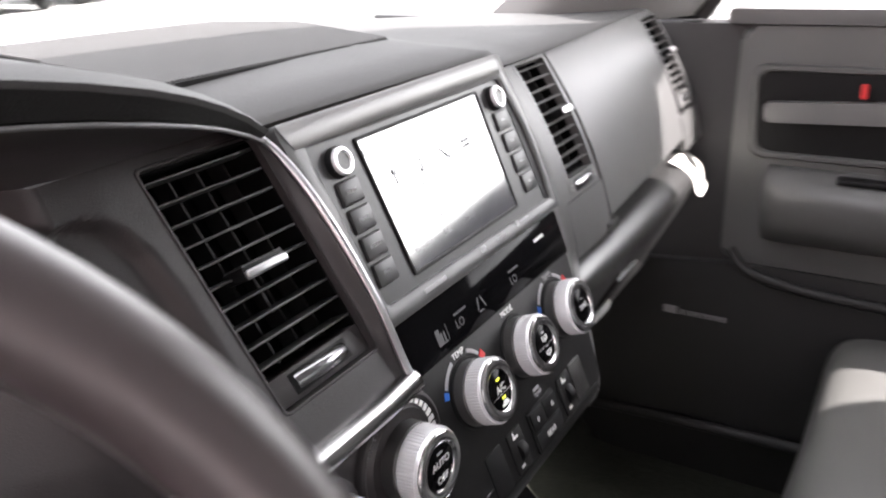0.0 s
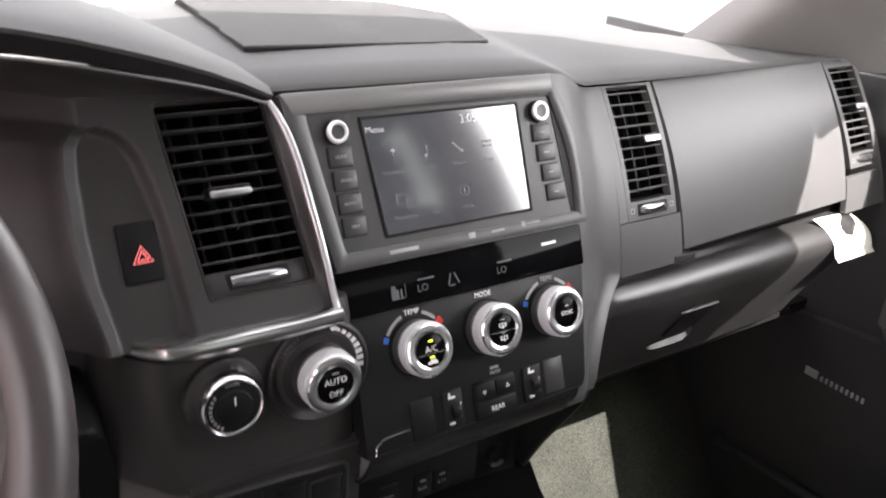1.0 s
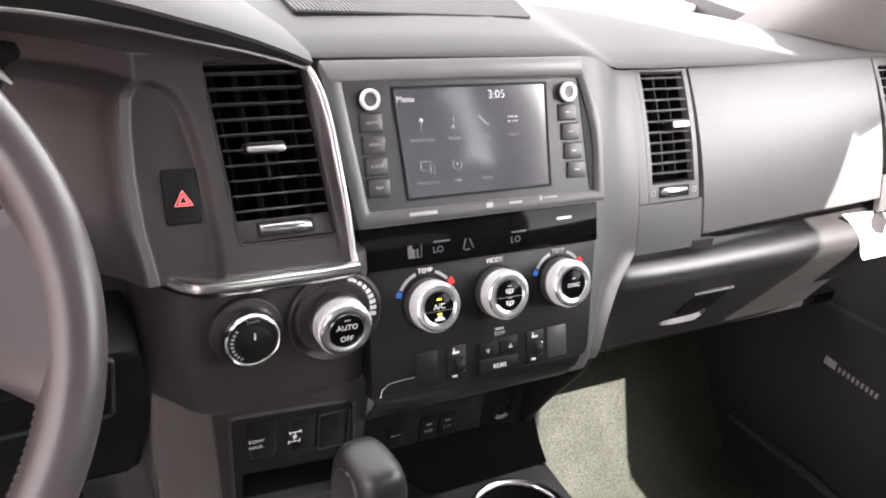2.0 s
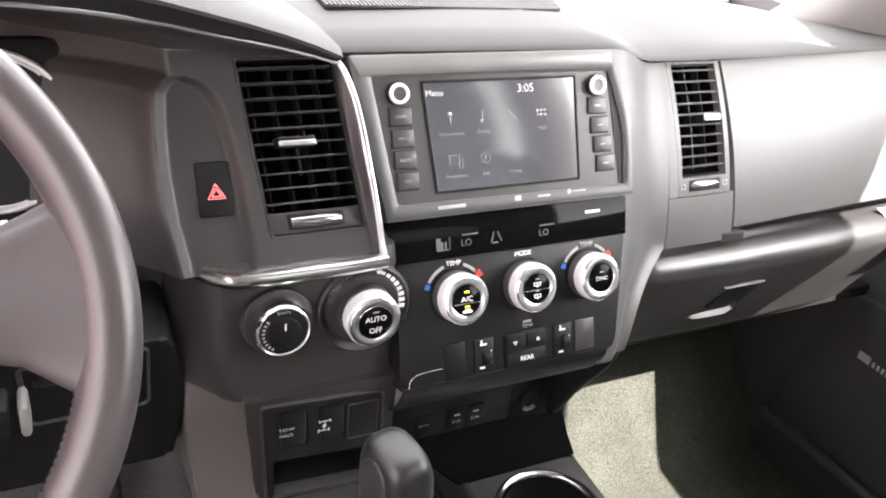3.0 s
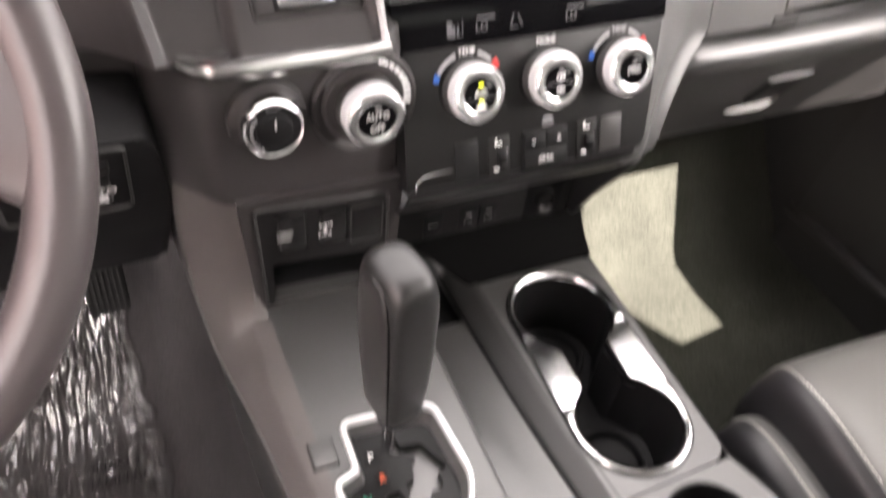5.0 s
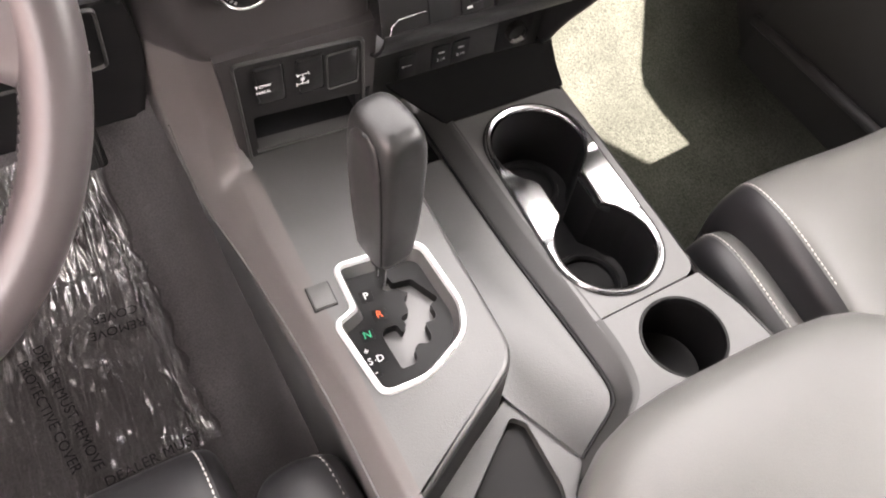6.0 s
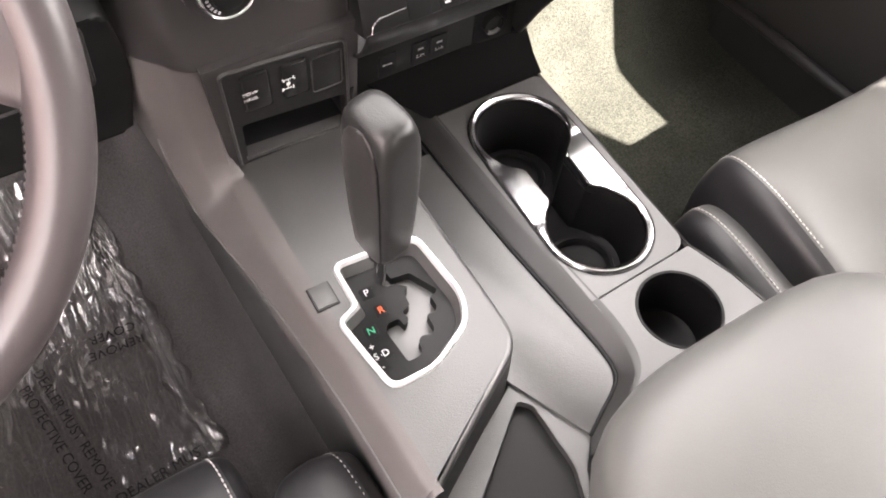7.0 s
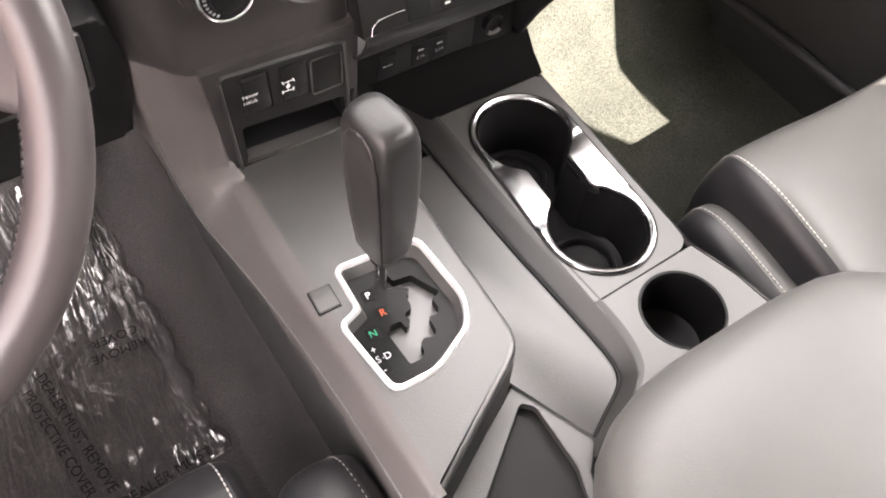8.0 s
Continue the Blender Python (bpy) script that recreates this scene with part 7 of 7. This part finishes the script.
edge_line = spline([(-0.357, 0.262, 0.385), (-0.358, 0.20, 0.290), (-0.356, 0.15, 0.246), (-0.352, 0.10, 0.240), (-0.350, 0.05, 0.240), (-0.352, -0.02, 0.240), (-0.352, -0.075, 0.240), (-0.343, -0.122, 0.242), (-0.346, -0.138, 0.240)], 12)
fold = []
for k, p in enumerate(edge_line):
    w = 0.015 + 0.003 * math.sin(k * 0.55) + 0.005 * noise.noise(Vector((k * 0.21, 0, 3)))
    q = [noise.noise(Vector((k * 0.16, c * 1.7, 7.0))) for c in range(6)]
    fold.append([(p.x - w, p.y + 0.004, p.z - 0.009), (p.x - w * 0.75, p.y, p.z + 0.004 + 0.006 * q[0]), (p.x - w * 0.3, p.y - 0.002, p.z + 0.001 + 0.009 * q[1]), (p.x + w * 0.1, p.y, p.z + 0.005 + 0.009 * q[2]), (p.x + w * 0.5, p.y, p.z + 0.003 + 0.008 * q[3]), (p.x + w * 0.85, p.y + 0.001, p.z + 0.004 * q[4]), (p.x + w, p.y + 0.002, p.z - 0.008)])
part("folded_edge", loft([spline(r, 3) for r in fold]), FOLD, film, "crumpled rolled edge", 40)
for x, y, a, words in ((-0.484, -0.018, -82, ("DEALER MUST REMOVE", "PROTECTIVE COVER")), (-0.412, -0.128, 4, ("DEALER MUST", "PROTECTIVE")), (-0.400, 0.060, 176, ("REMOVE", "COVER"))):
    for k, word in enumerate(words):
        lm = Matrix.Translation((x, y, 0.2365)) @ Matrix.Rotation(radians(a), 4, "Z")
        lettering("word", word, 0.0185, at(lm, 0, -0.023 * k), BLACK, film)
driver_rows = []
for y, up in ((-0.60, 0.0), (-0.20, 0.0), (0.10, 0.0), (0.155, 0.006), (0.18, 0.025), (0.25, 0.115), (0.36, 0.26)):
    driver_rows.append(spline([(x, y, FLOOR + 0.004 + h + up) for x, h in ((-0.79, 0.0), (-0.55, 0.0), (-0.345, 0.0), (-0.310, 0.004), (-0.282, 0.022), (-0.262, 0.070), (-0.2525, 0.125), (-0.2440, 0.150))], 4))
solo("floor_driver_carpet", loft(driver_rows, thick=-0.003), CARPET_LIT, "grey carpet in the driver's footwell, lightened for doorway light", "carpet", kind="structure", smooth=60)
